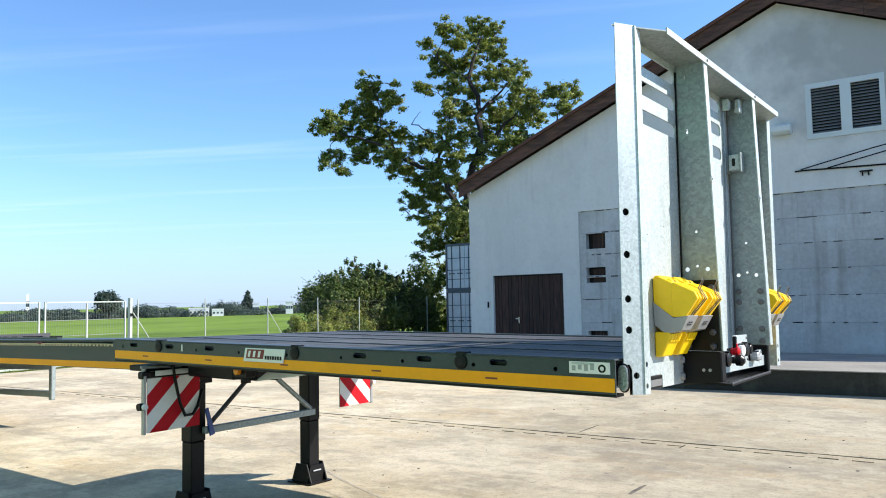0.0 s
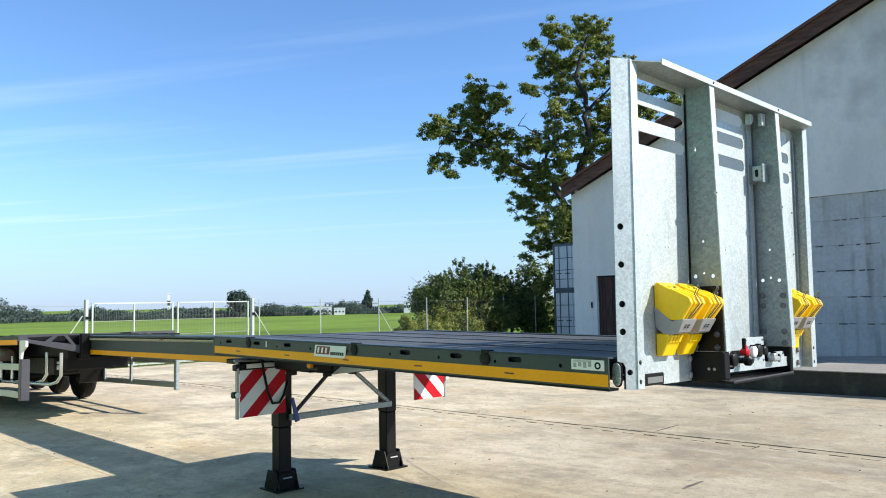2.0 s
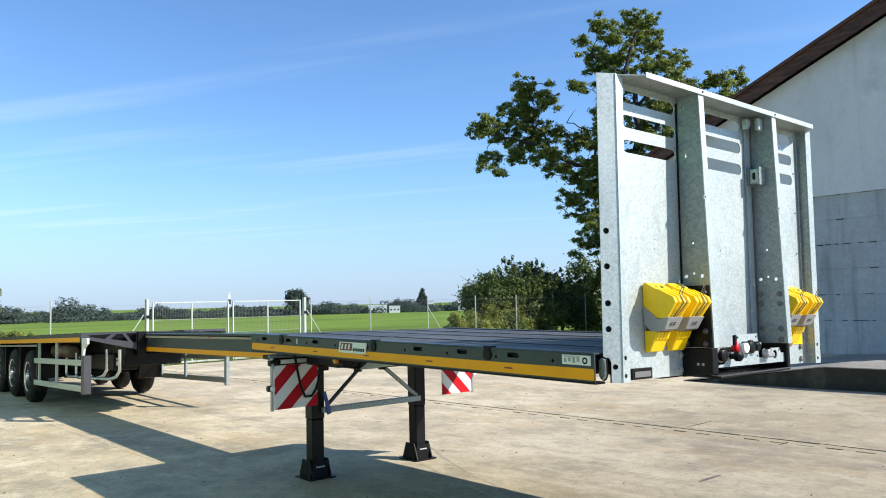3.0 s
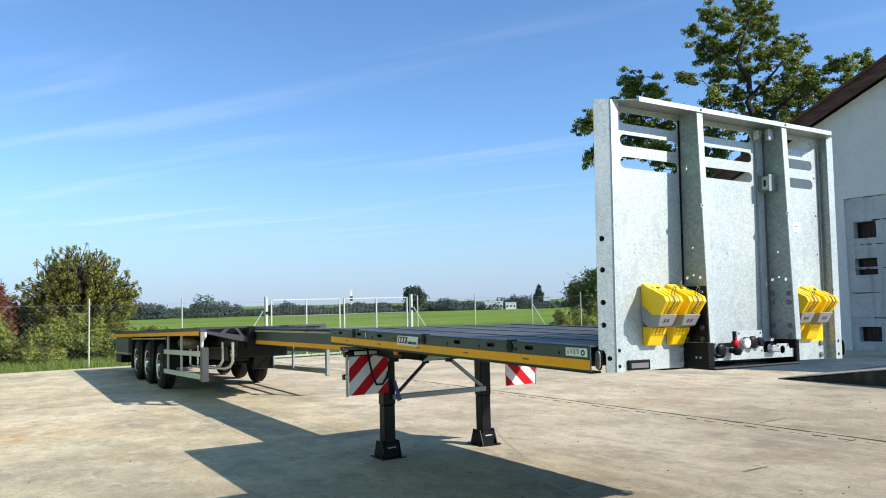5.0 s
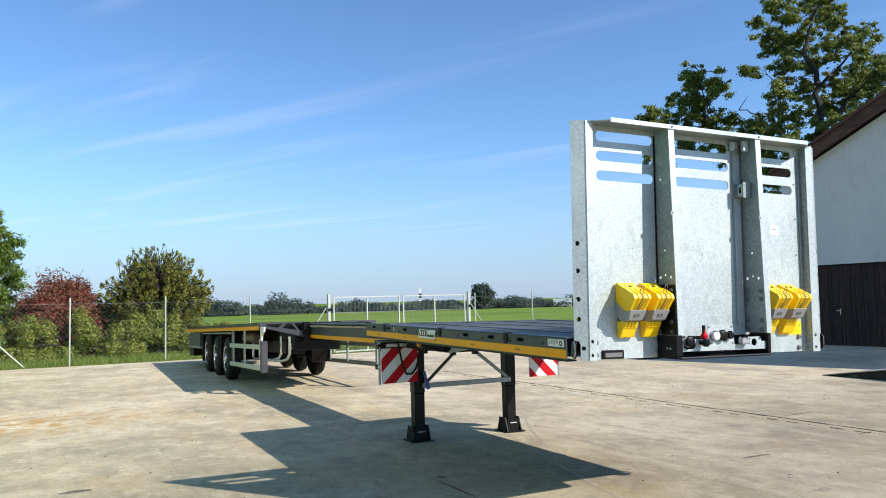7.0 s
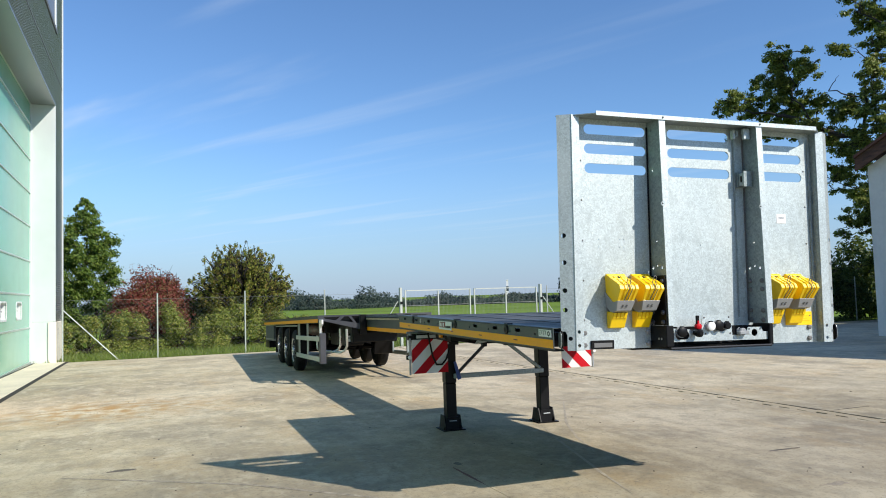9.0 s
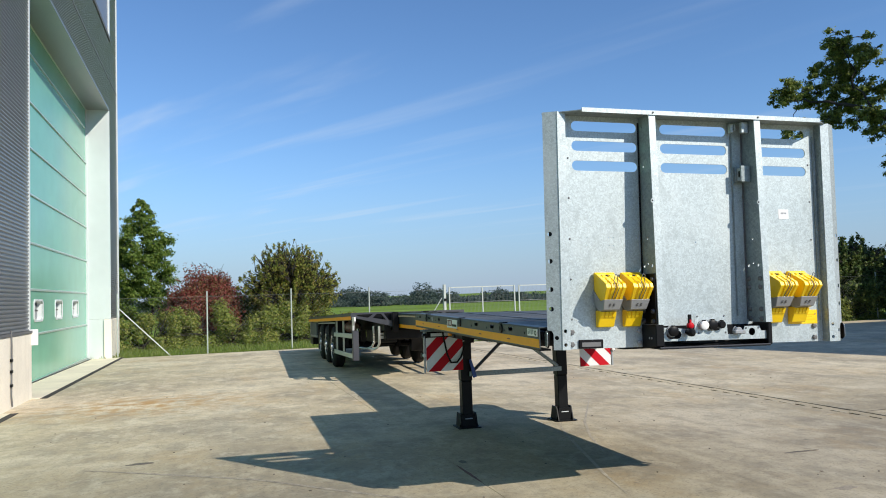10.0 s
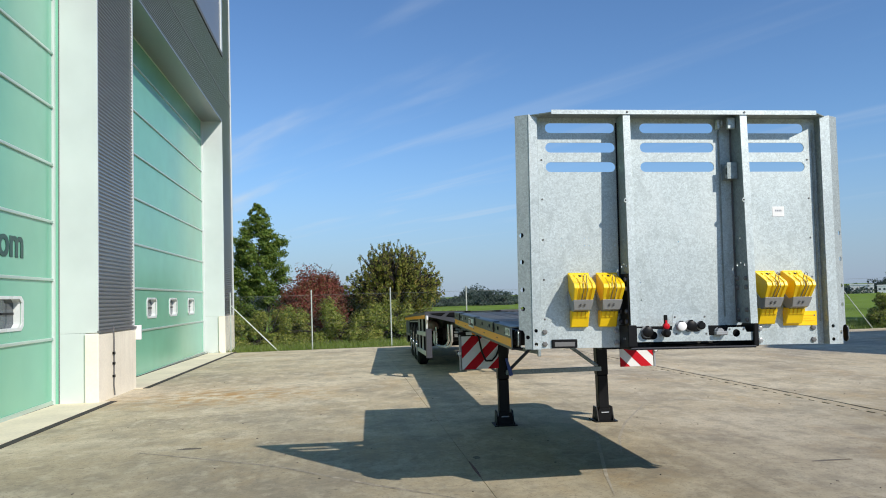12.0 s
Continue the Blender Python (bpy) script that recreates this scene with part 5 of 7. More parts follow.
def chock(y0):
    w = 0.166
    ck = thing("wheel_chock", (0, 0, 0), "yellow plastic wheel chock clipped into a grey holder on the headboard", "wheel chock")
    ck.matrix_basis = HUNG @ pose(XP + 0.006, y0, 0)

    def at(u, v, q):
        return (u, q, v)
    def taper(u, v, q):
        k = 1.0 if v > 1.70 else 1.0 - 0.26 * min(1.0, (1.70 - v) / 0.14)
        return (u, w / 2 + (q - w / 2) * k, v)
    body = [(0.0, 1.848), (0.03, 1.856), (0.212, 1.768), (0.226, 1.738), (0.158, 1.645), (0.0, 1.645)]
    upper = part("upper_wedge", Geo().prism(body, 0.004, w - 0.004, taper), M_YELLOW, ck, bevel=0.004)
    # four ribs on the sloping nose, with deep grooves between them
    for k in range(4):
        q = k * (w - 0.027) / 3
        rb = [(0.10, 1.815), (0.112, 1.822), (0.220, 1.772), (0.236, 1.738), (0.167, 1.642), (0.10, 1.642)]
        part("wedge_rib", Geo().prism(rb, q, q + 0.027, taper), M_YELLOW, upper, bevel=0.003)
    part("wedge_ridge", Geo().prism([(0.010, 1.845), (0.010, 1.858), (0.034, 1.860), (0.050, 1.842)], 0.0, w, at), M_YELLOW, upper, bevel=0.004)
    for q in (0.036, 0.10):
        part("wedge_stop", Geo().prism([(0.06, 1.83), (0.066, 1.846), (0.088, 1.838), (0.102, 1.815)], q, q + 0.03, at), M_YELLOW, upper, bevel=0.004)
    holder = [(0.0, 1.72), (0.105, 1.638), (0.184, 1.650), (0.142, 1.572), (0.06, 1.552), (0.0, 1.60)]
    hd = part("holder", Geo().prism(holder, -0.004, w + 0.004, taper), M_GREY, ck, "grey steel chock holder", bevel=0.003)
    for q in (0.062, 0.094):
        for up in (0.0, 0.3):
            part("holder_slot", Geo().prism([(0.157 + 0.022 * up, 1.598 + 0.04 * up), (0.163 + 0.022 * up, 1.606 + 0.04 * up), (0.168 + 0.022 * up, 1.606 + 0.04 * up), (0.162 + 0.022 * up, 1.598 + 0.04 * up)], q - 0.006, q + 0.006, at), M_LOUVRE, hd)
    lower = [(0.0, 1.565), (0.078, 1.565), (0.088, 1.545), (0.036, 1.436), (0.0, 1.436)]
    lw = part("lower_wedge", Geo().prism(lower, 0.014, w - 0.014, at), M_YELLOW, ck, bevel=0.005)
    for k in range(4):
        q = 0.022 + k * (w - 0.044 - 0.024) / 3
        part("lower_tooth", Geo().prism([(0.05, 1.515), (0.082, 1.515), (0.100, 1.556), (0.05, 1.556)], q, q + 0.024, at), M_YELLOW, lw)
    part("wedge_pit", Geo().prism([(0.066, 1.8395), (0.066, 1.8415), (0.092, 1.829), (0.092, 1.827)], 0.074, 0.092, at), M_DARK, upper)
    for q in (0.070,):
        wire = [(0.172, q, 1.648), (0.25, q, 1.737), (0.218, q, 1.79), (0.238, q + 0.002, 1.830), (0.232, q + 0.014, 1.842), (0.238, q + 0.026, 1.830), (0.218, q + 0.028, 1.79), (0.25, q + 0.028, 1.737), (0.172, q + 0.028, 1.648)]
        part("wire_clip", Geo().tube(wire, 0.003, 5), M_LOUVRE, ck, smooth=True)
    return ck


chock_one = chock(-0.834)
tagged(chock_one, group="wheel chocks on the headboard")
for y in (-0.609, 0.672, 0.897):
    copy_thing(chock_one, HUNG @ pose(XP + 0.006, y, 0))
tpart("yellow_sticker", Geo().box(XP + 0.004, XP + 0.007, 0.93, 1.21, 1.42, 1.535), M_YELLOW, headboard, "yellow sticker with faint print lines", warp=flat)
for k in range(3):
    tpart("sticker_line", Geo().box(XP + 0.007, XP + 0.008, 1.09, 1.19 - 0.03 * (k % 2), 1.455 + k * 0.02, 1.459 + k * 0.02), M_STRIPE, headboard, warp=flat)

# ---- the new hall with folding doors ----
HF, HD = -2.605, -3.395
hall = thing("workshop_hall", (-18.0, HF, 0), "tall modern workshop hall, grey corrugated cladding and mint green doors", "building", rz=0.46)


def hpart(name, geo, mat, parent=hall, label="", bevel=0.0, smooth=False):
    return part(name, geo, mat, parent, label, bevel, smooth, lambda x, y, z: (x + 18.0, y - HF, z))


def corrugated(x0, x1, z0, z1, pitch=0.076, depth=0.040, y=HF, tilt=None):
    """Horizontal corrugations as real folds; tilt(x) may cut the lower edge."""
    g = Geo()
    n = int((z1 - z0) / pitch)
    prof = []
    for i in range(n):
        a = z0 + i * pitch
        prof += [(a, -depth), (a + pitch * 0.38, 0), (a + pitch * 0.62, 0), (a + pitch * 0.90, -depth)]
    prof.append((z0 + n * pitch, -depth))
    pts = [(x, y + d, z) for z, d in prof for x in (x0, x1)]
    return g.add(pts, [(2 * i, 2 * i + 1, 2 * i + 3, 2 * i + 2) for i in range(len(prof) - 1)])


HT = 16.5
# body walls behind the cladding, split round the doors
g = Geo()
DOORS = ((-10.75, 1.5), (-25.9, -13.2))
DH = 8.95
for x0, x1 in ((-28.25, -25.92), (-13.18, -10.77), (1.52, 4.0)):
    g.box(x0, x1, HD - 0.4, HF - 0.03, -0.35, HT)
for x0, x1 in DOORS:
    g.box(x0 - 0.02, x1 + 0.02, HD - 0.4, HF - 0.03, DH, HT)
g.box(-28.25, -28.0, -30, HD - 0.4, -0.35, HT).box(3.75, 4.0, -30, HD - 0.4, -0.35, HT).box(-28.25, 4.0, -30.25, -30, -0.35, HT)
hpart("wall", g, M_CLAD, label="hall walls")
hpart("roof", Geo().box(-28.3, 4.05, -30.3, HF + 0.02, HT, HT + 0.3), M_CLAD, label="flat grey roof edge")
hpart("cladding", corrugated(-13.2, -10.73, 1.28, DH + 0.02), M_CLAD, label="horizontal grey corrugated sheet")
hpart("cladding", corrugated(-28.22, -25.98, 1.28, DH + 0.02), M_CLAD, label="horizontal grey corrugated sheet")
hpart("cladding", corrugated(-28.22, 4.0, DH + 0.02, 11.6), M_CLAD, label="horizontal grey corrugated sheet")
hpart("cladding", corrugated(-28.22, -26.3, 11.6, HT), M_CLAD, label="horizontal grey corrugated sheet")
hpart("cladding", corrugated(1.6, 4.0, 0.0, DH), M_CLAD)
hpart("corner_trim", Geo().box(-28.28, -28.2, HF - 0.03, HF + 0.035, 1.25, HT), M_PANEL, bevel=0.01)
hpart("sheet_joint", Geo().box(-28.2, 4.0, HF + 0.001, HF + 0.006, 10.05, 10.09), M_LOUVRE)
# ribbon window above the doors
win = hpart("window", Geo().box(-26.05, 3.5, HF - 0.26, HF - 0.24, 11.75, HT - 0.3), M_GLASS, label="ribbon window with pale reveals")
hpart("window_sill", Geo().box(-26.3, 4.0, HF - 0.28, HF + 0.03, 11.6, 11.74), M_LOUVRE, win, bevel=0.01)
hpart("window_reveal", Geo().box(-26.3, -26.06, HF - 0.28, HF + 0.01, 11.74, HT - 0.3), M_PANEL, win)
for x in (-23.0, -19.5, -16.0, -12.5, -9.0):
    hpart("window_bar", Geo().box(x - 0.05, x + 0.05, HF - 0.239, HF - 0.18, 11.74, HT - 0.3), M_PANEL, win)
# soffits and folded sheet reveals of the door openings
for x0, x1 in DOORS:
    hpart("soffit", Geo().box(x0, x1, HD - 0.05, HF + 0.01, DH - 0.06, DH - 0.002), M_CLAD, label="folded grey soffit")
for x in (-10.75, -25.9):
    rv = hpart("reveal", Geo().box(x - 0.02, x + 0.03, HD - 0.02, HF + 0.012, 1.262, DH - 0.06), M_PANEL, label="pale folded sheet reveal", bevel=0.004)
    hpart("reveal_lower", Geo().box(x - 0.02, x + 0.028, HD - 0.02, HF - 0.22, -0.05 if x > -20 else -0.2, 1.26), M_PANEL, rv)
    hpart("reveal_rail", Geo().box(x + 0.0, x + 0.10, HD - 0.03, HD + 0.05, -0.1, DH - 0.06), M_PANEL, rv)
hpart("side_seal", Geo().box(-10.718, -10.712, HD + 0.05, HD + 0.10, -0.05, DH - 0.06), M_DOOR, label="mint green side seal of the door")
hpart("seal_strip", Geo().box(-10.718, -10.706, HD + 0.101, HD + 0.116, -0.05, DH - 0.06), M_LOUVRE)
hpart("reveal", Geo().box(-13.23, -13.18, HD - 0.02, HF + 0.012, 0.0, DH - 0.06), M_PANEL)
# concrete plinths
hpart("plinth", Geo().box(-13.24, -10.66, HF - 0.22, HF + 0.03, -0.2, 1.25), M_CREAM, label="cream concrete plinth", bevel=0.015)
hpart("plinth", Geo().box(-28.3, -25.8, HF - 0.22, HF + 0.03, -0.4, 1.25), M_CREAM, label="cream concrete plinth", bevel=0.015)
hpart("plinth_flashing", Geo().box(-13.22, -10.7, HF + 0.0, HF + 0.05, 1.252, 1.30), M_LOUVRE)
pipe = [(-11.55, HF + 0.045, 1.35), (-11.55, HF + 0.055, 1.1), (-11.56, HF + 0.05, 0.6), (-11.54, HF + 0.05, 0.2), (-11.58, HF + 0.055, 0.0)]
hpart("conduit", Geo().tube(pipe, 0.014, 6), M_LOUVRE)
for z in (0.35, 0.6, 0.8):
    hpart("conduit_clip", Geo().box(-11.585, -11.515, HF + 0.03, HF + 0.07, z, z + 0.05), M_BLACK)
hpart("socket_box", Geo().box(-13.3, -13.22, HF - 0.02, HF + 0.14, 1.0, 1.32), M_WHITE, label="white switch box", bevel=0.01)


def hall_door(x0, x1, rows, holes_at):
    door = hpart("door", Geo().box(x0, x1, HD - 0.16, HD - 0.13, -0.25, DH), M_LOUVRE, label="mint green folding door")
    for za, zb in zip(rows, rows[1:]):
        holes = []
        if za < 1.5 < zb:
            holes = [[(x - 0.50, 1.50), (x - 0.43, 1.43), (x + 0.43, 1.43), (x + 0.50, 1.50), (x + 0.50, 1.86), (x + 0.43, 1.93), (x - 0.43, 1.93), (x - 0.50, 1.86)] for x in holes_at]
        hpart("door_field", Geo().plate([(x0 + 0.02, za + 0.02), (x1 - 0.02, za + 0.02), (x1 - 0.02, zb - 0.02), (x0 + 0.02, zb - 0.02)], holes, HD - 0.012, HD, XZ), M_DOOR, door, "taut mint green field")
        hpart("door_profile", Geo().box(x0, x1, HD - 0.02, HD + 0.035, zb - 0.028, zb + 0.028), M_PROFILE, door, bevel=0.01)
    hpart("door_foot", Geo().box(x0, x1, HD - 0.03, HD + 0.03, rows[0] - 0.12, rows[0] + 0.05), M_PROFILE, door)
    for x in holes_at:
        outer = [(x - 0.56, 1.47), (x - 0.46, 1.39), (x + 0.46, 1.39), (x + 0.56, 1.47), (x + 0.56, 1.89), (x + 0.46, 1.97), (x - 0.46, 1.97), (x - 0.56, 1.89)]
        inner = [(x + (u - x) * 0.86, 1.68 + (v - 1.68) * 0.82) for u, v in outer]
        hpart("porthole_frame", Geo().plate(outer, [inner], HD, HD + 0.02, XZ), M_STONE, door, bevel=0.004)
        hpart("porthole_lining", Geo().plate(outer, [inner], HD - 0.128, HD - 0.013, XZ), M_STONE, door)
        hpart("pane", Geo().box(x - 0.5, x + 0.5, HD - 0.127, HD - 0.12, 1.43, 1.93), M_GLASS, door)
        hpart("pane_bar", Geo().box(x - 0.45, x + 0.0, HD - 0.119, HD - 0.10, 1.66, 1.70), M_BLACK, door)
    return door


ROWS_FAR = (-0.12, 1.09, 2.21, 3.37, 4.58, 5.75, 6.91, 8.15, 8.9)
ROWS_NEAR = (0.0, 1.18, 2.28, 3.36, 4.44, 5.54, 6.58, 7.66, 8.9)
hall_door(-25.85, -13.5, ROWS_FAR, (-18.0, -20.7, -23.5))
near_door = hall_door(-10.9, 1.4, ROWS_NEAR, (-8.82, -5.6))
for dx, thick in ((-0.016, 0.004), (0.016, 0.006)):
    text = bpy.data.curves.new("lettering", "FONT")
    text.body, text.size, text.extrude, text.offset = "om", 0.74, thick, 0.008
    letters = new("lettering", text)
    letters.parent = near_door
    letters.matrix_basis = pose(-8.42 + 18.0 + dx, HD - HF + 0.006, 2.62, 90, 0, 180)
    text.materials.append(M_LETTER)
# thresholds and the dark rail groove in the yard
for x0, x1 in DOORS:
    th = part("threshold", slab(x0 - 0.1, x1 + 0.1, HD + 0.04, -2.36), M_THRESHOLD)
    tagged(th, "worn pale concrete door threshold", "threshold", kind="structure")
    th.location.z = 0.012
    part("door_groove", slab(x0, x1, HD + 0.03, HD + 0.10), M_JOINT, th).location.z = 0.004
    gr = part("floor_rail", slab(x0 - 0.1, x1 + 0.1, -2.358, -2.235), M_JOINT)
    tagged(gr, "dark steel rail set in the yard along the doors", "floor rail", kind="structure")
    gr.location.z = 0.008

# ---- the old gabled barn ----
BY = 22.3
WEST, RIDGE, EAST, EAVE, PEAK = -14.55, -4.15, 6.25, 5.45, 9.85
barn = thing("old_barn", (RIDGE, BY, 0), "old white-rendered gabled barn with brown timber verge and dark plank doors", "barn")


barn.matrix_basis = pose(-4.60, 24.54, -0.11) @ Matrix.Diagonal((1.1, 1.1, 1.1, 1))
BARN_FRONT = 24.53


def bpart(name, geo, mat, parent=barn, label="", bevel=0.0, smooth=False):
    return part(name, geo, mat, parent, label, bevel, smooth, lambda x, y, z: (x - RIDGE, y - BY, z))


REC0, REC1, RECT = -10.38, 5.2, 4.5
WINS = [(-10.15, -9.5, 3.28, 3.79), (-10.17, -9.52, 2.20, 2.69), (-10.17, -9.52, 0.25, 0.68)]
gable = [(WEST, -0.3), (-13.64, -0.3), (-13.64, 2.55), (-10.98, 2.55), (-10.98, -0.3), (REC0, -0.3), (REC0, RECT), (REC1, RECT), (REC1, -0.3), (EAST, -0.3), (EAST, EAVE), (RIDGE, PEAK), (WEST, EAVE)]
LOUV = ((-3.46, -2.66), (-2.50, -1.74))
holes = [[(a, 5.98), (b, 5.98), (b, 7.32), (a, 7.32)] for a, b in LOUV]
bpart("gable_wall", Geo().plate(gable, holes, BY, BY + 0.35, XZ), M_PLASTER, label="white rendered gable wall, stained with age")
bpart("side_wall", Geo().box(WEST, WEST + 0.35, BY + 0.35, BY + 26, -0.3, EAVE), M_PLASTER)
bpart("side_wall", Geo().box(EAST - 0.35, EAST, BY + 0.35, BY + 26, -0.3, EAVE), M_PLASTER)
bpart("rear_wall", Geo().prism([(WEST, -0.3), (EAST, -0.3), (EAST, EAVE), (RIDGE, PEAK), (WEST, EAVE)], BY + 25.65, BY + 26, XZ), M_PLASTER)
# recessed infill of long concrete panels with crumbling seams
levels = (-0.3, 0.95, 1.68, 2.40, 3.10, 3.80, RECT)
infill = bpart("infill", Geo().box(REC0, REC1, BY + 0.30, BY + 0.34, -0.3, RECT), M_SEAM, label="recessed whitewashed concrete panels")
cols = (REC0, -7.2, -3.9, -0.6, 2.4, REC1)
for za, zb in zip(levels, levels[1:]):
    for xa, xb in zip(cols, cols[1:]):
        hs = [[(a, max(c, za + 0.03)), (b, max(c, za + 0.03)), (b, min(d, zb - 0.03)), (a, min(d, zb - 0.03))] for a, b, c, d in WINS if xa < a < xb and c < zb - 0.1 and d > za + 0.1]
        bpart("concrete_panel", Geo().plate([(xa + 0.0015, za + 0.003), (xb - 0.0015, za + 0.003), (xb - 0.0015, zb - 0.002), (xa + 0.0015, zb - 0.002)], hs, BY + 0.05, BY + 0.28, XZ), M_BLOCK, infill)
rs = random.Random(4)
for zb in levels[1:]:
    for k in range(52):
        x = rs.uniform(REC0, REC1 - 0.4)
        w, h = rs.uniform(0.04, 0.22), rs.uniform(0.006, 0.026)
        bpart("seam_gap", Geo().box(x, x + w, BY + 0.046, BY + 0.06, zb - h - 0.004, zb + 0.008), M_SEAM, infill)
for a, b, c, d in WINS:
    bpart("opening_back", Geo().box(a - 0.02, b + 0.02, BY + 0.281, BY + 0.295, c - 0.02, d + 0.02), M_DARK, infill)
    bpart("opening_board", Geo().box(a + 0.16, b, BY + 0.22, BY + 0.24, c + 0.02, d - 0.04), M_DOORWOOD, infill)
# double plank door
door = bpart("plank_door", Geo().box(-13.62, -11.0, BY + 0.14, BY + 0.18, -0.12, 2.53), M_DARK, label="dark stained double plank door with a pale handle")
for k in range(20):
    x = -13.62 + k * 0.131
    bpart("plank", Geo().box(x + 0.004, x + 0.127, BY + 0.105 + 0.006 * (k % 3), BY + 0.139, -0.10 + 0.012 * (k % 4), 2.50), M_DOORWOOD, door)
bpart("door_frame", Geo().box(-13.66, -10.96, BY + 0.09, BY + 0.2, 2.505, 2.58), M_DARK, door)
bpart("handle", Geo().box(-12.70, -12.67, BY + 0.07, BY + 0.10, 0.92, 1.12).box(-12.80, -12.68, BY + 0.05, BY + 0.075, 1.06, 1.08), M_ALU, door)
bpart("wall_switch", Geo().box(-13.86, -13.81, BY - 0.03, BY, 1.45, 1.66), M_BLACK)
# louvred vents with white surrounds
for a, b in LOUV:
    fr = bpart("vent_frame", Geo().plate([(a - 0.09, 5.89), (b + 0.07, 5.89), (b + 0.07, 7.41), (a - 0.09, 7.41)], [[(a + 0.05, 6.03), (b - 0.05, 6.03), (b - 0.05, 7.27), (a + 0.05, 7.27)]], BY - 0.03, BY + 0.05, XZ), M_PANEL, label="louvred vent in a pale frame")
    bpart("vent_back", Geo().box(a, b, BY + 0.2, BY + 0.22, 5.98, 7.32), M_DARK, fr)
    for k in range(15):
        z = 6.04 + k * 0.083
        bpart("vent_slat", Geo().prism([(BY + 0.02, z), (BY + 0.10, z + 0.055), (BY + 0.10, z + 0.067), (BY + 0.02, z + 0.012)], a + 0.04, b - 0.04, lambda u, v, w: (w, u, v)), M_SLAT, fr)
# hooded wall lamp, cable runs
bpart("wall_lamp", Geo().prism([(BY, 6.42), (BY - 0.30, 6.33), (BY - 0.30, 6.17), (BY - 0.2, 6.10), (BY, 6.10)], -4.42, -3.92, lambda u, v, w: (w, u, v)), M_STONE, label="boxy pale wall lamp", bevel=0.01)
bpart("wall_cable", Geo().tube([(-3.9, BY - 0.03, 5.05), (-3.7, BY - 0.03, 5.06), (-1.0, BY - 0.03, 4.98), (6.0, BY - 0.03, 4.9)], 0.022, 6), M_BLACK)
bpart("wall_cable", Geo().tube([(-3.75, BY - 0.04, 5.09), (-2.0, BY - 0.3, 5.42), (3.0, BY - 1.0, 6.2)], 0.016, 6), M_BLACK)
bpart("wall_cable", Geo().tube([(-3.1, BY - 0.04, 5.06), (-1.5, BY - 0.3, 5.35), (3.0, BY - 1.0, 6.0)], 0.016, 6), M_BLACK)
bpart("cable_bracket", Geo().box(-2.35, -2.05, BY - 0.05, BY, 4.86, 4.9).box(-2.3, -2.27, BY - 0.05, BY, 4.76, 4.86).box(-2.16, -2.13, BY - 0.05, BY, 4.76, 4.86), M_BLACK)
# roof with an overhanging timber verge
slope = (PEAK - EAVE) / (RIDGE - WEST)
for s, edge in ((-1, WEST), (1, EAST)):
    def at(u, v, w, s=s):
        return (RIDGE + s * u, w, PEAK + 0.10 - slope * u + v)
    span = RIDGE - WEST + 0.24
    bpart("roof_slope", Geo().prism([(0, 0.30), (span, 0.30), (span, 0.40), (0, 0.40)], BY - 0.34, BY + 26.4, at), M_ROOF, label="brown tiled roof slope")
    for k in range(3):
        z0 = -0.12 + 0.145 * k
        n = 5
        for j in range(n):
            a, b = span * j / n, span * (j + 1) / n
            bpart("verge_board", Geo().prism([(a + 0.003, z0), (b - 0.003, z0), (b - 0.003, z0 + 0.138), (a + 0.003, z0 + 0.138)], BY - 0.30 + 0.012 * k, BY - 0.26 + 0.012 * k, at), M_TIMBER)
    bpart("soffit_boards", Geo().prism([(0, -0.02), (span, -0.02), (span, 0.01), (0, 0.01)], BY - 0.26, BY - 0.002, at), M_TIMBER)

# low loading dock: a ramped kerb wall, a level strip and an apron falling back to the barn
DY, DYB = 15.27, 16.75
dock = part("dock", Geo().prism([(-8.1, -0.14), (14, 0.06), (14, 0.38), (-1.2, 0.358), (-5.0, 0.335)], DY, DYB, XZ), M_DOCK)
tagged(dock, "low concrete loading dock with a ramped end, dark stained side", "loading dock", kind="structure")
DOCK_LINE = ((-8.05, -0.105), (-5.0, 0.340), (-1.2, 0.363), (14, 0.385))
g = Geo()
for (xa, za), (xb, zb) in zip(DOCK_LINE, DOCK_LINE[1:]):
    g.prism([(xa, za), (xb, zb), (xb, zb + 0.018), (xa, za + 0.018)], DY - 0.02, DYB - 0.003, XZ)
cap = part("dock_top", g, M_DOCKTOP)
tagged(cap, "pale worn concrete top of the loading dock", "dock top", kind="structure")
g = Geo()
for (xa, za), (xb, zb) in zip(DOCK_LINE, DOCK_LINE[1:]):
    g.add([(xa, DYB, za), (xb, DYB, zb), (xb, BARN_FRONT, min(zb, 0.03)), (xa, BARN_FRONT, min(za, 0.03)), (xa, DYB, -0.3), (xb, DYB, -0.3), (xb, BARN_FRONT, -0.3), (xa, BARN_FRONT, -0.3)],
          [(0, 1, 2, 3), (7, 6, 5, 4), (0, 4, 5, 1), (1, 5, 6, 2), (2, 6, 7, 3), (3, 7, 4, 0)])
apron = part("dock_apron", g, M_DOCKTOP)
tagged(apron, "worn concrete apron falling from the dock to the barn", "apron", kind="structure")

# ---- stacked containers beside the barn ----


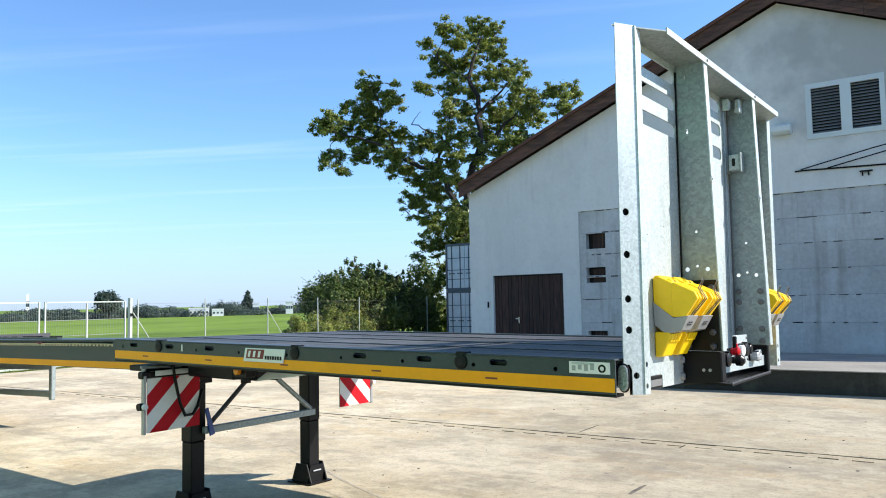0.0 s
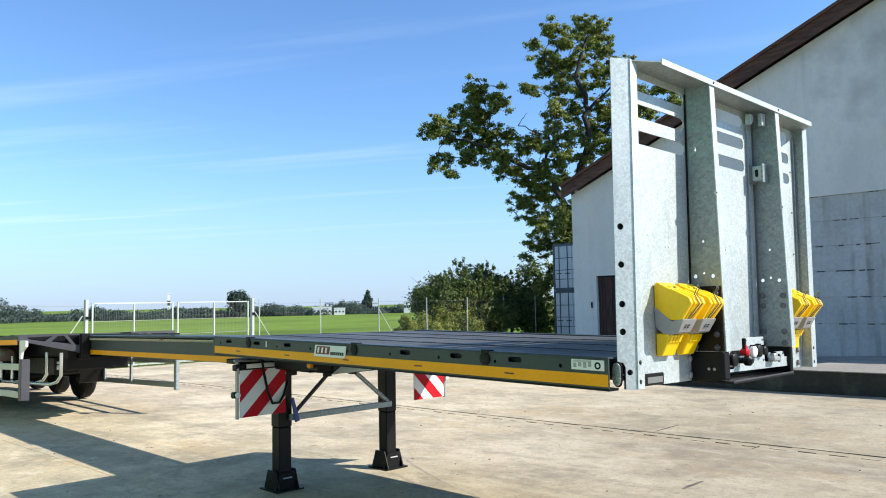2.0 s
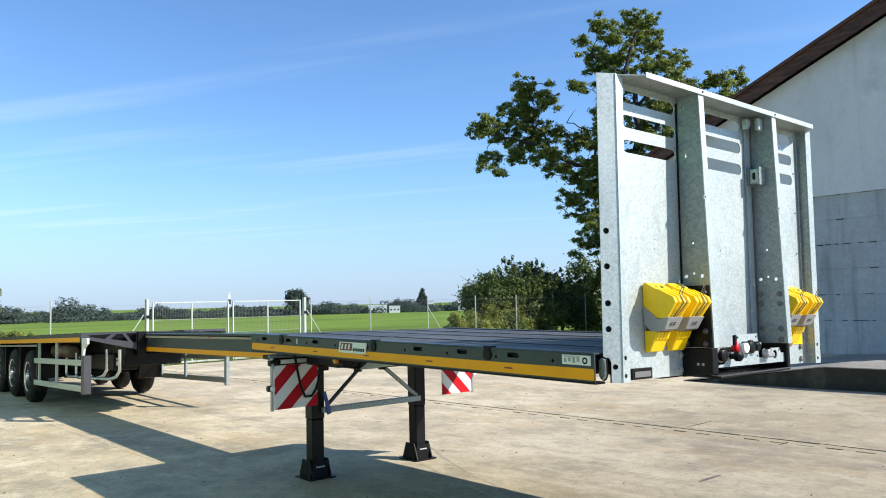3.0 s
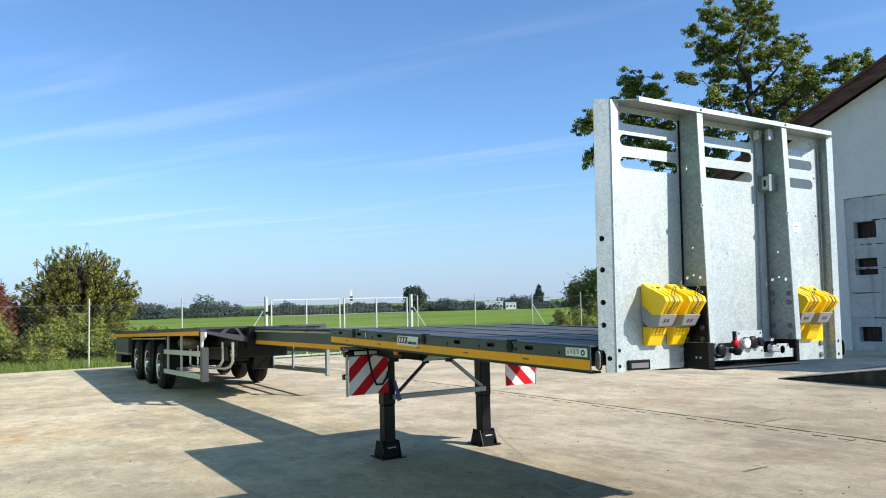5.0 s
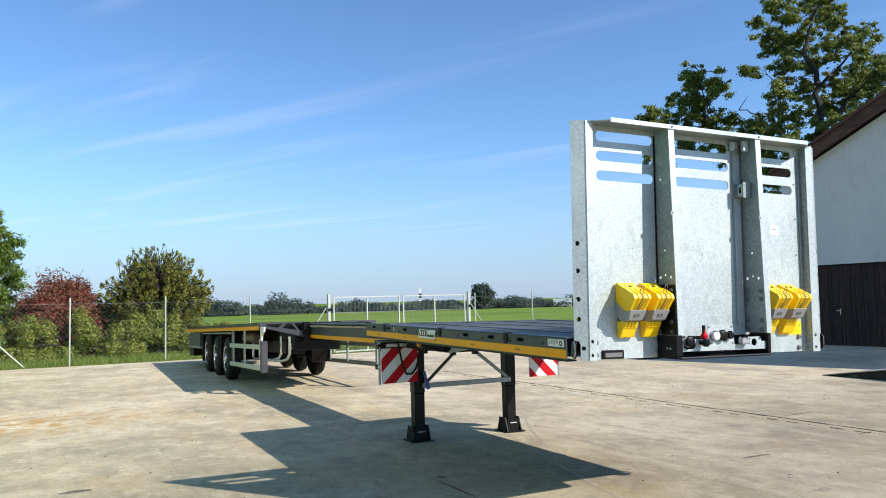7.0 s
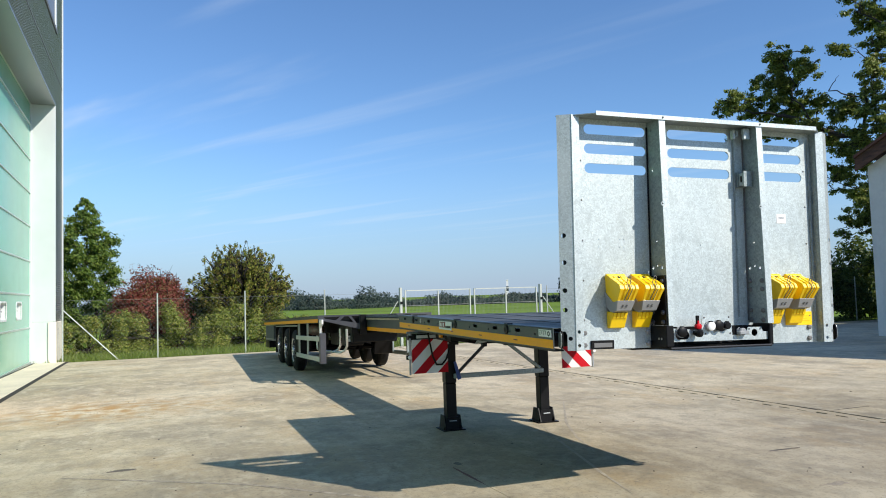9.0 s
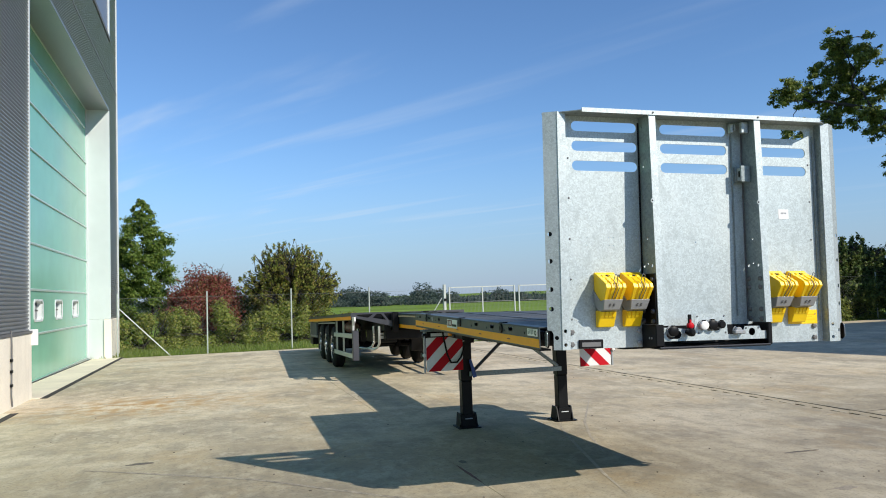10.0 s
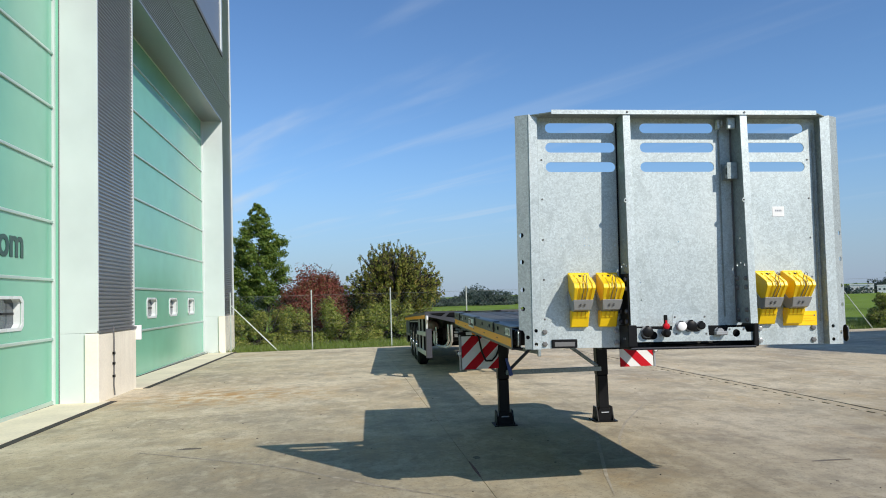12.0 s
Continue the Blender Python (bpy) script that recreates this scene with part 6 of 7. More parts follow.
def container(z0):
    ct = thing("shipping_container", (-22.54, 34.0, z0), "pale blue-grey shipping container, doors shut with dark locking bars", "container", group="stacked containers")
    W, H, L = 2.44, 2.55, 6.06
    part("body", Geo().box(-W / 2 + 0.03, W / 2 - 0.03, 0.08, L, 0.06, H - 0.03), M_BOX, ct)
    fr = Geo()
    for s in (-1, 1):
        fr.box(*sorted((s * (W / 2 - 0.10), s * W / 2)), 0, 0.14, 0, H)
    fr.box(-W / 2 + 0.10, W / 2 - 0.10, 0, 0.14, 0, 0.14).box(-W / 2 + 0.10, W / 2 - 0.10, 0, 0.14, H - 0.12, H)
    part("corner_frame", fr, M_BOXBAR, ct, bevel=0.01)
    for s in (-1, 1):
        a, b = sorted((s * 0.012, s * (W / 2 - 0.11)))
        dr = part("door_leaf", Geo().box(a, b, 0.04, 0.079, 0.15, H - 0.13), M_BOX, ct)
        for x in (s * 0.28, s * 0.82):
            part("locking_bar", Geo().tube([(x, 0.02, 0.12), (x, 0.02, H - 0.10)], 0.025, 8), M_BOXBAR, dr)
            part("bar_handle", Geo().box(x - 0.18, x + 0.18, 0.0, 0.02, 0.9, 0.95), M_BOXBAR, dr)
        for z in (0.6, 1.1, 1.75):
            part("door_rib", Geo().box(a + 0.02, b - 0.02, 0.03, 0.039, z, z + 0.035), M_BOXBAR, dr)
    return ct


zc = ground_z(-22.54, 34.0)
container(zc)
container(zc + 2.56)

# ---- fence and gate ----
FX = -25.95
fence = thing("chain_link_fence", (FX, 0, 0), "chain-link fence on pale round posts", "fence")


def fpart(name, geo, mat, label="", smooth=False, parent=fence):
    return part(name, geo, mat, parent, label, 0, smooth, lambda x, y, z: (x - FX, y, z))


POSTS = (-5.5, -2.45, 0.66, 3.77, 6.83, 16.75, 19.8, 23.15, 26.3, 29.3, 32.3, 35.2)
for y in POSTS:
    zg = ground_z(FX, y) - 0.1
    fpart("post", Geo().tube([(FX, y, zg), (FX, y, zg + 2.42)], 0.026, 8), M_POST, smooth=True)
for y, d in ((-2.45, 1.85), (9.85, -1.25), (16.55, 1.3), (23.15, 1.4)):
    zg = ground_z(FX, y) - 0.08
    fpart("strut", Geo().tube([(FX, y, zg + 1.9), (FX + 0.02, y + d, zg)], 0.02, 8), M_POST, smooth=True)
wires_v, wires_f = [], []


def wire(p, q, r=0.0035):
    p, q = Vector(p), Vector(q)
    d = (q - p).normalized()
    a = d.orthogonal().normalized()
    b = d.cross(a)
    k = len(wires_v)
    for c in (p, q):
        for t in (0, 2.094, 4.189):
            wires_v.append(tuple(c + (a * math.cos(t) + b * math.sin(t)) * r))
    for i in range(3):
        j = (i + 1) % 3
        wires_f.append((k + i, k + j, k + 3 + j, k + 3 + i))


for ya, yb in ((-5.6, 9.88), (16.5, 35.2)):
    z0 = ground_z(FX, ya) - 0.05
    H = 2.2
    for z in (0.05, 1.1, 2.2):
        wire((0.03, ya, z0 + z), (0.03, yb, z0 + z + ground_z(FX, yb) - ground_z(FX, ya)), 0.0018 if z == 1.1 else 0.004)
    n = int((yb - ya + H) / 0.16)
    for i in range(n):
        y = ya - H + i * 0.16
        for s in (0, 1):
            a, b = (y, z0), (y + H, z0 + H)
            if a[0] < ya:
                a = (ya, z0 + ya - y)
            if b[0] > yb:
                b = (yb, z0 + yb - y)
            if a[0] >= b[0]:
                continue
            if s == 0:
                wire((0.03, a[0], a[1]), (0.03, b[0], b[1]), 0.0010)
            else:
                wire((0.034, ya + yb - a[0], a[1]), (0.034, ya + yb - b[0], b[1]), 0.0010)
bare("wire_mesh", (wires_v, wires_f), M_WIRE, fence, "thin diamond wire mesh")

gate = thing("double_gate", (FX, 13.15, 0), "pale galvanised double-leaf gate of thin upright bars", "gate")


def gpart(name, geo, mat, label="", parent=gate):
    return part(name, geo, mat, parent, label, 0, False, lambda x, y, z: (x - FX, y - 13.15, z))


GZ = ground_z(FX, 13.15) - 0.05
for y in (9.97, 16.42):
    gpart("gate_post", Geo().box(FX - 0.08, FX + 0.08, y - 0.045, y + 0.045, GZ - 0.1, GZ + 2.42), M_POST)
    gpart("hinge", Geo().box(FX + 0.08, FX + 0.12, y - 0.05, y + 0.05, GZ + 1.75, GZ + 1.85), M_BLACK)
for y0, y1 in ((10.16, 13.08), (13.24, 16.24)):
    leaf = gpart("gate_leaf", Geo().box(FX - 0.03, FX + 0.03, y0, y0 + 0.045, GZ + 0.08, GZ + 2.31).box(FX - 0.03, FX + 0.03, y1 - 0.045, y1, GZ + 0.08, GZ + 2.31).box(FX - 0.03, FX + 0.03, y0 + 0.07, y1 - 0.07, GZ + 2.27, GZ + 2.31).box(FX - 0.03, FX + 0.03, y0 + 0.07, y1 - 0.07, GZ + 0.08, GZ + 0.14), M_POST, "gate leaf frame")
    gpart("mid_post", Geo().box(FX - 0.028, FX + 0.028, (y0 + y1) / 2 - 0.022, (y0 + y1) / 2 + 0.022, GZ + 0.14, GZ + 2.25), M_POST, parent=leaf)
    for z in (0.6, 1.12, 1.66):
        gpart("mid_rail", Geo().box(FX - 0.012, FX + 0.012, y0 + 0.07, y1 - 0.07, GZ + z, GZ + z + 0.016), M_WIRE, parent=leaf)
    g = Geo()
    for y in np.arange(y0 + 0.12, y1 - 0.1, 0.06):
        g.box(FX - 0.0017, FX + 0.0017, y - 0.0017, y + 0.0017, GZ + 0.14, GZ + 2.25)
    gpart("upright_bar", g, M_WIRE, parent=leaf)

# ---- vegetation ----


def leaves(blobs, count, size, seed, hang=0.0, shell=0.55, stray=0.0, facing=0.6):
    """Folded leaves spread through ellipsoids (x, y, z, rx, ry, rz), denser towards the outside."""
    r = np.random.RandomState(seed)
    b = np.array(blobs, float)
    wgt = (b[:, 3] * b[:, 4] * b[:, 5]) ** (2 / 3)
    idx = r.choice(len(b), count, p=wgt / wgt.sum())
    d = r.normal(size=(count, 3))
    d /= np.linalg.norm(d, axis=1, keepdims=True)
    rad = shell + (1.08 - shell) * r.rand(count) ** 0.8
    # strays beyond the clumps, so that they run into one another
    rad = np.where(r.rand(count) < stray, rad * r.uniform(1.0, 1.7, count), rad)
    # lumpy outline
    lump = 0.82 + 0.25 * np.sin(d[:, 0] * 5 + idx) * np.cos(d[:, 1] * 4 + idx * 2) + 0.12 * np.sin(d[:, 2] * 9 + idx)
    c = b[idx, :3] + d * b[idx, 3:] * (rad * lump)[:, None]
    n = d * facing + r.normal(size=(count, 3)) * 0.6 + np.array([0, 0, 0.35])
    n /= np.linalg.norm(n, axis=1, keepdims=True)
    t = np.cross(n, r.normal(size=(count, 3)))
    t[:, 2] -= hang
    t /= np.linalg.norm(t, axis=1, keepdims=True)
    u = np.cross(n, t)
    s = size * (0.6 + 0.8 * r.rand(count))[:, None]
    v = np.stack([c - t * s, c + u * s * 0.5 + n * s * 0.15, c + t * s, c - u * s * 0.5 + n * s * 0.15], 1).reshape(-1, 3)
    k = np.arange(count)[:, None] * 4
    f = np.concatenate([k + [[0, 1, 2]], k + [[0, 2, 3]]], 1).reshape(-1, 3)
    return v, f


def limb(g, p, q, r0, r1, seed, wig=0.08, n=5):
    r = random.Random(seed)
    p, q = Vector(p), Vector(q)
    L = (q - p).length
    path = [p.lerp(q, i / n) + Vector((r.uniform(-1, 1), r.uniform(-1, 1), r.uniform(-0.5, 1))) * L * wig * (0 if i in (0, n) else 1) for i in range(n + 1)]
    g.tube(path, [r0 + (r1 - r0) * i / n for i in range(n + 1)], 7)
    return path


def plant(name, place, label, category, blobs, count, size, mat, seed, trunk=None, twigs=40, hang=0.0, shell=0.55, twig_len=1.25, group="", stray=0.0, facing=1.1):
    th = thing(name, place, label, category, group)
    g = Geo()
    base = trunk or [((0, 0, -0.15), (0, 0, blobs[0][2]), 0.12, 0.05)]
    nodes = []
    for i, (p, q, r0, r1) in enumerate(base):
        nodes += limb(g, p, q, r0, r1, seed + i)[1:]
    r = random.Random(seed)
    for i, b in enumerate(blobs):
        c = Vector(b[:3])
        near = min(nodes, key=lambda n: (n - c).length + 0.4 * max(0, n.z - c.z))
        path = limb(g, near, c, 0.018 + 0.006 * (c - near).length, 0.012, seed * 7 + i, 0.1)
        if trunk:
            nodes += path[2:]
        for k in range(twigs // max(1, len(blobs)) + 2):
            d = Vector((r.gauss(0, 1), r.gauss(0, 1), r.gauss(0.3, 1))).normalized()
            tip = c + Vector((d.x * b[3], d.y * b[4], d.z * b[5])) * twig_len * r.uniform(0.6, 0.95)
            limb(g, path[r.randint(2, 5)], tip, 0.022, 0.006, seed * 31 + i * 57 + k, 0.12, 3)
    part("trunk" if trunk else "stem", g, M_BARK, th, smooth=True)
    bare("crown", leaves(blobs, count, size, seed, hang, shell, stray, facing), mat, th, "")
    return th


# big oak behind the barn, spread across the view from the yard
OAK = Vector((-25.6, 38.0, -0.3))
OU = Vector((0.83, 0.557, 0))


def oak_at(u, v, depth=0.0):
    """A place in the oak: metres sideways from the trunk, metres up, metres back."""
    k = 1 + depth / 50
    return tuple(OU * u * k + Vector((-0.557, 0.83, 0)) * depth + Vector((0, 0, v * k)))


# foliage masses on the limbs: sideways, up, radius
LEFT_LIMB = ((-5.3, 15.2, 0.96), (-3.9, 14.7, 0.89), (-6.1, 13.8, 0.95), (-8.0, 13.1, 0.89), (-5.0, 13.6, 1.2), (-6.9, 12.4, 0.85), (-7.7, 11.0, 0.75), (-5.0, 11.9, 1.2), (-3.7, 11.1, 0.94), (-5.8, 11.1, 0.7), (-3.5, 12.4, 0.7), (-6.9, 10.3, 0.45))
LOW_LIMB = ((-3.2, 10.2, 0.93), (-1.9, 11.8, 0.88), (-0.8, 11.9, 0.79), (-2.0, 9.3, 1.0), (-1.0, 10.3, 0.87), (-2.6, 8.1, 0.82), (-1.1, 8.5, 1.0), (-0.2, 7.3, 0.92), (-1.8, 6.9, 0.82), (-0.8, 6.1, 0.98), (-1.8, 5.3, 0.74), (-0.2, 9.3, 0.93), (0.0, 10.9, 0.73), (-0.6, 4.2, 0.9), (-1.2, 3.1, 0.8))
FOOT_SHOOTS = ((0.5, 6.6, 1.0), (0.6, 5.4, 1.0), (0.4, 4.2, 1.0), (0.2, 2.8, 1.0))
MAIN_LIMB = ((-0.3, 13.6, 0.88), (0.8, 13.7, 0.8), (0.4, 12.2, 0.88), (1.6, 10.7, 0.73), (2.0, 12.2, 1.15), (2.9, 11.4, 0.94), (3.5, 13.1, 1.05), (4.5, 13.6, 0.95), (4.9, 14.3, 0.64), (2.5, 13.6, 0.95), (4.1, 12.2, 0.73), (5.2, 13.0, 0.59), (1.4, 9.0, 1.1), (3.0, 9.6, 1.0))
TOP_LIMB = ((-1.6, 18.1, 0.52), (-0.7, 19.0, 0.56), (0.2, 18.0, 0.88), (-0.9, 16.7, 1.0), (-2.0, 15.3, 0.59), (0.5, 16.6, 0.93), (1.6, 19.0, 0.87), (2.6, 18.8, 0.74), (1.7, 17.8, 0.95), (2.8, 17.5, 0.69), (2.6, 16.0, 1.0), (3.6, 16.0, 0.93), (3.8, 14.8, 0.74), (1.3, 14.9, 0.86), (-0.2, 15.2, 0.89))
RIGHT_LIMB = ((6.2, 14.8, 0.68), (7.3, 14.7, 0.66), (6.7, 13.8, 0.78))
ro = random.Random(17)
clumps = []
for i, (u, v, k) in enumerate(FOOT_SHOOTS + LEFT_LIMB + LOW_LIMB + MAIN_LIMB + TOP_LIMB + RIGHT_LIMB):
    mass = Vector(oak_at(u, v, 2.6 * math.sin(i * 2.4) if i > 3 else -1.2))
    # each mass is a handful of flat sprays of leaves with air between them
    for j in range(max(10, round(44 * k * k))):
        d = Vector((ro.gauss(0, 1), ro.gauss(0, 1), ro.gauss(0, 0.9))).normalized() * k * ro.uniform(0.2, 1.25)
        q = ro.uniform(0.13, 0.34)
        clumps.append((mass.x + d.x, mass.y + d.y, mass.z + d.z, q * 1.25, q * 1.25, q * 0.75))
oak_limbs = []
for path, r0, r1 in (
        ((oak_at(0.0, -0.4), oak_at(0.1, 4.9), oak_at(0.5, 7.3), oak_at(1.3, 10.8), oak_at(1.6, 13.7), oak_at(0.9, 15.7), oak_at(1.4, 17.5), oak_at(2.0, 19.2)), 0.44, 0.05),
        ((oak_at(0.5, 7.3), oak_at(-1.1, 9.8, -0.6), oak_at(-3.4, 11.1, -1), oak_at(-5.4, 12.0, -1), oak_at(-7.5, 12.6, -0.6)), 0.26, 0.05),
        ((oak_at(1.3, 10.8), oak_at(2.9, 12.7, 0.8), oak_at(4.5, 13.9, 1.0)), 0.19, 0.06),
        ((oak_at(1.6, 13.7), oak_at(3.6, 15.6, -0.5)), 0.13, 0.04),
        ((oak_at(0.9, 15.7), oak_at(-1.0, 17.0, 0.6)), 0.11, 0.03),
        ((oak_at(-1.1, 9.8, -0.6), oak_at(-0.9, 12.3, -1.2), oak_at(0.0, 14.4, -1.2)), 0.13, 0.04),
        ((oak_at(-3.4, 11.1, -1), oak_at(-4.6, 13.4, -1.4)), 0.11, 0.04),
        ((oak_at(-0.9, 12.3, -1.2), oak_at(-2.7, 13.0, -1.3), oak_at(-2.1, 13.8, -1.4)), 0.06, 0.012),
        ((oak_at(1.4, 9.0, 1), oak_at(5.7, 11.8, 2), oak_at(6.6, 13.6, 2)), 0.18, 0.05)):
    n = len(path) - 1
    for j in range(n):
        oak_limbs.append((path[j], path[j + 1], 0.78 * (r0 + (r1 - r0) * j / n), 0.78 * (r0 + (r1 - r0) * (j + 1) / n)))
plant("oak_tree", OAK, "large old oak with open dark green crown behind the barn", "tree", clumps, 150000, 0.088, M_OAK, 11, oak_limbs, twigs=60, shell=0.1, stray=0.2, twig_len=1.2)


def bush_blobs(w, d, h, n, seed, low=0.3):
    r = random.Random(seed)
    out = []
    for i in range(n):
        x, y = r.uniform(-1, 1) * w / 2, r.uniform(-1, 1) * d / 2
        e = max(0.15, 1 - (2 * x / w) ** 2 * 0.6 - (2 * y / d) ** 2 * 0.3)
        z = h * e * r.uniform(low, 0.82)
        k = h * r.uniform(0.16, 0.24)
        out.append((x, y, z, k, k, k))
    return out


def shoot_blobs(w, d, h, n, seed):
    """A bush of upright shoots fanning out from the foot, with leaves along their outer parts."""
    r = random.Random(seed)
    out = []
    for i in range(n):
        a, e = r.uniform(0, 6.283), math.asin(r.uniform(0.12, 1.0))
        tip = Vector((math.cos(a) * math.cos(e) * w / 2, math.sin(a) * math.cos(e) * d / 2, h * 0.40 + h * 0.60 * math.sin(e))) * r.uniform(0.86, 1.06)
        foot = Vector((tip.x * 0.25, tip.y * 0.25, 0.3))
        for k in range(5):
            t = 0.40 + 0.60 * k / 4
            q = foot.lerp(tip, t)
            s = (0.30 - 0.19 * t) * r.uniform(0.7, 1.2)
            out.append((q.x, q.y, q.z + 0.25 * math.sin(t * 3.1), s, s, s * 1.9))
    return out


def gz(x, y):
    return ground_z(x, y) - 0.08


plant("hedge_bush", (-28.2, 32.4, gz(-28, 32)), "tall overgrown hedge bush behind the fence", "bush", bush_blobs(4.3, 7.0, 4.7, 34, 3) + shoot_blobs(4.5, 7.2, 4.6, 60, 4), 60000, 0.085, M_HEDGE, 21, twigs=240, twig_len=1.5, stray=0.05)
plant("hedge_bush", (-29.5, 37.3, gz(-29, 37)), "dark hedge bush in the shade of the oak", "bush", bush_blobs(4.0, 7.0, 5.6, 22, 5), 16000, 0.14, M_HEDGE, 22, twigs=60)
plant("bronze_bush", (-32.8, 4.38, gz(-32.8, 4.2)), "rounded bush with bronze-green leaves", "bush", shoot_blobs(4.4, 4.8, 4.58, 240, 7), 70000, 0.055, M_BROWNLEAF, 23, twigs=0, shell=0.1, stray=0.05)
plant("red_bush", (-33.5, 0.5, gz(-33, 0.5)), "shrub turning autumn red", "bush", bush_blobs(2.7, 2.7, 3.9, 60, 8, 0.3), 46000, 0.062, M_REDLEAF, 24, twigs=420, twig_len=1.5)
plant("green_bush", (-33.6, 2.25, gz(-33, 2)), "dark green shrub between two taller bushes", "bush", bush_blobs(1.8, 1.8, 3.1, 20, 9, 0.2), 14000, 0.06, M_HEDGE, 27, twigs=80, twig_len=1.4)
ry = random.Random(31)
tree_blobs = []
for k in range(150):
    hh = 0.9 + 5.9 * k / 149
    below = 6.9 - hh
    reach = min(0.05 + 0.70 * below, 1.9) * (0.85 + 0.15 * math.sin(hh * 4.1))
    rr_t = reach * ry.uniform(0.2, 1.0) ** 0.6
    an = k * 2.4 + ry.uniform(-0.5, 0.5)
    kk = min(0.40, 0.12 + 0.13 * below) * ry.uniform(0.6, 1.1)
    tree_blobs.append((rr_t * math.cos(an), rr_t * math.sin(an), hh * 1.04, kk * 1.25, kk * 1.25, kk * 0.8))
plant("young_tree", (-35.2, -2.45, gz(-35, -2)), "young tree with irregular fresh green crown", "tree", tree_blobs, 40000, 0.065, M_BRIGHTLEAF, 25, [((0, 0, -0.2), (0, 0, 6.8), 0.10, 0.02)], twigs=60, shell=0.05, stray=0.15)
plant("young_tree", (-33.0, -4.6, gz(-33, -4)), "low green tree beside the hall corner", "tree", bush_blobs(3.0, 4.0, 5.4, 20, 12), 11000, 0.12, M_BRIGHTLEAF, 26, [((0, 0, -0.2), (0, 0, 4.0), 0.10, 0.04)], twigs=60)
for i, (y, w, h) in enumerate(((-5.0, 3.8, 2.4), (-2.0, 4.0, 2.1), (1.2, 4.2, 2.3), (4.3, 3.8, 2.1), (6.8, 2.4, 1.5))):
    plant("bramble_thicket", (-31.2, y, gz(-31.2, y)), "tangled bramble thicket behind the fence", "bush", bush_blobs(1.6, w, h, 30, 30 + i, 0.05), 28000, 0.05, M_BRAMBLE, 40 + i, twigs=70, twig_len=1.5, group="brambles along the fence")
for i, (x, y, w, h) in enumerate(((-27.0, 26.2, 2.0, 1.7), (-27.2, 28.4, 2.8, 2.5), (-27.0, 31.0, 3.2, 2.6))):
    plant("bramble_thicket", (x, y, gz(x, y)), "tangled bramble thicket behind the fence", "bush", bush_blobs(1.4, w, h, 22, 60 + i, 0.05), 14000, 0.06, M_BRAMBLE, 70 + i, twigs=40, twig_len=1.5, group="brambles along the fence")

# long grass along the fence
r = np.random.RandomState(5)
n = 38000
gx = -25.75 - r.rand(n) ** 1.4 * 7.5
gy = -7 + r.rand(n) * 44
gzv = np.array([ground_z(a, b) - 0.06 for a, b in zip(gx, gy)])
hgt = 0.07 + 0.16 * r.rand(n) ** 2 + 0.1 * r.rand(n) * (gx < -26.2)
ang = r.rand(n) * 6.283
lean = r.normal(size=(n, 2)) * 0.4
dx, dy = np.cos(ang) * 0.014, np.sin(ang) * 0.014
v = np.stack([np.stack([gx - dx, gy - dy, gzv], 1), np.stack([gx + dx, gy + dy, gzv], 1), np.stack([gx + lean[:, 0] * hgt, gy + lean[:, 1] * hgt, gzv + hgt], 1)], 1).reshape(-1, 3)
verge = bare("verge_grass", (v, np.arange(3 * n).reshape(-1, 3)), M_BLADE)
tagged(verge, "uneven strip of long grass along the fence", "grass", kind="stuff")

# ---- distance ----
r = random.Random(9)
far = []
for k in range(250):
    a = math.radians(-25 + k * 0.38 + r.uniform(-0.3, 0.3))
    dist = r.uniform(238, 300)
    x, y = -dist * math.cos(a), dist * math.sin(a)
    swell = 0.78 + 0.32 * math.sin(k * 0.42) + 0.2 * math.sin(k * 1.3 + 1)
    h = r.uniform(4.2, 7.2) * swell * (0.92 if a < math.radians(17) else 0.58)
    w = r.uniform(2.2, 4.2) * (0.7 + 0.5 * swell)
    far.append((x, y, -1.7 + h * 0.5, w, w, h * 0.5))
    for j in range(3):
        q = r.uniform(0.3, 0.55) * w
        far.append((x + r.uniform(-1, 1) * w, y + r.uniform(-1, 1) * w, -1.7 + h * r.uniform(0.2, 0.75), q, q, q))
    far.append((x + r.uniform(-3, 3), y + r.uniform(-3, 3), -0.9, w * 1.6, w * 1.6, 1.5))
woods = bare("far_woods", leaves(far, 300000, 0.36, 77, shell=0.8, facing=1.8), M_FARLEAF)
tagged(woods, "belt of distant trees beyond the meadow, haze tinted into the leaves", "woods", kind="stuff")


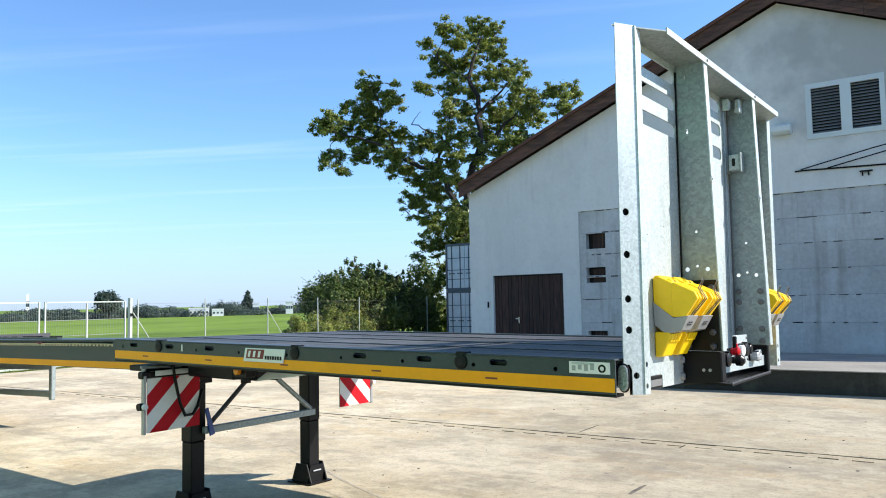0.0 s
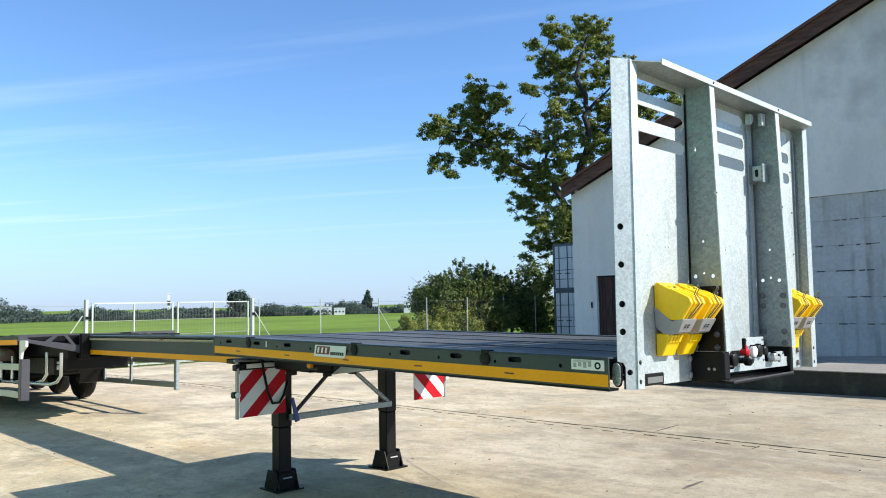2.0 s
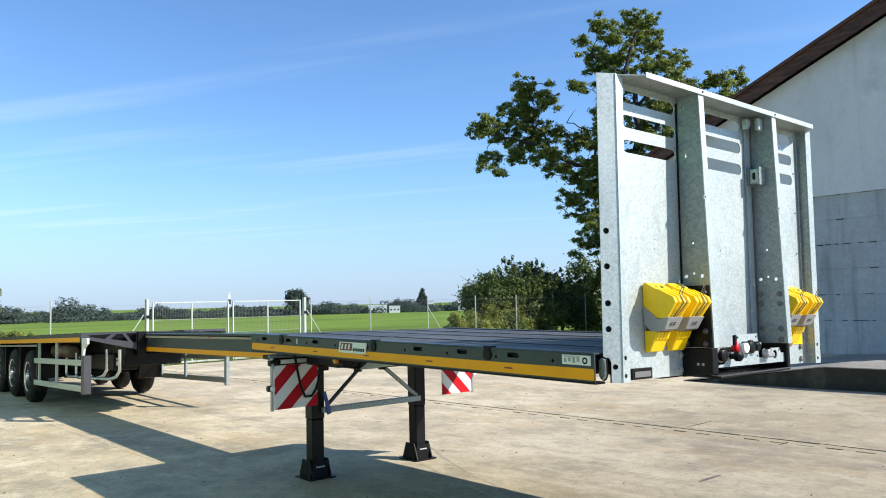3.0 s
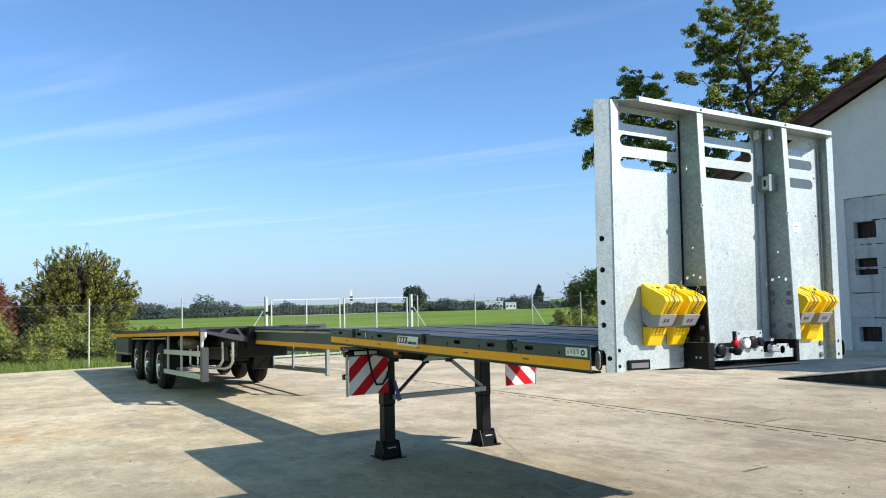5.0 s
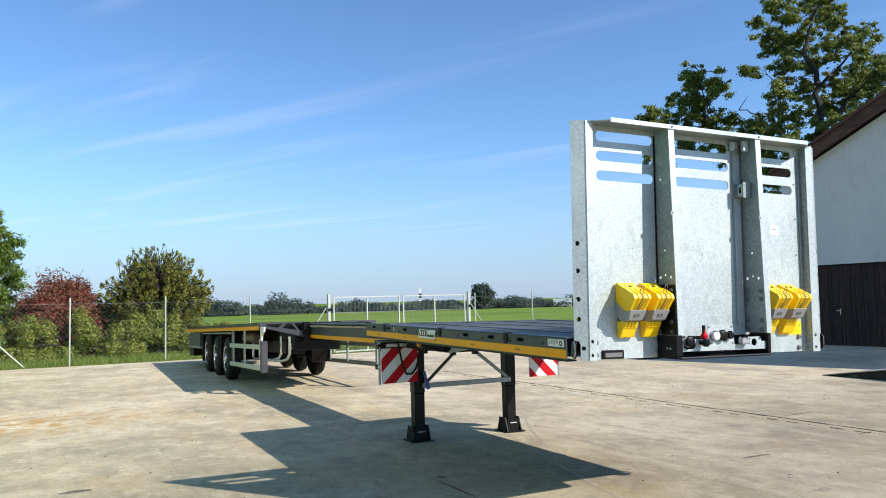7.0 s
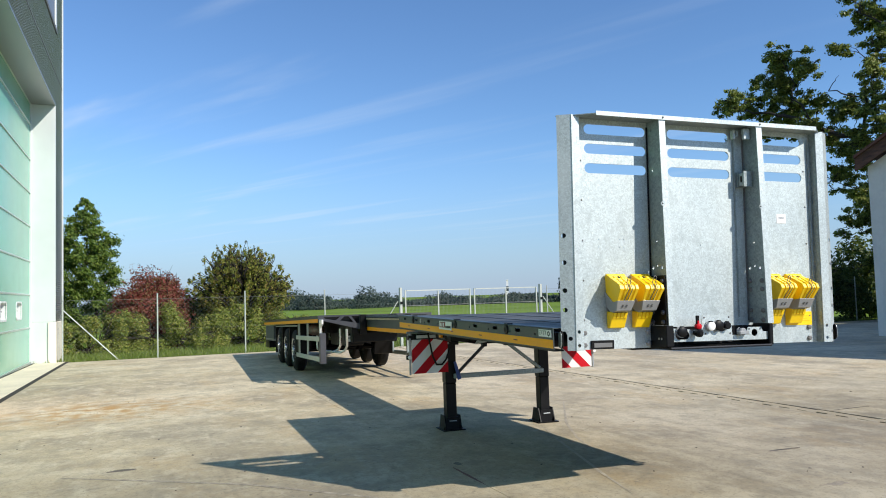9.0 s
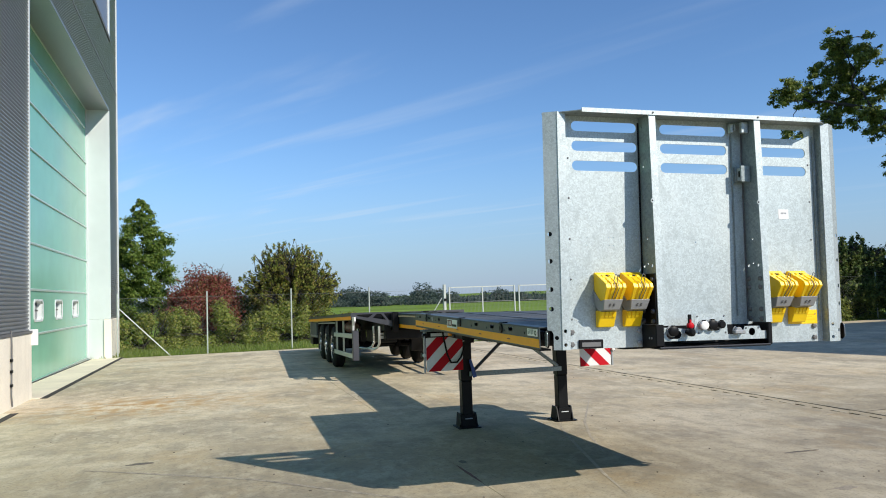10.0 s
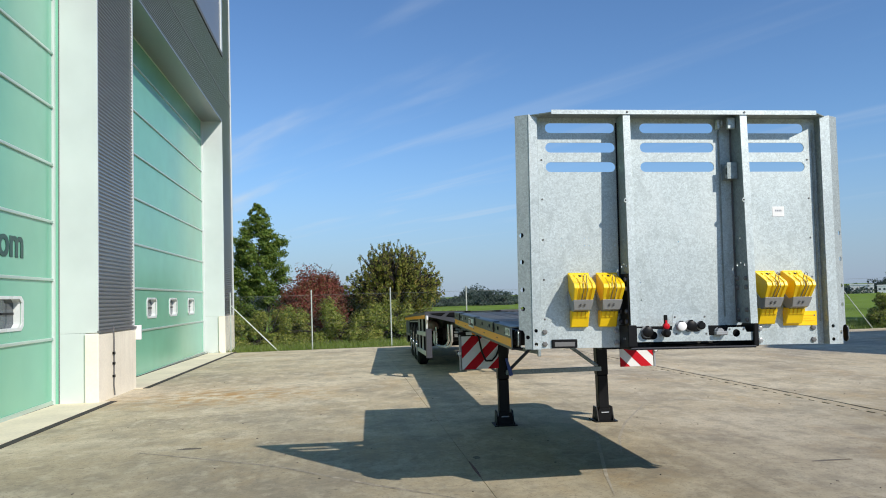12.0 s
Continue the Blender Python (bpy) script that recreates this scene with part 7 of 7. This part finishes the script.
def far_tree(a_deg, dist, w, h, label, seed, conical=False):
    a = math.radians(a_deg)
    x, y = -dist * math.cos(a), dist * math.sin(a)
    if conical:
        bl = [(0, 0, h * (0.15 + 0.14 * k), w * (1 - k / 6.5), w * (1 - k / 6.5), h * 0.12) for k in range(6)]
    else:
        rt = random.Random(seed)
        bl = [(w * 0.62 * math.cos(k * 2.4) * rt.uniform(0.5, 1), w * 0.62 * math.sin(k * 2.4) * rt.uniform(0.5, 1), h * rt.uniform(0.38, 0.72), w * 0.5, w * 0.5, h * 0.22) for k in range(15)]
        bl.append((0, 0, h * 0.72, w * 0.6, w * 0.6, h * 0.26))
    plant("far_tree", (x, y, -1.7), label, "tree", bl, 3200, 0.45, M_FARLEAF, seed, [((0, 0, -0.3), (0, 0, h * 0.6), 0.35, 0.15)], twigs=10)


far_tree(31.1, 240, 4.2, 9.5, "round-headed lone tree beyond the meadow", 90)
far_tree(40.5, 280, 3.6, 9.0, "dark conifer beyond the meadow", 91, True)


def far_house(a_deg, dist, w, d, h, pitched, label):
    a = math.radians(a_deg)
    x, y = -dist * math.cos(a), dist * math.sin(a)
    hs = thing("far_building", (x, y, -1.7), label, "building", rz=-a_deg)
    part("wall", Geo().box(-d / 2, d / 2, -w / 2, w / 2, 0, h), M_FARWALL, hs)
    if pitched:
        part("roof", Geo().prism([(-d / 2 - 0.3, h), (d / 2 + 0.3, h), (0, h + d * 0.35)], -w / 2 - 0.3, w / 2 + 0.3, XZ), M_FARROOF, hs)
    else:
        part("roof", Geo().box(-d / 2 - 0.1, d / 2 + 0.1, -w / 2 - 0.1, w / 2 + 0.1, h, h + 0.3), M_FARWALL, hs)
    n = max(3, int(w / 1.1))
    for k in range(n):
        yk = -w / 2 + w * (k + 0.5) / n
        part("window", Geo().box(d / 2, d / 2 + 0.05, yk - 0.28, yk + 0.28, h * 0.5, h * 0.72), M_GLASS, hs)


far_house(37.1, 240, 5.8, 4.0, 2.7, False, "white flat-roofed building beyond the meadow")
far_house(38.4, 240, 3.4, 3.0, 2.3, False, "low white hall beyond the meadow")
far_house(41.1, 252, 2.1, 1.8, 3.9, False, "pale house among distant trees")
far_house(43.5, 252, 2.3, 2.0, 4.2, False, "pale tower-like building among distant trees")
far_house(26.2, 320, 0.9, 0.9, 9.0, False, "slim pale tower among distant trees")
